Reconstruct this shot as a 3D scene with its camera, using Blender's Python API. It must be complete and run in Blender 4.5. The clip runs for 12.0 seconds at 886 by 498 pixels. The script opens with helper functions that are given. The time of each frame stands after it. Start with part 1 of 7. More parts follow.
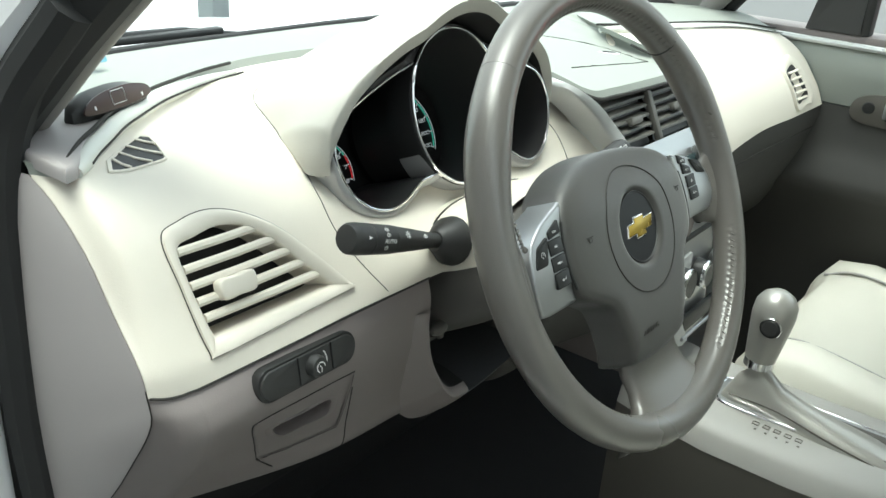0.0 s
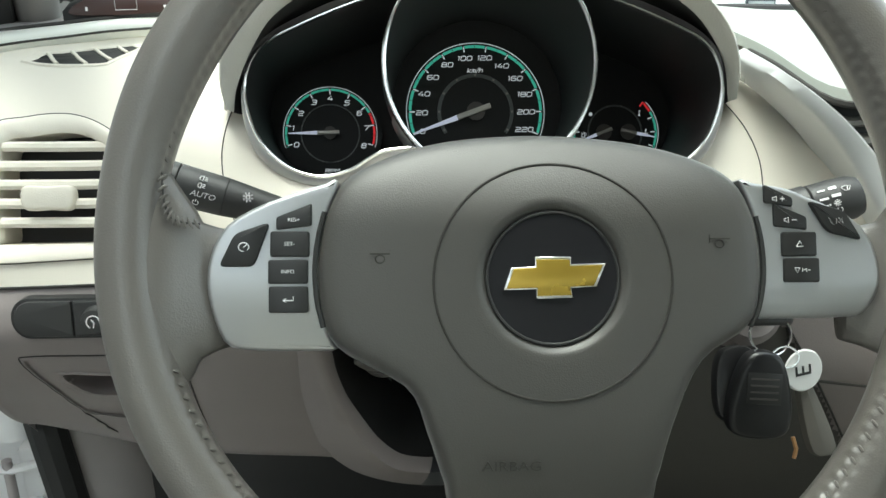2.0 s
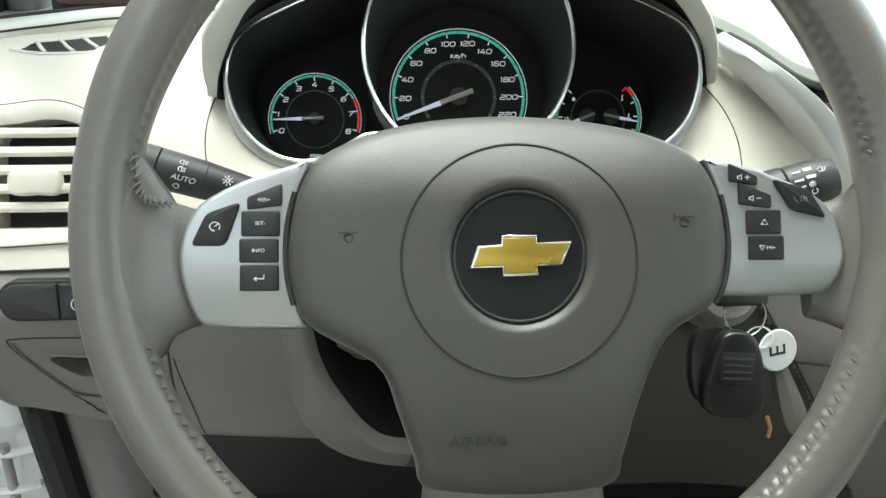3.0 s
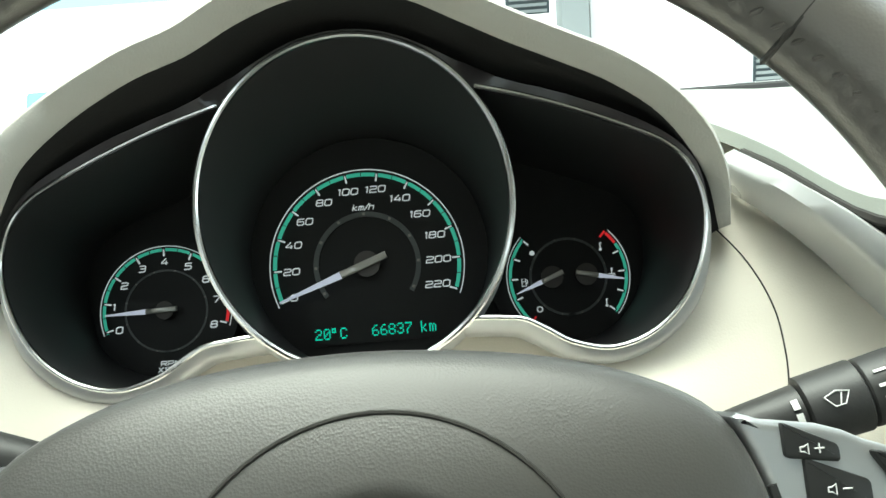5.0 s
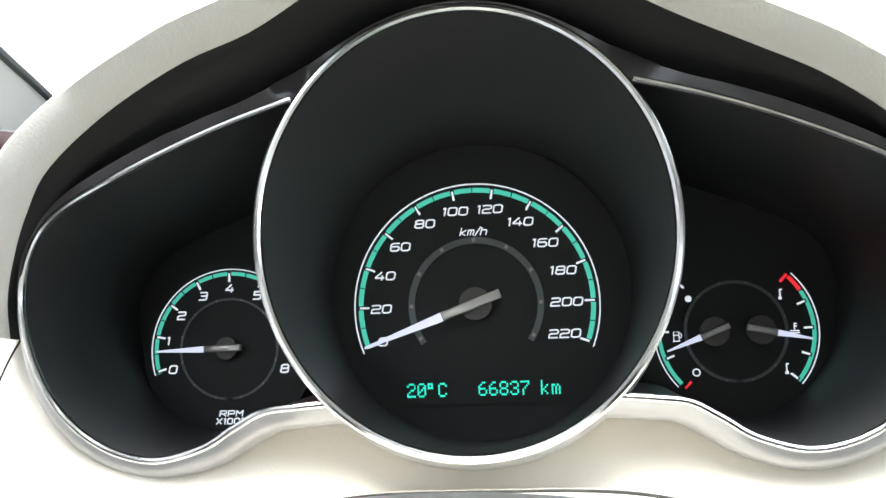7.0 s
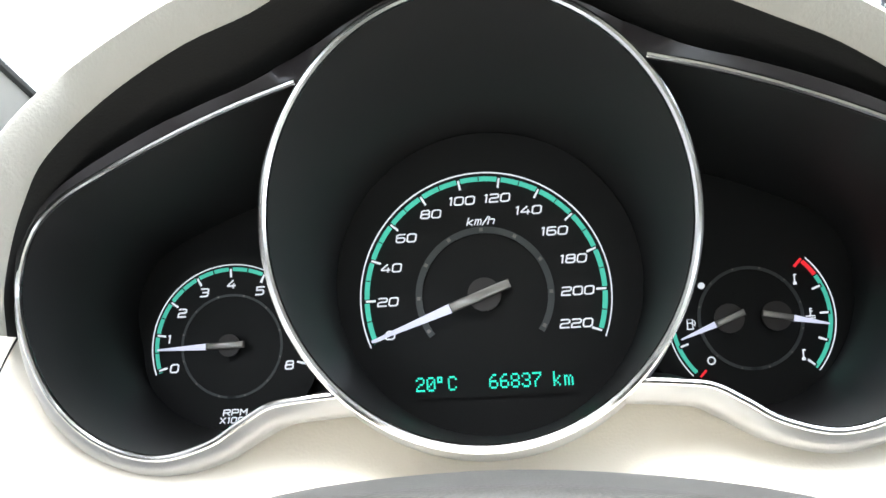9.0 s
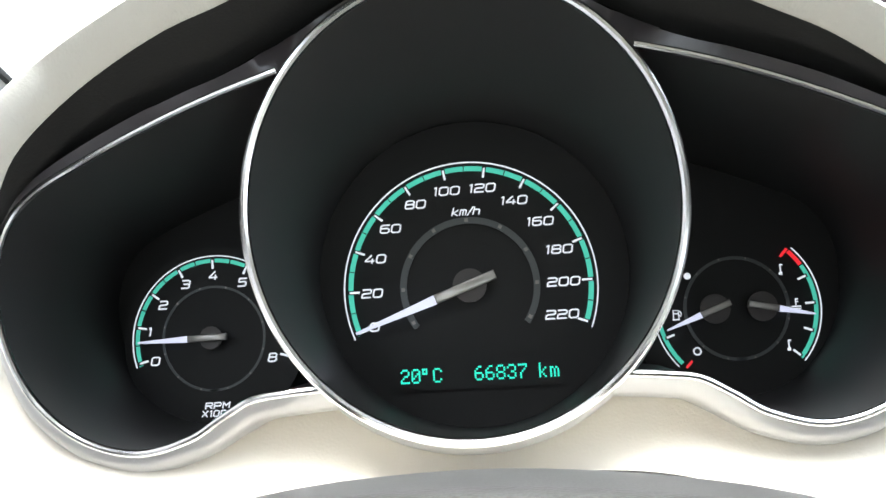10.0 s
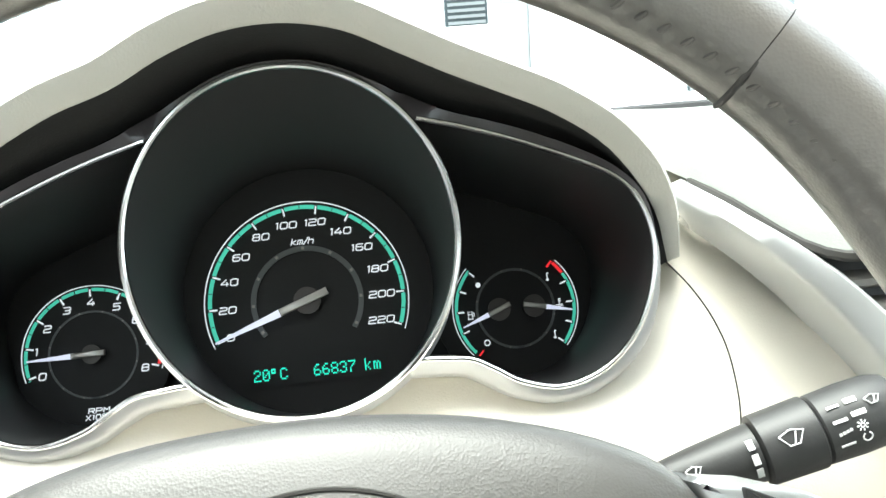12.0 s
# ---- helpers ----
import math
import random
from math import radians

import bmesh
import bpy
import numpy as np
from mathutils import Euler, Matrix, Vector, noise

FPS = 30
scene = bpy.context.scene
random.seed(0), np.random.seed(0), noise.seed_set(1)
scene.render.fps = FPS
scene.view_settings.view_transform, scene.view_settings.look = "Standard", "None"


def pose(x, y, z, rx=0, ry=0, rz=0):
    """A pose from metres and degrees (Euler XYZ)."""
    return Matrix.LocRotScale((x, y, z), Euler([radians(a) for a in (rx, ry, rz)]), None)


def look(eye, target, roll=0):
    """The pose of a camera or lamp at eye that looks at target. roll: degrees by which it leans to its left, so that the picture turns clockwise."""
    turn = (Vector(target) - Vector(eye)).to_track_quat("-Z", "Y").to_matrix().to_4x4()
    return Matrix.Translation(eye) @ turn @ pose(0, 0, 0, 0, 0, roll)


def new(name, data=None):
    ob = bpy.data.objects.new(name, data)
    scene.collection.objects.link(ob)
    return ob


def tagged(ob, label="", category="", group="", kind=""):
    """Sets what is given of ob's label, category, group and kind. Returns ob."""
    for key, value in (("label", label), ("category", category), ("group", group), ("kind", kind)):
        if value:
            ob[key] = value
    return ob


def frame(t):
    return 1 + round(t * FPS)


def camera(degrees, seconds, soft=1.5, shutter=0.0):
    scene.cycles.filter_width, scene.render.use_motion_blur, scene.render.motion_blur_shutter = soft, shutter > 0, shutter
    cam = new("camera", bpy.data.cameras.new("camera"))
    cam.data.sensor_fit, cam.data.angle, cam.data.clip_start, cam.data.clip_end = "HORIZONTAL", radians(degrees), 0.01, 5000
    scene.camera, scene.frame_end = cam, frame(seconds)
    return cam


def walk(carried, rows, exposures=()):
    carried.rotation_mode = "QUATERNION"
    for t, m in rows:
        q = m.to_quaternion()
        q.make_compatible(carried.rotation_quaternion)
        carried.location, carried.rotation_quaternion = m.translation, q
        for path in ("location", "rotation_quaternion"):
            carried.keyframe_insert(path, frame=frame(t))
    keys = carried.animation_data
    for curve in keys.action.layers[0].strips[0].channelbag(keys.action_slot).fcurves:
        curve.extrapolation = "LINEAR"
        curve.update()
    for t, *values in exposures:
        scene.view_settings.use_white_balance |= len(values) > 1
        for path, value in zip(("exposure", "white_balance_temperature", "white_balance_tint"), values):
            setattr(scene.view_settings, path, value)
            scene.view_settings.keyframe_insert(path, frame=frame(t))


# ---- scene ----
cam = camera(55.0, 12.0, soft=1.5)
# seconds, x, y, z, and the turn about x, y, z in degrees
PATH = [
    (0.0, -0.6014, -0.5057, 1.2320, 66.34, -3.66, -51.76),
    (0.5, -0.4106, -0.5916, 1.2267, 68.78, -4.13, -35.37),
    (0.7, -0.3359, -0.6103, 1.1905, 71.13, -4.54, -27.84),
    (1.0, -0.2391, -0.6324, 1.1488, 72.45, 0.52, -21.66),
    (1.2, -0.1850, -0.6343, 1.1435, 71.22, 2.29, -17.24),
    (1.5, -0.1197, -0.6185, 1.1332, 70.56, 1.49, -10.79),
    (1.8, -0.0741, -0.5881, 1.1294, 68.72, 0.36, -4.78),
    (2.0, -0.0587, -0.5846, 1.1322, 68.13, -0.56, -3.39),
    (2.5, -0.0417, -0.5932, 1.1273, 67.53, -0.45, -2.34),
    (2.7, -0.0405, -0.5962, 1.1284, 67.20, -0.56, -2.12),
    (4.3, -0.0305, -0.4817, 1.1196, 72.47, 5.22, -8.31),
    (4.5, -0.0106, -0.4474, 1.1134, 72.48, 4.99, -6.59),
    (5.0, 0.0257, -0.4080, 1.1164, 74.65, 4.22, -2.90),
    (5.5, 0.0373, -0.3748, 1.1215, 77.19, 2.25, 3.22),
    (6.0, 0.0224, -0.3305, 1.1179, 76.29, 2.20, 5.42),
    (6.5, 0.0111, -0.3123, 1.1157, 75.59, 2.81, 5.41),
    (7.0, 0.0188, -0.3176, 1.1074, 75.16, 3.73, 4.46),
    (8.8, 0.0137, -0.3135, 1.1019, 75.03, 4.11, 4.07),
    (9.0, 0.0117, -0.3128, 1.0979, 75.89, 4.55, 3.66),
    (9.5, 0.0128, -0.3086, 1.0984, 75.28, 4.32, 2.72),
    (10.0, 0.0114, -0.3091, 1.0984, 74.94, 4.39, 2.62),
    (10.5, 0.0122, -0.3082, 1.0982, 75.04, 4.54, 2.80),
    (11.0, 0.0118, -0.3081, 1.0993, 75.01, 4.55, 2.66),
    (11.5, 0.0155, -0.3355, 1.1050, 76.06, 5.08, 0.32),
    (12.0, 0.0272, -0.3918, 1.1242, 74.97, 4.17, -6.86),
]
# seconds, stops, kelvin, tint
EXPOSE = [(0.0, 1.8, 6300, -6), (0.5, 1.5, 6300, -7), (1.0, 1.42, 6300, -6), (2.0, 2.0, 6400, -5), (2.7, 2.2, 6400, -5), (4.3, 2.4, 6400, -8), (5.0, 2.15, 6500, -10), (5.5, 1.85, 6600, -8), (6.5, 2.68, 6400, 0), (7.0, 2.97, 6300, 4), (9.0, 3.05, 6300, 5), (11.0, 3.02, 6300, 5), (12.0, 3.0, 6400, -2)]
walk(cam, [(t, pose(x, y, z, rx, ry, rz)) for t, x, y, z, rx, ry, rz in PATH], EXPOSE)

# ---- light ----
world = bpy.data.worlds.new("sky")
scene.world = world
world.use_nodes = True
wn = world.node_tree.nodes
sky = wn.new("ShaderNodeTexSky")
sky.sky_type, sky.sun_disc = "NISHITA", False
sky.sun_elevation, sky.sun_rotation = radians(82), radians(-67)
sky.dust_density, sky.air_density = 3.0, 1.0
wn["Background"].inputs["Strength"].default_value = 0.145
pale = wn.new("ShaderNodeHueSaturation")  # thin overcast
pale.inputs["Saturation"].default_value = 0.3
world.node_tree.links.new(sky.outputs[0], pale.inputs["Color"])
world.node_tree.links.new(pale.outputs[0], wn["Background"].inputs["Color"])
sun = new("sun", bpy.data.lights.new("sun", "SUN"))
sun.data.energy, sun.data.angle, sun.data.color = 0.75, radians(35), (1.0, 0.97, 0.93)
sun.matrix_world = look((-0.9, 0.45, 6.5), (0, 0, 1))


# ---- materials ----
def mat(name, color, rough=0.5, metal=0.0, grain=0.0, scale=900.0, vary=0.08, patch=6.0, coat=0.0, spec=0.5, kind="noise"):
    m = bpy.data.materials.new(name)
    m.use_nodes = True
    n, l = m.node_tree.nodes, m.node_tree.links
    b = n["Principled BSDF"]
    b.inputs["Roughness"].default_value, b.inputs["Metallic"].default_value = rough, metal
    b.inputs["Coat Weight"].default_value = coat
    b.inputs["Specular IOR Level"].default_value = spec
    tc = n.new("ShaderNodeTexCoord")
    big = n.new("ShaderNodeTexNoise")
    big.inputs["Scale"].default_value, big.inputs["Detail"].default_value = patch, 5.0
    l.new(tc.outputs["Object"], big.inputs["Vector"])
    fine = n.new("ShaderNodeTexVoronoi" if kind == "leather" else "ShaderNodeTexNoise")
    fine.inputs["Scale"].default_value = scale
    l.new(tc.outputs["Object"], fine.inputs["Vector"])
    mix = n.new("ShaderNodeMix")
    mix.data_type = "RGBA"
    mix.inputs["A"].default_value = (*[c * (1 - vary) for c in color], 1)
    mix.inputs["B"].default_value = (*[min(1, c * (1 + vary)) for c in color], 1)
    l.new(big.outputs[0], mix.inputs["Factor"])
    l.new(mix.outputs["Result"], b.inputs["Base Color"])
    rr = n.new("ShaderNodeMapRange")
    rr.inputs["To Min"].default_value, rr.inputs["To Max"].default_value = max(0, rough - 0.08), min(1, rough + 0.08)
    l.new(big.outputs[0], rr.inputs["Value"])
    l.new(rr.outputs[0], b.inputs["Roughness"])
    if grain:
        bump = n.new("ShaderNodeBump")
        bump.inputs["Strength"].default_value, bump.inputs["Distance"].default_value = grain, 0.0004
        l.new(fine.outputs[0], bump.inputs["Height"])
        l.new(bump.outputs[0], b.inputs["Normal"])
    return m


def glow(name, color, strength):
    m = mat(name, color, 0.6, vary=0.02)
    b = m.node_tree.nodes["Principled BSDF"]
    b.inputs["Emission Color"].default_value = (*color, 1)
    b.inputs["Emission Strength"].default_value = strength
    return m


CREAM = mat("cream_plastic", (0.735, 0.688, 0.60), 0.55, grain=0.25, scale=1100, vary=0.03)
PAD = mat("pale_sage_soft_plastic", (0.29, 0.308, 0.278), 0.6, grain=0.3, scale=1000, vary=0.04)
HOOD = mat("pale_stone_soft_plastic", (0.52, 0.508, 0.462), 0.6, grain=0.6, scale=850, vary=0.04)
TAUPE = mat("taupe_plastic", (0.214, 0.186, 0.181), 0.55, grain=0.3, scale=1000, vary=0.05)
LEATHER = mat("grey_leather", (0.140, 0.130, 0.119), 0.29, spec=0.85, grain=0.17, scale=1100, vary=0.08, kind="leather")
AIRBAG = mat("grained_grey_vinyl", (0.054, 0.051, 0.047), 0.45, spec=0.7, grain=0.17, scale=1400, vary=0.05, coat=0.06, kind="leather")
AIRBAG.node_tree.nodes["Principled BSDF"].inputs["Coat Roughness"].default_value = 0.5
AIRBAG.node_tree.nodes["Principled BSDF"].inputs["Sheen Weight"].default_value = 0.4
AIRBAG.node_tree.nodes["Principled BSDF"].inputs["Sheen Roughness"].default_value = 0.35
sheen = AIRBAG.node_tree.nodes["Principled BSDF"].inputs
sheen["Sheen Weight"].default_value, sheen["Sheen Roughness"].default_value = 0.25, 0.4  # grazing lift, standing in for windscreen light on the cover
GROOVE = mat("dark_gap", (0.03, 0.028, 0.025), 0.8)
SILVER = mat("silver_paint", (0.48, 0.49, 0.50), 0.34, 0.75, vary=0.03)
CHROME = mat("chrome", (0.92, 0.92, 0.93), 0.16, 1.0, vary=0.02)
BEZEL = mat("satin_silver", (0.66, 0.67, 0.67), 0.28, 0.25, vary=0.03)
PODRIM = mat("silver_pod_paint", (0.48, 0.48, 0.485), 0.3, 0.35, vary=0.03)
STRIP = mat("pale_silver_trim", (0.66, 0.67, 0.62), 0.4, 0.1, vary=0.02)
BLACK = mat("black_plastic", (0.02, 0.02, 0.02), 0.5, grain=0.2)
GLOSS = mat("satin_black", (0.030, 0.030, 0.031), 0.42, spec=0.4)
FACE = mat("matt_black_dial", (0.0135, 0.0135, 0.0135), 0.55, spec=0.25)
UNDER = mat("matt_black_lining", (0.017, 0.017, 0.017), 0.6, grain=0.3, spec=0.3)
SHELF = mat("glossy_black_trim", (0.052, 0.047, 0.050), 0.16)
BUTTON = mat("black_soft_button", (0.016, 0.016, 0.016), 0.42)
DARK = mat("charcoal_plastic", (0.035, 0.035, 0.035), 0.5, grain=0.2)
GOLD = mat("gold_emblem", (0.46, 0.32, 0.055), 0.26, 0.6, vary=0.12, patch=60)
RUBBER = mat("black_rubber", (0.02, 0.02, 0.02), 0.7)
WHITE = mat("white_car_paint", (0.82, 0.82, 0.83), 0.25, coat=0.5, vary=0.02)
INK = mat("white_print", (0.8, 0.8, 0.8), 0.6)
CAP = mat("grey_end_plastic", (0.40, 0.370, 0.365), 0.55, grain=0.25, scale=1000, vary=0.04)
CARPET = mat("dark_carpet", (0.045, 0.045, 0.048), 0.95, grain=1.0, scale=500)
SEAT = mat("cream_seat_leather", (0.60, 0.585, 0.52), 0.5, grain=0.4, scale=700, kind="leather")
HEADLINER = mat("headliner_cloth", (0.36, 0.35, 0.31), 0.95, grain=0.5)
LIT = glow("lit_white_marking", (0.60, 0.61, 0.66), 0.15)
TEAL = glow("lit_teal_band", (0.08, 0.50, 0.37), 0.105)
RED = glow("lit_red_band", (0.65, 0.02, 0.03), 0.15)
LCD = glow("lit_green_display", (0.04, 0.60, 0.42), 0.2)
NEEDLE = glow("pale_needle", (0.55, 0.55, 0.70), 0.14)
ASPHALT = mat("asphalt", (0.12, 0.12, 0.12), 0.9, grain=0.5, scale=60)
# Emission stands in for daylight on the white walls; they are no lamps.
WALLW = glow("glowing_white_backdrop_wall", (0.85, 0.86, 0.86), 0.35)
COLUMN = mat("grey_column", (0.28, 0.31, 0.31), 0.7, grain=0.2, scale=80)
# The signs' glow is added too, to pale them like the daylit wall.
BLUE = glow("glowing_blue_sign", (0.35, 0.72, 0.88), 0.25)
GLASSD = mat("dark_window_glass", (0.08, 0.10, 0.11), 0.1)
CLOTHRED = mat("red_paint", (0.5, 0.02, 0.03), 0.3)


# ---- building helpers ----
def mesh_of(name, verts, faces, material, smooth=True, angle=35):
    me = bpy.data.meshes.new(name)
    me.from_pydata([tuple(v) for v in verts], [], [tuple(f) for f in faces])
    me.materials.append(material)
    bm = bmesh.new()
    bm.from_mesh(me)
    bmesh.ops.remove_doubles(bm, verts=bm.verts, dist=1e-6)
    bmesh.ops.recalc_face_normals(bm, faces=bm.faces)
    bm.to_mesh(me)
    bm.free()
    if smooth:
        for p in me.polygons:
            p.use_smooth = True
        me.set_sharp_from_angle(angle=radians(angle))
    return me


def part(name, me, parent=None, label="", at=None):
    ob = new(name, me)
    ob.parent = parent
    if at is not None:
        ob.matrix_basis = at
    return tagged(ob, label)


def thing(name, label, category, at=None, group="", kind=""):
    ob = new(name)
    ob.empty_display_size = 0.02
    if at is not None:
        ob.matrix_basis = at
    return tagged(ob, label, category, group, kind)


def crom(points, count, closed=False):
    """count points along a smooth curve through the given ones."""
    p = [Vector(q) for q in points]
    m = len(p) if closed else len(p) - 1
    out = []
    for i in range(count):
        s = i * m / (count if closed else count - 1)
        k = min(int(s), m - 1)
        f = s - k
        if closed:
            a, b, c, d = (p[(k + j) % len(p)] for j in (-1, 0, 1, 2))
        else:
            b, c = p[k], p[k + 1]
            a = p[k - 1] if k else b * 2 - c
            d = p[k + 2] if k + 2 < len(p) else c * 2 - b
        out.append(0.5 * (2 * b + (c - a) * f + (2 * a - 5 * b + 4 * c - d) * f * f + (3 * b - a - 3 * c + d) * f ** 3))
    return out


def loft(name, sections, material, close=False, caps=False, skip=None, angle=35, back=None):
    """A skin over sections with equal numbers of points; close joins each section's ends."""
    n = len(sections[0])
    verts = [v for s in sections for v in s]
    faces = []
    for i in range(len(sections) - 1):
        for j in range(n if close else n - 1):
            a, b = i * n + j, i * n + (j + 1) % n
            f = (a, b, b + n, a + n)
            if skip is None or not skip(sum((Vector(verts[q]) for q in f), Vector((0, 0, 0))) / 4):
                faces.append(f)
    if back is not None:
        m = len(verts)
        verts = verts + [Vector(v) + Vector(back) for v in verts]
        faces += [tuple(m + q for q in reversed(f)) for f in faces]
    if caps:
        faces += [tuple(range(n)), tuple((len(sections) - 1) * n + j for j in range(n))]
    return mesh_of(name, verts, faces, material, angle=angle)


def tube(name, line, radius, material, sides=8, closed=False, squash=1.0):
    line = [Vector(p) for p in line]
    n = len(line)
    sections = []
    up = None
    for i, p in enumerate(line):
        a = line[(i - 1) % n] if closed or i else p
        b = line[(i + 1) % n] if closed or i < n - 1 else p
        d = (b - a).normalized()
        if up is None:
            up = Vector((0, 0, 1)) if abs(d.z) < 0.8 else Vector((0, 1, 0))
        side = d.cross(up).normalized()
        up = side.cross(d).normalized()
        r = radius[i] if isinstance(radius, (list, tuple)) else radius
        sections.append([p + r * (math.cos(k) * side + squash * math.sin(k) * up) for k in (2 * math.pi * j / sides for j in range(sides))])
    if closed:
        sections.append(sections[0])
    return loft(name, sections, material, close=True, caps=not closed)


def plate(name, outline, low, high, material, bevel=0.0, steps=2):
    """A flat outline in x and y, raised from low to high, its upper edge rounded."""
    bm = bmesh.new()
    vs = [bm.verts.new((p[0], p[1], low)) for p in outline]
    f = bm.faces.new(vs)
    top = bmesh.ops.extrude_face_region(bm, geom=[f])
    for v in top["geom"]:
        if isinstance(v, bmesh.types.BMVert):
            v.co.z = high
    bm.normal_update()
    if bevel:
        edges = [e for e in bm.edges if all(abs(v.co.z - high) < 1e-7 for v in e.verts)]
        bmesh.ops.bevel(bm, geom=edges, offset=bevel, segments=steps, affect="EDGES", profile=0.5)
    bmesh.ops.recalc_face_normals(bm, faces=bm.faces)
    me = bpy.data.meshes.new(name)
    bm.to_mesh(me)
    bm.free()
    me.materials.append(material)
    for p in me.polygons:
        p.use_smooth = True
    me.set_sharp_from_angle(angle=radians(40))
    return me


def box(name, lo, hi, material, bevel=0.002, steps=2):
    bm = bmesh.new()
    bmesh.ops.create_cube(bm, size=1)
    for v in bm.verts:
        v.co = [lo[i] + (v.co[i] + 0.5) * (hi[i] - lo[i]) for i in range(3)]
    if bevel:
        bmesh.ops.bevel(bm, geom=bm.edges[:], offset=bevel, segments=steps, affect="EDGES", profile=0.5)
    me = bpy.data.meshes.new(name)
    bm.to_mesh(me)
    bm.free()
    me.materials.append(material)
    for p in me.polygons:
        p.use_smooth = True
    me.set_sharp_from_angle(angle=radians(40))
    return me


def arc(cx, cy, r, a0, a1, n, z=0.0):
    """Points on a circle; degrees clockwise from the top."""
    return [Vector((cx + r * math.sin(radians(a0 + (a1 - a0) * i / (n - 1))), cy + r * math.cos(radians(a0 + (a1 - a0) * i / (n - 1))), z)) for i in range(n)]


def band(name, cx, cy, r0, r1, a0, a1, z0, z1, material, n=40):
    inner, outer = arc(cx, cy, r0, a0, a1, n), arc(cx, cy, r1, a0, a1, n)
    secs = [[(i.x, i.y, z0), (i.x, i.y, z1), (o.x, o.y, z1), (o.x, o.y, z0)] for i, o in zip(inner, outer)]
    return loft(name, secs, material, close=True, caps=True)


def lathe(name, profile, material, n=40):
    """(radius, height) rows turned about z."""
    secs = [[(r * math.cos(a), r * math.sin(a), h) for r, h in profile] for a in (2 * math.pi * i / n for i in range(n + 1))]
    return loft(name, secs, material)


def words(name, text, size, material, depth=0.0002, shear=0.0, squeeze=1.0, thin=0.0):
    c = bpy.data.curves.new(name, "FONT")
    c.body, c.size, c.shear, c.extrude = text, size, shear, depth
    c.align_x, c.align_y, c.resolution_u = "CENTER", "CENTER", 3
    c.offset = -thin * size
    o = bpy.data.objects.new(name, c)
    scene.collection.objects.link(o)
    me = bpy.data.meshes.new_from_object(o.evaluated_get(bpy.context.evaluated_depsgraph_get()))
    bpy.data.objects.remove(o)
    bpy.data.curves.remove(c)
    me.name = name
    me.transform(Matrix.Diagonal((squeeze, 1, 1, 1)))
    me.materials.clear()
    me.materials.append(material)
    return me


def joined(name, meshes, material=None):
    """Several (mesh, matrix) pairs as one mesh."""
    bm = bmesh.new()
    for me, m in meshes:
        start = len(bm.verts)
        bm.from_mesh(me)
        bm.verts.ensure_lookup_table()
        bmesh.ops.transform(bm, matrix=m, verts=bm.verts[start:])
    out = bpy.data.meshes.new(name)
    bm.to_mesh(out)
    bm.free()
    out.materials.append(material or meshes[0][0].materials[0])
    return out


def rounded(points, r, n=4):
    """A flat outline with its corners cut round."""
    p = [Vector((x, y)) for x, y in points]
    out = []
    for i, q in enumerate(p):
        a, z = p[i - 1], p[(i + 1) % len(p)]
        s = q + (a - q).normalized() * min(r, (a - q).length * 0.45)
        e = q + (z - q).normalized() * min(r, (z - q).length * 0.45)
        for k in range(n + 1):
            t = k / n
            out.append(tuple(s * (1 - t) ** 2 + q * 2 * t * (1 - t) + e * t * t))
    return out


def cut_corners(points, times=2):
    """A smooth outline inside the given one."""
    for _ in range(times):
        points = [q for a, b in zip(points, points[1:] + points[:1]) for q in ((a[0] * 0.75 + b[0] * 0.25, a[1] * 0.75 + b[1] * 0.25), (a[0] * 0.25 + b[0] * 0.75, a[1] * 0.25 + b[1] * 0.75))]
    return points


def strokes(name, lines, material=None, thick=0.00028):
    """Flat line signs drawn with thin strokes."""
    return joined(name, [(tube("m", [(x, y, 0) for x, y in l], thick, material or INK, 4), Matrix()) for l in lines], material or INK)


def solid(ob, thickness, offset=-1):
    m = ob.modifiers.new("thickness", "SOLIDIFY")
    m.thickness, m.offset = thickness, offset
    return ob


# ---- instrument cluster ----
# local axes of the dial: x to the right, y up the dial, z towards the driver
DIAL = pose(0, 0, 1.0, 67, 0, 0)
INTO_DIAL = DIAL.inverted()
BZ = lambda v: 0.0753 + 0.1037 * v / 1.0054  # depth of the bezel plane
RING = (0.0016, 0.0164, 0.0645, 0.0686)
POD = [(0.053, 0.0605), (0.0724, 0.0552), (0.0917, 0.0487), (0.114, 0.0397), (0.132, 0.0308), (0.142, 0.02), (0.1465, 0.0025), (0.143, -0.0177),
       (0.134, -0.0344), (0.1195, -0.0464), (0.102, -0.0513), (0.0855, -0.0478), (0.0745, -0.0415), (0.0655, -0.0368), (0.0555, -0.0354), (0.0455, -0.0346), (0.038, -0.0342)]
ring_line = [Vector((RING[0] + RING[2] * math.sin(a), RING[1] + RING[3] * math.cos(a), 0)) for a in (2 * math.pi * i / 96 for i in range(96))]
for p in ring_line:
    p.z = BZ(p.y) + 0.002


def pod_path(side, n):
    """A pod's rim and on under the ring; the driver's door side falls back a little towards its end."""
    line = []
    for x, y, _ in crom([(x, y, 0) for x, y in POD], n):
        u = max(0.0, (x - 0.055) / 0.09)
        wide, fall = (0.0032 * u, 0.010 * u) if side < 0 else (-0.0022 * u, 0.0)
        line.append(Vector((RING[0] + side * (x + wide), y, BZ(y) - fall)))
    return line


def pod_line(side, n=140):
    return [beside_ring(p) for p in pod_path(side, n)]


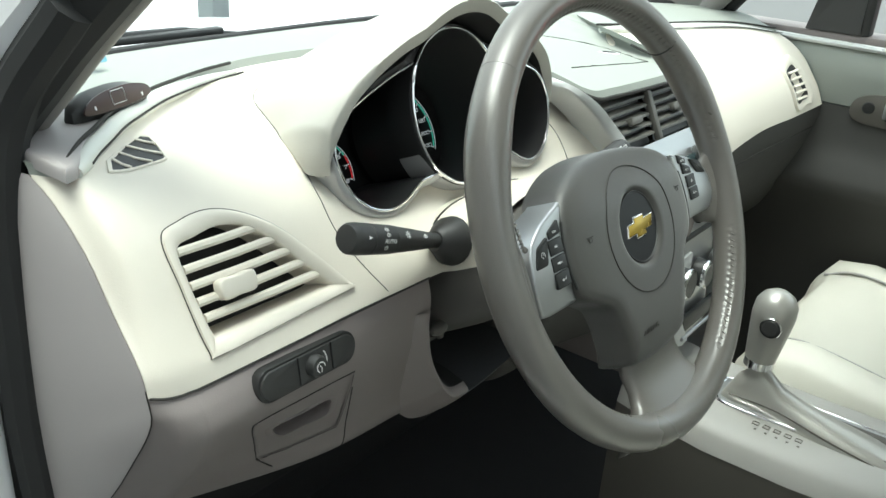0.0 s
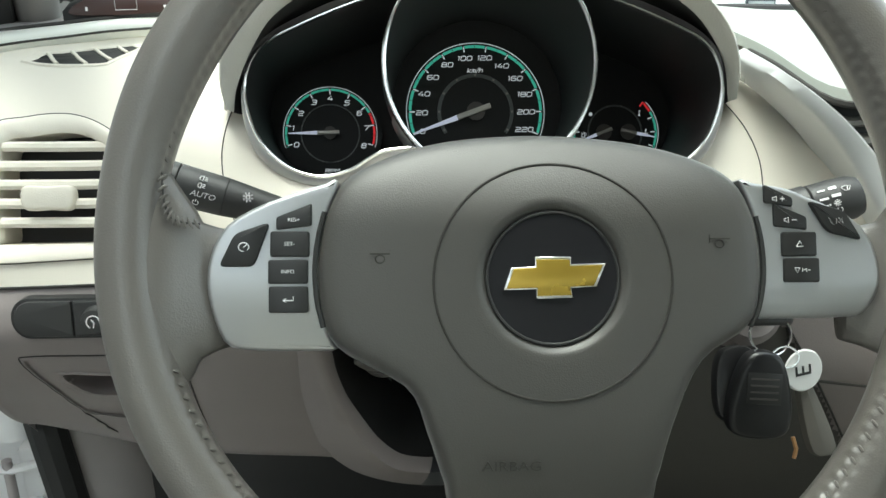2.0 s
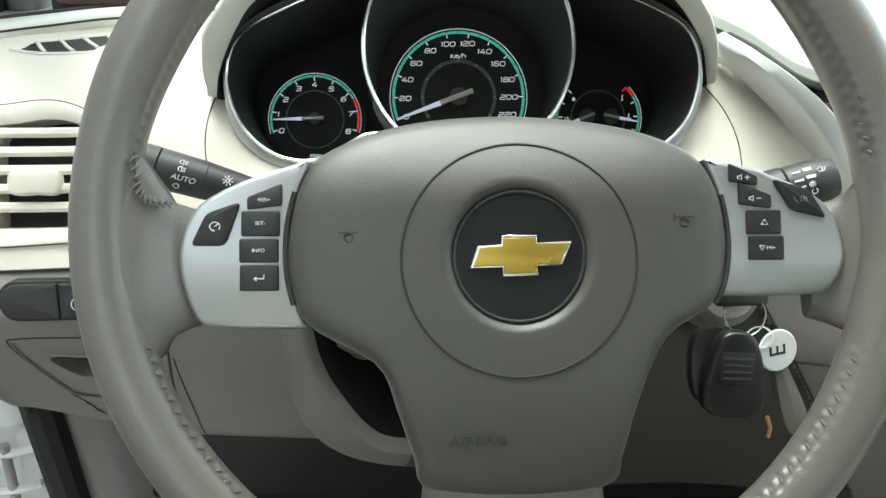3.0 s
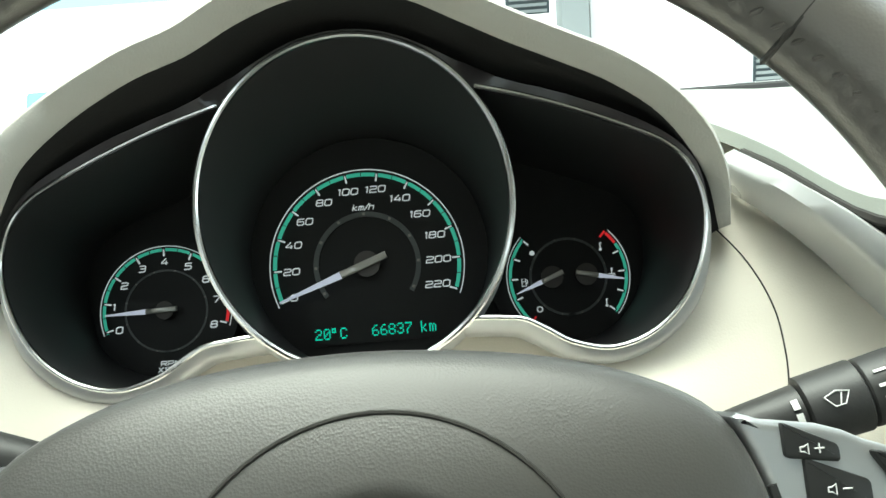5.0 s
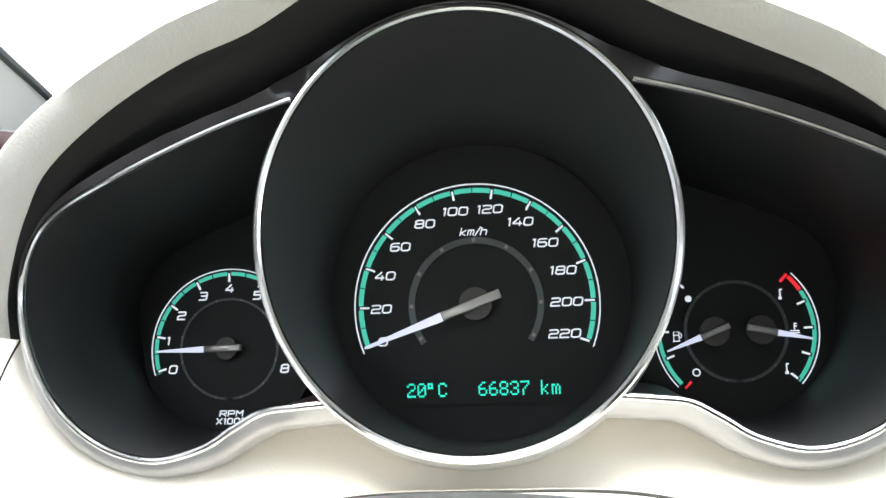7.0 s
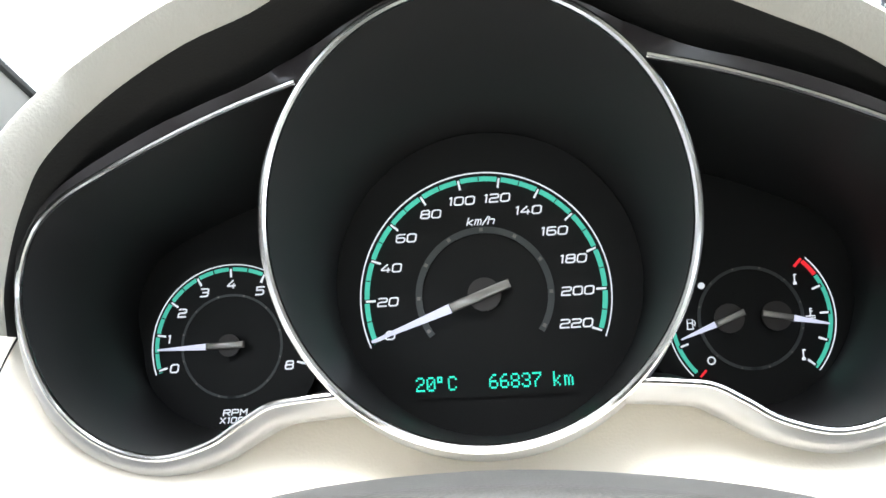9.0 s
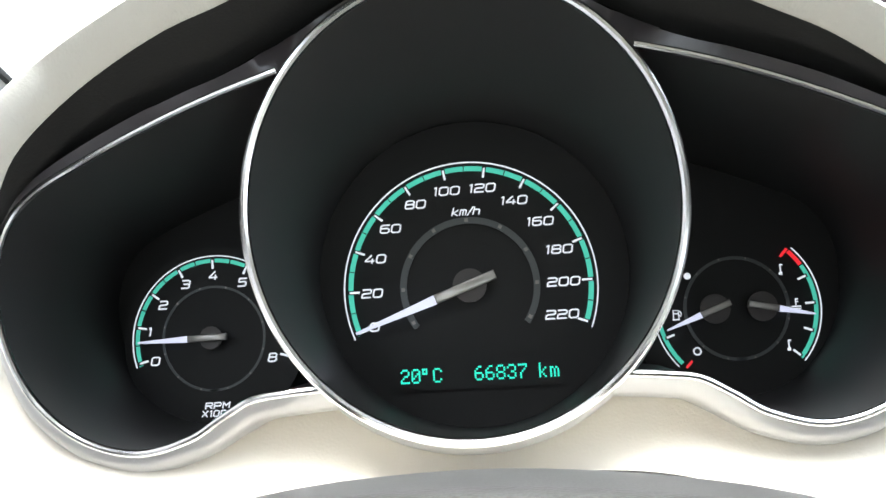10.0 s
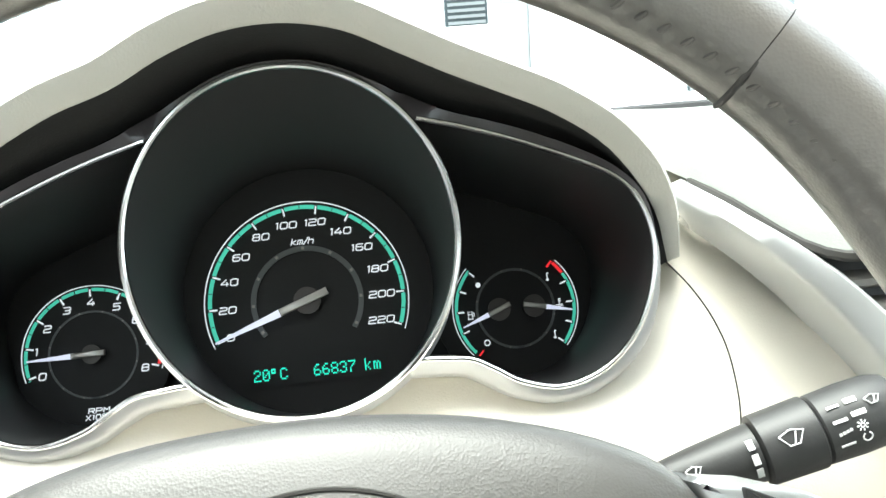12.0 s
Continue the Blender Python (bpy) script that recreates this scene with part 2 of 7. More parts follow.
def beside_ring(p):
    """Pushes a place under the speedometer's ring out to its lower edge."""
    dx, dy = (p.x - RING[0]) / RING[2], (p.y - RING[1]) / RING[3]
    r = math.hypot(dx, dy)
    if r < 1.012 and dy < 0:
        return Vector((RING[0] + dx / r * 1.012 * RING[2], RING[1] + dy / r * 1.012 * RING[3], p.z))
    return p


def foot_wide(down):
    """Width of the ring's silver foot; down is 1 at its lowest point."""
    return 0.0014 + 0.0030 * max(0.0, (down - 0.42) / 0.58) ** 0.6


def outward(line, side, by, back):
    """The line moved outwards in its plane (away from its middle) and back from the driver."""
    out = []
    n = len(line)
    for i, p in enumerate(line):
        d = (line[min(i + 1, n - 1)] - line[max(i - 1, 0)]).normalized()
        nrm = Vector((d.y, -d.x, 0)) * -side
        out.append(beside_ring(p + nrm * by - Vector((0, 0, back))))
    return out


def build_cluster():
    c = thing("instrument_cluster", "black three-pod instrument cluster with chrome rims, lit dials", "gauge", DIAL)
    # rims
    ring = part("chrome_ring", tube("chrome_ring", ring_line, 0.0015, CHROME, 10, True), c, "chrome ring round the speedometer")
    secs, foot = [], []
    for i in range(97):
        p = ring_line[i % 96]
        q = Vector((p.x - RING[0], p.y - RING[1], 0)).normalized()
        back = Vector((0, 0, -1))
        secs.append([p, p + q * 0.0016 + back * 0.002, p + q * 0.0016 + back * 0.03, p + back * 0.03])
        if q.y < -0.42:
            wide = foot_wide(-q.y)
            foot.append([p, p + q * wide * 0.6 + back * 0.0045, p + q * wide + back * 0.010, p + q * (wide + 0.0006) + back * 0.03, p + back * 0.03])
    part("ring_body", loft("ring_body", secs, GLOSS, close=True), c, "black ring body")
    part("ring_foot", loft("ring_foot", foot, PODRIM, close=True, caps=True), c, "satin silver lower ring body")
    for side in (-1, 1):
        line = pod_line(side)
        part("pod_rim", tube("pod_rim", line, 0.0012, CHROME, 10), c, "chrome rim of a side pod")
        path = pod_path(side, 140)
        o0, o1, o2, o3 = [outward(path, side, by, back) for by, back in ((0.0026, 0.0007), (0.0052, 0.0024), (0.0068, 0.0056), (0.0076, 0.03))]
        k = 44
        grow = [min(1, max(0, (i - k) / 24)) for i in range(len(line))]
        secs = [[line[i]] + [line[i].lerp(o[i], grow[i]) for o in (o0, o1, o2)] + [o3[i] if i > k else line[i] - Vector((0, 0, 0.02)), line[i] - Vector((0, 0, 0.03))] for i in range(len(line))]
        part("pod_surround", loft("pod_surround", secs, PODRIM, close=True, angle=50), c, "satin silver pod surround")
        # wall from the rim down to the pod's floor
        floor = [Vector((RING[0] + side * 0.1 + (p.x - RING[0] - side * 0.1) * 0.9, -0.005 + (p.y + 0.005) * 0.9, -0.012)) for p in line]
        part("pod_wall", loft("pod_wall", [line, [a.lerp(b, 0.5) for a, b in zip(line, floor)], floor], GLOSS), c, "black pod wall")
        edge = [(p.x, p.y) for p in floor] + [(RING[0] + side * 0.03, floor[-1].y), (RING[0] + side * 0.03, floor[0].y)]
        part("pod_floor", plate("pod_floor", edge, -0.018, -0.012, FACE), c, "black dial face")
    # the tube of the speedometer
    low = [Vector((p.x * 0.92, (p.y - 0.0166) * 0.86 + 0.006, -0.004)) for p in ring_line]
    mid = [a.lerp(b, 0.6) for a, b in zip(ring_line, low)]
    rows = [ring_line, mid, low]
    part("speedometer_wall", loft("speedometer_wall", [r + [r[0]] for r in rows], GLOSS), c, "black tube wall")
    part("speedometer_face", plate("speedometer_face", [(p.x, p.y) for p in low], -0.008, -0.0012, FACE), c, "black speedometer face")
    dial(c)


def ticks(c, name, cx, cy, r, depth, angles, length, wide, material):
    for a in angles:
        me = box(name, (-wide / 2, r - length, 0), (wide / 2, r, 0.0004), material, 0)
        part(name, me, c, at=pose(cx, cy, depth, 0, 0, -a))
        if name == "scale_mark":
            part("mark_edge", box("mark_edge", (-wide, r - length * 0.6, 0), (wide, r + 0.0006, 0.0003), FACE, 0), c, at=pose(cx, cy, depth, 0, 0, -a))


def needle(c, cx, cy, depth, angle, length, tail, wide, hub):
    me = plate("needle", [(-wide * 0.25, length), (wide * 0.25, length), (wide, length * 0.3), (-wide, length * 0.3)], 0.0, 0.0012, NEEDLE, 0.0003)
    n = part("needle", me, c, "pale glowing needle", pose(cx, cy, depth, 0, 0, -angle))
    part("needle_hub", plate("needle_hub", [(-wide, length * 0.3), (wide, length * 0.3), (wide, -tail), (-wide, -tail)], 0.0, 0.0025, CHROME_D, 0.0006), n, "clear grey needle tail")
    part("hub_cap", lathe("hub_cap", [(0.0, 0.0), (hub, 0.0), (hub, -0.0008)], HUBGREY), n, "dark round hub")


CHROME_D = mat("clear_acrylic", (0.48, 0.46, 0.43), 0.15, 0.35)
HUBGREY = mat("dark_grey_cap", (0.062, 0.055, 0.052), 0.5)
RINGGREY = mat("dark_grey_ring", (0.09, 0.10, 0.10), 0.5)
FONT5 = {"0": "01110 10001 10011 10101 11001 10001 01110", "2": "01110 10001 00001 00110 01000 10000 11111", "3": "01110 10001 00001 00110 00001 10001 01110",
         "6": "00110 01000 10000 11110 10001 10001 01110", "7": "11111 00001 00010 00100 01000 01000 01000", "8": "01110 10001 10001 01110 10001 10001 01110",
         "C": "01110 10001 10000 10000 10000 10001 01110", "k": "10000 10000 10010 10100 11000 10100 10010", "m": "00000 00000 11010 10101 10101 10101 10101", "o": "11100 10100 11100 00000 00000 00000 00000", " ": "00000 00000 00000 00000 00000 00000 00000"}


def matrix_text(name, text, pitch):
    """Dot-matrix characters, five dots wide, from the lower left."""
    verts, faces = [], []
    for k, ch in enumerate(text):
        for row, bits in enumerate(FONT5[ch].split()):
            for col, bit in enumerate(bits):
                if bit == "1":
                    x, y, s = (k * 6 + col) * pitch, (6 - row) * pitch * 1.15, pitch * 0.46
                    b = len(verts)
                    verts += [(x - s, y - s * 1.1, 0), (x + s, y - s * 1.1, 0), (x + s, y + s * 1.1, 0), (x - s, y + s * 1.1, 0)]
                    faces.append((b, b + 1, b + 2, b + 3))
    return mesh_of(name, verts, faces, LCD, smooth=False)


SEGMENTS = {
    "0": [[(0.2, 0), (0.8, 0), (1, 0.15), (1, 0.85), (0.8, 1), (0.2, 1), (0, 0.85), (0, 0.15), (0.2, 0)]],
    "1": [[(0.12, 0.9), (0.34, 1), (0.34, 0)]],
    "2": [[(0, 0.95), (0.1, 1), (0.82, 1), (1, 0.88), (1, 0.64), (0.84, 0.52), (0.18, 0.5), (0, 0.36), (0, 0), (1, 0)]],
    "3": [[(0, 1), (0.82, 1), (1, 0.88), (1, 0.62), (0.84, 0.52), (0.25, 0.52)], [(0.84, 0.52), (1, 0.4), (1, 0.13), (0.82, 0), (0, 0)]],
    "4": [[(0.62, 1), (0.0, 0.36), (0.0, 0.27), (1, 0.27)], [(0.78, 0.55), (0.78, 0)]],
    "5": [[(1, 1), (0.05, 1), (0.05, 0.58), (0.82, 0.58), (1, 0.46), (1, 0.13), (0.82, 0), (0, 0)]],
    "6": [[(0.95, 1), (0.2, 1), (0, 0.85), (0, 0.15), (0.2, 0), (0.8, 0), (1, 0.15), (1, 0.44), (0.8, 0.57), (0.05, 0.57)]],
    "7": [[(0, 1), (1, 1), (1, 0.9), (0.4, 0)]],
    "8": [[(0.2, 0.53), (0.8, 0.53), (1, 0.4), (1, 0.13), (0.8, 0), (0.2, 0), (0, 0.13), (0, 0.4), (0.2, 0.53), (0.03, 0.65), (0.03, 0.87), (0.2, 1), (0.8, 1), (0.97, 0.87), (0.97, 0.65), (0.8, 0.53)]],
    "k": [[(0, 1), (0, 0)], [(0.85, 0.68), (0.1, 0.32), (0.95, 0)]],
    "m": [[(0, 0), (0, 0.68), (0.85, 0.68), (1, 0.56), (1, 0)], [(0.5, 0.66), (0.5, 0)]],
    "/": [[(0, -0.08), (0.7, 1.05)]],
    "h": [[(0, 1), (0, 0)], [(0, 0.66), (0.85, 0.66), (1, 0.54), (1, 0)]],
    "R": [[(0, 0), (0, 1), (0.85, 1), (1, 0.88), (1, 0.6), (0.85, 0.48), (0.1, 0.48)], [(0.5, 0.48), (1, 0)]],
    "P": [[(0, 0), (0, 1), (0.85, 1), (1, 0.88), (1, 0.55), (0.85, 0.43), (0.1, 0.43)]],
    "M": [[(0, 0), (0, 1), (0.5, 0.45), (1, 1), (1, 0)]],
    "X": [[(0, 0), (1, 1)], [(0, 1), (1, 0)]],
}


def wide_text(name, text, height, wide, gap, stroke, slant=0.18):
    """Flat square-cornered wide lettering, centred."""
    verts, faces = [], []
    widths = [wide * (0.45 if ch == "1" else 0.6 if ch == "/" else 1.0) for ch in text]
    x0 = -(sum(widths) + gap * (len(text) - 1)) / 2
    for ch, w in zip(text, widths):
        for line in SEGMENTS[ch]:
            pts = [Vector((x0 + px * wide + slant * (py - 0.5) * height, (py - 0.5) * height)) for px, py in line]
            for a, b in zip(pts, pts[1:]):
                d = (b - a).normalized() * stroke * 0.5
                side = Vector((-d.y, d.x))
                a, b = a - d * 0.6, b + d * 0.6
                n = len(verts)
                verts += [(*(a + side), 0), (*(a - side), 0), (*(b - side), 0), (*(b + side), 0)]
                faces.append((n, n + 1, n + 2, n + 3))
        x0 += w + gap
    verts = [(x, y, 0.00002 * (i // 4 % 9)) for i, (x, y, _) in enumerate(verts)]
    me = bpy.data.meshes.new(name)
    me.from_pydata(verts, [], faces)
    me.materials.append(LIT)
    return me


def dial(c):
    # speedometer
    f = 0.0
    part("scale_line", band("scale_line", 0, 0, 0.0480, 0.0485, -112, 112, f, f + 0.0004, LIT, 60), c, "thin white scale line")
    part("scale_band", band("scale_band", 0, 0, 0.0448, 0.0467, -111, 111, f, f + 0.0003, TEAL, 60), c, "teal scale band")
    ticks(c, "scale_mark", 0, 0, 0.0462, f + 0.0001, [-110 + 20 * i for i in range(12)], 0.0038, 0.0008, LIT)
    ticks(c, "minor_mark", 0, 0, 0.0470, f + 0.0002, [-100 + 20 * i for i in range(11)], 0.0022, 0.0004, GLOSS)
    places = ((-0.0365, -0.0135), (-0.0369, -0.0006), (-0.0351, 0.01255), (-0.0288, 0.0240), (-0.0187, 0.0329), (-0.0065, 0.0374), (0.0073, 0.0377), (0.0192, 0.0321), (0.0286, 0.0233), (0.0351, 0.0121), (0.0361, -0.0003), (0.0347, -0.0126))
    for i, (x, y) in enumerate(places):
        part("scale_number", wide_text("scale_number", str(20 * i), 0.0030, 0.0033, 0.0010, 0.00058), c, at=Matrix.Translation((x - 0.0006, y, f + 0.0003)))
    part("unit_text", wide_text("unit_text", "km/h", 0.0029, 0.0022, 0.0008, 0.0005, 0.3), c, at=Matrix.Translation((0.0002, 0.0290, f + 0.0003)))
    part("inner_ring", band("inner_ring", 0, 0, 0.0242, 0.0267, -125, 125, f, f + 0.0005, RINGGREY, 60), c, "dark grey inner ring")
    ticks(c, "inner_dot", 0, 0, 0.0262, f + 0.0003, [-120 + 30 * i for i in range(9)], 0.0014, 0.0014, CHROME_D)
    needle(c, 0, 0, f + 0.004, -110, 0.0465, 0.0105, 0.0018, 0.0064)
    part("display_window", plate("display_window", [(-0.031, -0.0385), (0.034, -0.0385), (0.034, -0.0275), (-0.031, -0.0275)], -0.0006, 0.0, FACE), c, "dark display window")
    part("display_text", matrix_text("display_text", "20oC", 0.00068), c, at=Matrix.Translation((-0.0277, -0.0352, f + 0.0003)))
    part("display_text", matrix_text("display_text", "66837", 0.00068), c, at=Matrix.Translation((0.0002, -0.0352, f + 0.0003)))
    part("display_text", matrix_text("display_text", "km", 0.00068), c, at=Matrix.Translation((0.0243, -0.0352, f + 0.0003)))
    # tachometer
    tx, ty, f = -0.1012, -0.0140, -0.004
    part("tachometer_face", lathe("tachometer_face", [(0, -0.004), (0.036, -0.004), (0.036, -0.009)], FACE), c, "black tachometer face", Matrix.Translation((tx, ty, 0)) )
    part("scale_line", band("scale_line", tx, ty, 0.0322, 0.0326, -108, 108, f, f + 0.0004, LIT, 50), c)
    part("scale_band", band("scale_band", tx, ty, 0.0298, 0.0313, -108, 62, f, f + 0.0003, TEAL, 50), c)
    part("red_band", band("red_band", tx, ty, 0.0298, 0.0313, 63, 107, f, f + 0.0003, RED, 20), c, "red limit band")
    ticks(c, "scale_mark", tx, ty, 0.0307, f + 0.0001, [-106 + 26.5 * i for i in range(9)], 0.0034, 0.0008, LIT)
    for i, (x, y) in enumerate(((-0.0233, -0.0078), (-0.0256, 0.0038), (-0.0200, 0.0140), (-0.0109, 0.0217), (0.0003, 0.0245), (0.0118, 0.0212), (0.0203, 0.0140), (0.0250, 0.0036), (0.0232, -0.0087))):
        part("scale_number", wide_text("scale_number", str(i), 0.0030, 0.0030, 0.001, 0.00062), c, at=Matrix.Translation((tx + x, ty + y, f + 0.0003)))
    part("inner_ring", band("inner_ring", tx, ty, 0.0197, 0.0206, -180, 180, f, f + 0.0004, RINGGREY, 50), c)
    ticks(c, "inner_dot", tx, ty, 0.0205, f + 0.0002, [15 + 30 * i for i in range(12)], 0.0006, 0.0006, CHROME_D)
    ticks(c, "minor_mark", tx, ty, 0.0314, f + 0.0002, [-92.75 + 26.5 * i for i in range(8)], 0.0020, 0.0004, FACE)
    part("unit_text", wide_text("unit_text", "RPM", 0.0021, 0.0025, 0.0009, 0.0005), c, at=Matrix.Translation((-0.1000, -0.0400, f + 0.0003)))
    part("unit_text", wide_text("unit_text", "X1000", 0.0021, 0.0020, 0.0008, 0.0005), c, at=Matrix.Translation((-0.1000, -0.0430, f + 0.0003)))
    needle(c, tx, ty, f + 0.004, -91, 0.0285, 0.0066, 0.0013, 0.0044)
    # fuel and temperature
    gx, gy, f = 0.101, -0.0135, -0.010
    part("gauge_face", lathe("gauge_face", [(0, -0.0105), (0.04, -0.0105), (0.04, -0.0118)], FACE), c, "black gauge face", Matrix.Translation((gx, gy, 0)))
    part("inner_ring", band("inner_ring", gx, gy, 0.0188, 0.0200, -180, 180, f, f + 0.0004, RINGGREY, 50), c)
    for side, a0, a1 in ((1, 46, 132), (-1, 46, 132)):
        part("scale_line", band("scale_line", gx, gy, 0.0313, 0.0317, side * a0, side * a1, f, f + 0.0004, LIT, 30), c)
        part("scale_band", band("scale_band", gx, gy, 0.0289, 0.0304, side * (a0 + (14 if side > 0 else 0)), side * a1, f, f + 0.0003, TEAL, 30), c)
        ticks(c, "scale_mark", gx, gy, 0.0290, f + 0.0001, [side * a for a in ((68, 89, 110, 131) if side > 0 else (47, 68, 89, 110))], 0.0032, 0.0008, LIT)
    part("red_band", band("red_band", gx, gy, 0.0289, 0.0304, 46, 59, f, f + 0.0003, RED, 8), c)
    ticks(c, "inner_dot", gx, gy, 0.0199, f + 0.0002, [15 + 30 * i for i in range(12)], 0.0006, 0.0006, CHROME_D)
    ticks(c, "red_mark", gx, gy, 0.0300, f + 0.0004, [44], 0.0040, 0.0010, RED)
    ticks(c, "red_mark", gx, gy, 0.0300, f + 0.0004, [-136], 0.0034, 0.0008, RED)
    needle(c, gx - 0.0088, gy, f + 0.004, -111, 0.020, 0.0058, 0.0012, 0.0056)
    needle(c, gx + 0.0088, gy, f + 0.004, 102, 0.019, 0.0058, 0.0012, 0.0056)
    dot = [(0.0013 * math.cos(a), 0.0013 * math.sin(a)) for a in (6.283 * i / 14 for i in range(14))]
    part("full_mark", plate("full_mark", dot, 0, 0.0003, LIT), c, at=Matrix.Translation((gx - 0.0174, gy + 0.0133, f)))
    part("empty_mark", band("empty_mark", gx - 0.0162, gy - 0.0156, 0.0011, 0.0016, -180, 180, f, f + 0.0004, LIT, 16), c)
    pump = [[(-0.0014, -0.0019), (-0.0014, 0.0017), (0.0006, 0.0017), (0.0006, -0.0019), (-0.0014, -0.0019)], [(-0.0012, 0.0004), (0.0005, 0.0004)], [(0.0006, 0.0), (0.0014, -0.0008), (0.0016, 0.0006), (0.001, 0.0014)], [(-0.0018, -0.0019), (0.001, -0.0019)]]
    part("fuel_symbol", strokes("fuel_symbol", pump, LIT, 0.0002), c, "small fuel pump symbol", Matrix.Translation((gx - 0.0226, gy - 0.0013, f + 0.0003)))
    hot = [[(0, 0.0018), (0, -0.0014)], [(-0.0005, -0.0014), (0.0005, -0.0014), (0.0005, -0.0020), (-0.0005, -0.0020), (-0.0005, -0.0014)], [(0, 0.0016), (0.0009, 0.0016)]]
    for x, y in ((0.0178, 0.0140), (0.0180, -0.0149)):
        part("heat_symbol", strokes("heat_symbol", hot, LIT, 0.00028), c, at=Matrix.Translation((gx + x, gy + y, f + 0.0003)))
    part("heat_symbol", strokes("heat_symbol", [[(0, 0.0018), (0, -0.0008)], [(0, 0.0016), (0.0009, 0.0016)], [(0, 0.0006), (0.0009, 0.0006)], [(-0.0018, -0.0012), (0.0018, -0.0012)], [(-0.0018, -0.002), (0.0018, -0.002)]], LIT, 0.00022), c, at=Matrix.Translation((gx + 0.0222, gy + 0.0006, f + 0.0003)))


# ---- binnacle hood ----
LIP = [(-0.1560, -0.012), (-0.1530, 0.003), (-0.1462, 0.019), (-0.1386, 0.0325), (-0.128, 0.0465), (-0.106, 0.0625), (-0.08, 0.076), (-0.057, 0.084), (-0.036, 0.0945), (-0.015, 0.1015), (0.007, 0.103),
       (0.028, 0.099), (0.046, 0.0905), (0.066, 0.0805), (0.086, 0.0715), (0.108, 0.061), (0.130, 0.045), (0.148, 0.02), (0.1555, -0.006)]
LZ = lambda v: 0.064 + 0.55 * v / 1.14


def build_hood():
    h = thing("binnacle_hood", "pale stone soft plastic hood over the dials", "dashboard hood", kind="")
    lip = [Vector((x, v / 1.14, LZ(v))) for x, v, _ in crom([(x, v, 0) for x, v in LIP], 81)]
    n = len(lip)

    def thick(i):
        """The lip swells towards the driver's door and tapers into the fascia."""
        return 0.3 + 1.1 * i / 9 if i < 9 else 1.0 + 0.4 * max(0.0, 1 - (i - 9) / 16)

    def off(line, by):
        out = []
        for i, p in enumerate(line):
            d = line[min(i + 1, n - 1)] - line[max(i - 1, 0)]
            nrm = Vector((-d.y, d.x, 0)).normalized()
            out.append(p + nrm * by * (thick(i) if i < n // 2 else min(1.0, 0.3 + (n - 1 - i) / 9)))
        return out
    o1, o2 = off(lip, 0.0092), off(lip, 0.0130)
    front = [DIAL @ p for p in lip]
    edge0 = [DIAL @ (p + Vector((0, 0, 0.0015))) for p in off(lip, 0.0006)]
    edge = [DIAL @ (p + Vector((0, 0, 0.0075))) for p in o1]
    roll = [DIAL @ (p + Vector((0, 0, 0.0065))) for p in off(lip, 0.0108)]
    back1 = [DIAL @ (p - Vector((0, 0, 0.001))) for p in o2]
    rows = [front, edge0, edge, roll, back1]
    side = [(0.1585, -0.034, 1.0148), (0.1535, -0.012, 1.0238), (0.1470, 0.006, 1.0284), (0.1406, 0.0184, 1.0307), (0.1298, 0.0445, 1.0353), (0.1213, 0.065, 1.0387), (0.1131, 0.0783, 1.0413), (0.100, 0.090, 1.0444), (0.0757, 0.1024, 1.0472), (0.037, 0.126, 1.0478)]
    base = crom([(-x, y, z) for x, y, z in side] + [(0.0, 0.133, 1.048)] + side[::-1], n)
    for k in (0.18, 0.38, 0.6, 0.82, 1.0):
        row = []
        for i, p in enumerate(back1):
            t = 2 * i / (n - 1) - 1
            q = p.lerp(base[i], k)
            q.x += 0.005 * t * math.sin(math.pi * k)
            q.z = p.z + (base[i].z - 0.0015 - p.z) * k ** 1.6
            row.append(q)
        rows.append(row)
    for s in (slice(1, 30), slice(51, 80)):
        part("hood_seam", tube("hood_seam", [q + Vector((0, -0.0002, 0.0004)) for q in base[s]], 0.00035, GROOVE, 6), h, "fine seam at the hood's foot")
    part("hood_shell", loft("hood_shell", rows, HOOD, angle=60), h)
    # dark underside, from the lip to the rims
    def rim_at(t):
        if t < 0.36:
            return pod_line(-1, 60)[int((0.36 - t) / 0.36 * 26)]
        if t > 0.64:
            return pod_line(1, 60)[int((t - 0.64) / 0.36 * 26)]
        a = (t - 0.5) / 0.14 * radians(54)
        p = Vector((RING[0] + RING[2] * math.sin(a), RING[1] + RING[3] * math.cos(a), 0))
        p.z = BZ(p.y)
        return p
    inner = []
    for i, p in enumerate(lip):
        t = i / (n - 1)
        inner.append(rim_at(t))
    inn = [DIAL @ (p + Vector((0, 0, -0.001))) for p in inner]
    raw = []
    for i, p in enumerate(inner):
        d = inner[min(i + 2, n - 1)] - inner[max(i - 2, 0)]
        raw.append(p + Vector((-d.y, d.x, 0)).normalized() * 0.0062)
    shelf = []
    for i in range(n):
        near = raw[max(0, i - 5):i + 6]
        q = sum(near, Vector()) / len(near)
        keep = min(1.0, min(i, n - 1 - i) / 8)
        q = inner[i].lerp(q, keep)
        q.z = inner[i].z - 0.001
        shelf.append(q)
    edge_line = [DIAL @ p for p in shelf]
    part("rim_shelf", loft("rim_shelf", [inn, [DIAL @ (a.lerp(b, 0.85) + Vector((0, 0, 0.0012))) for a, b in zip(inner, shelf)], edge_line], SHELF, angle=60), h, "glossy black shelf above the rims")
    cove = [DIAL @ (p.lerp(q, 0.12) - Vector((0, 0, 0.010))) for p, q in zip(shelf, lip)]
    mid = [a.lerp(b, 0.5) + Vector((0, 0.006, 0.001)) for a, b in zip(front, cove)]
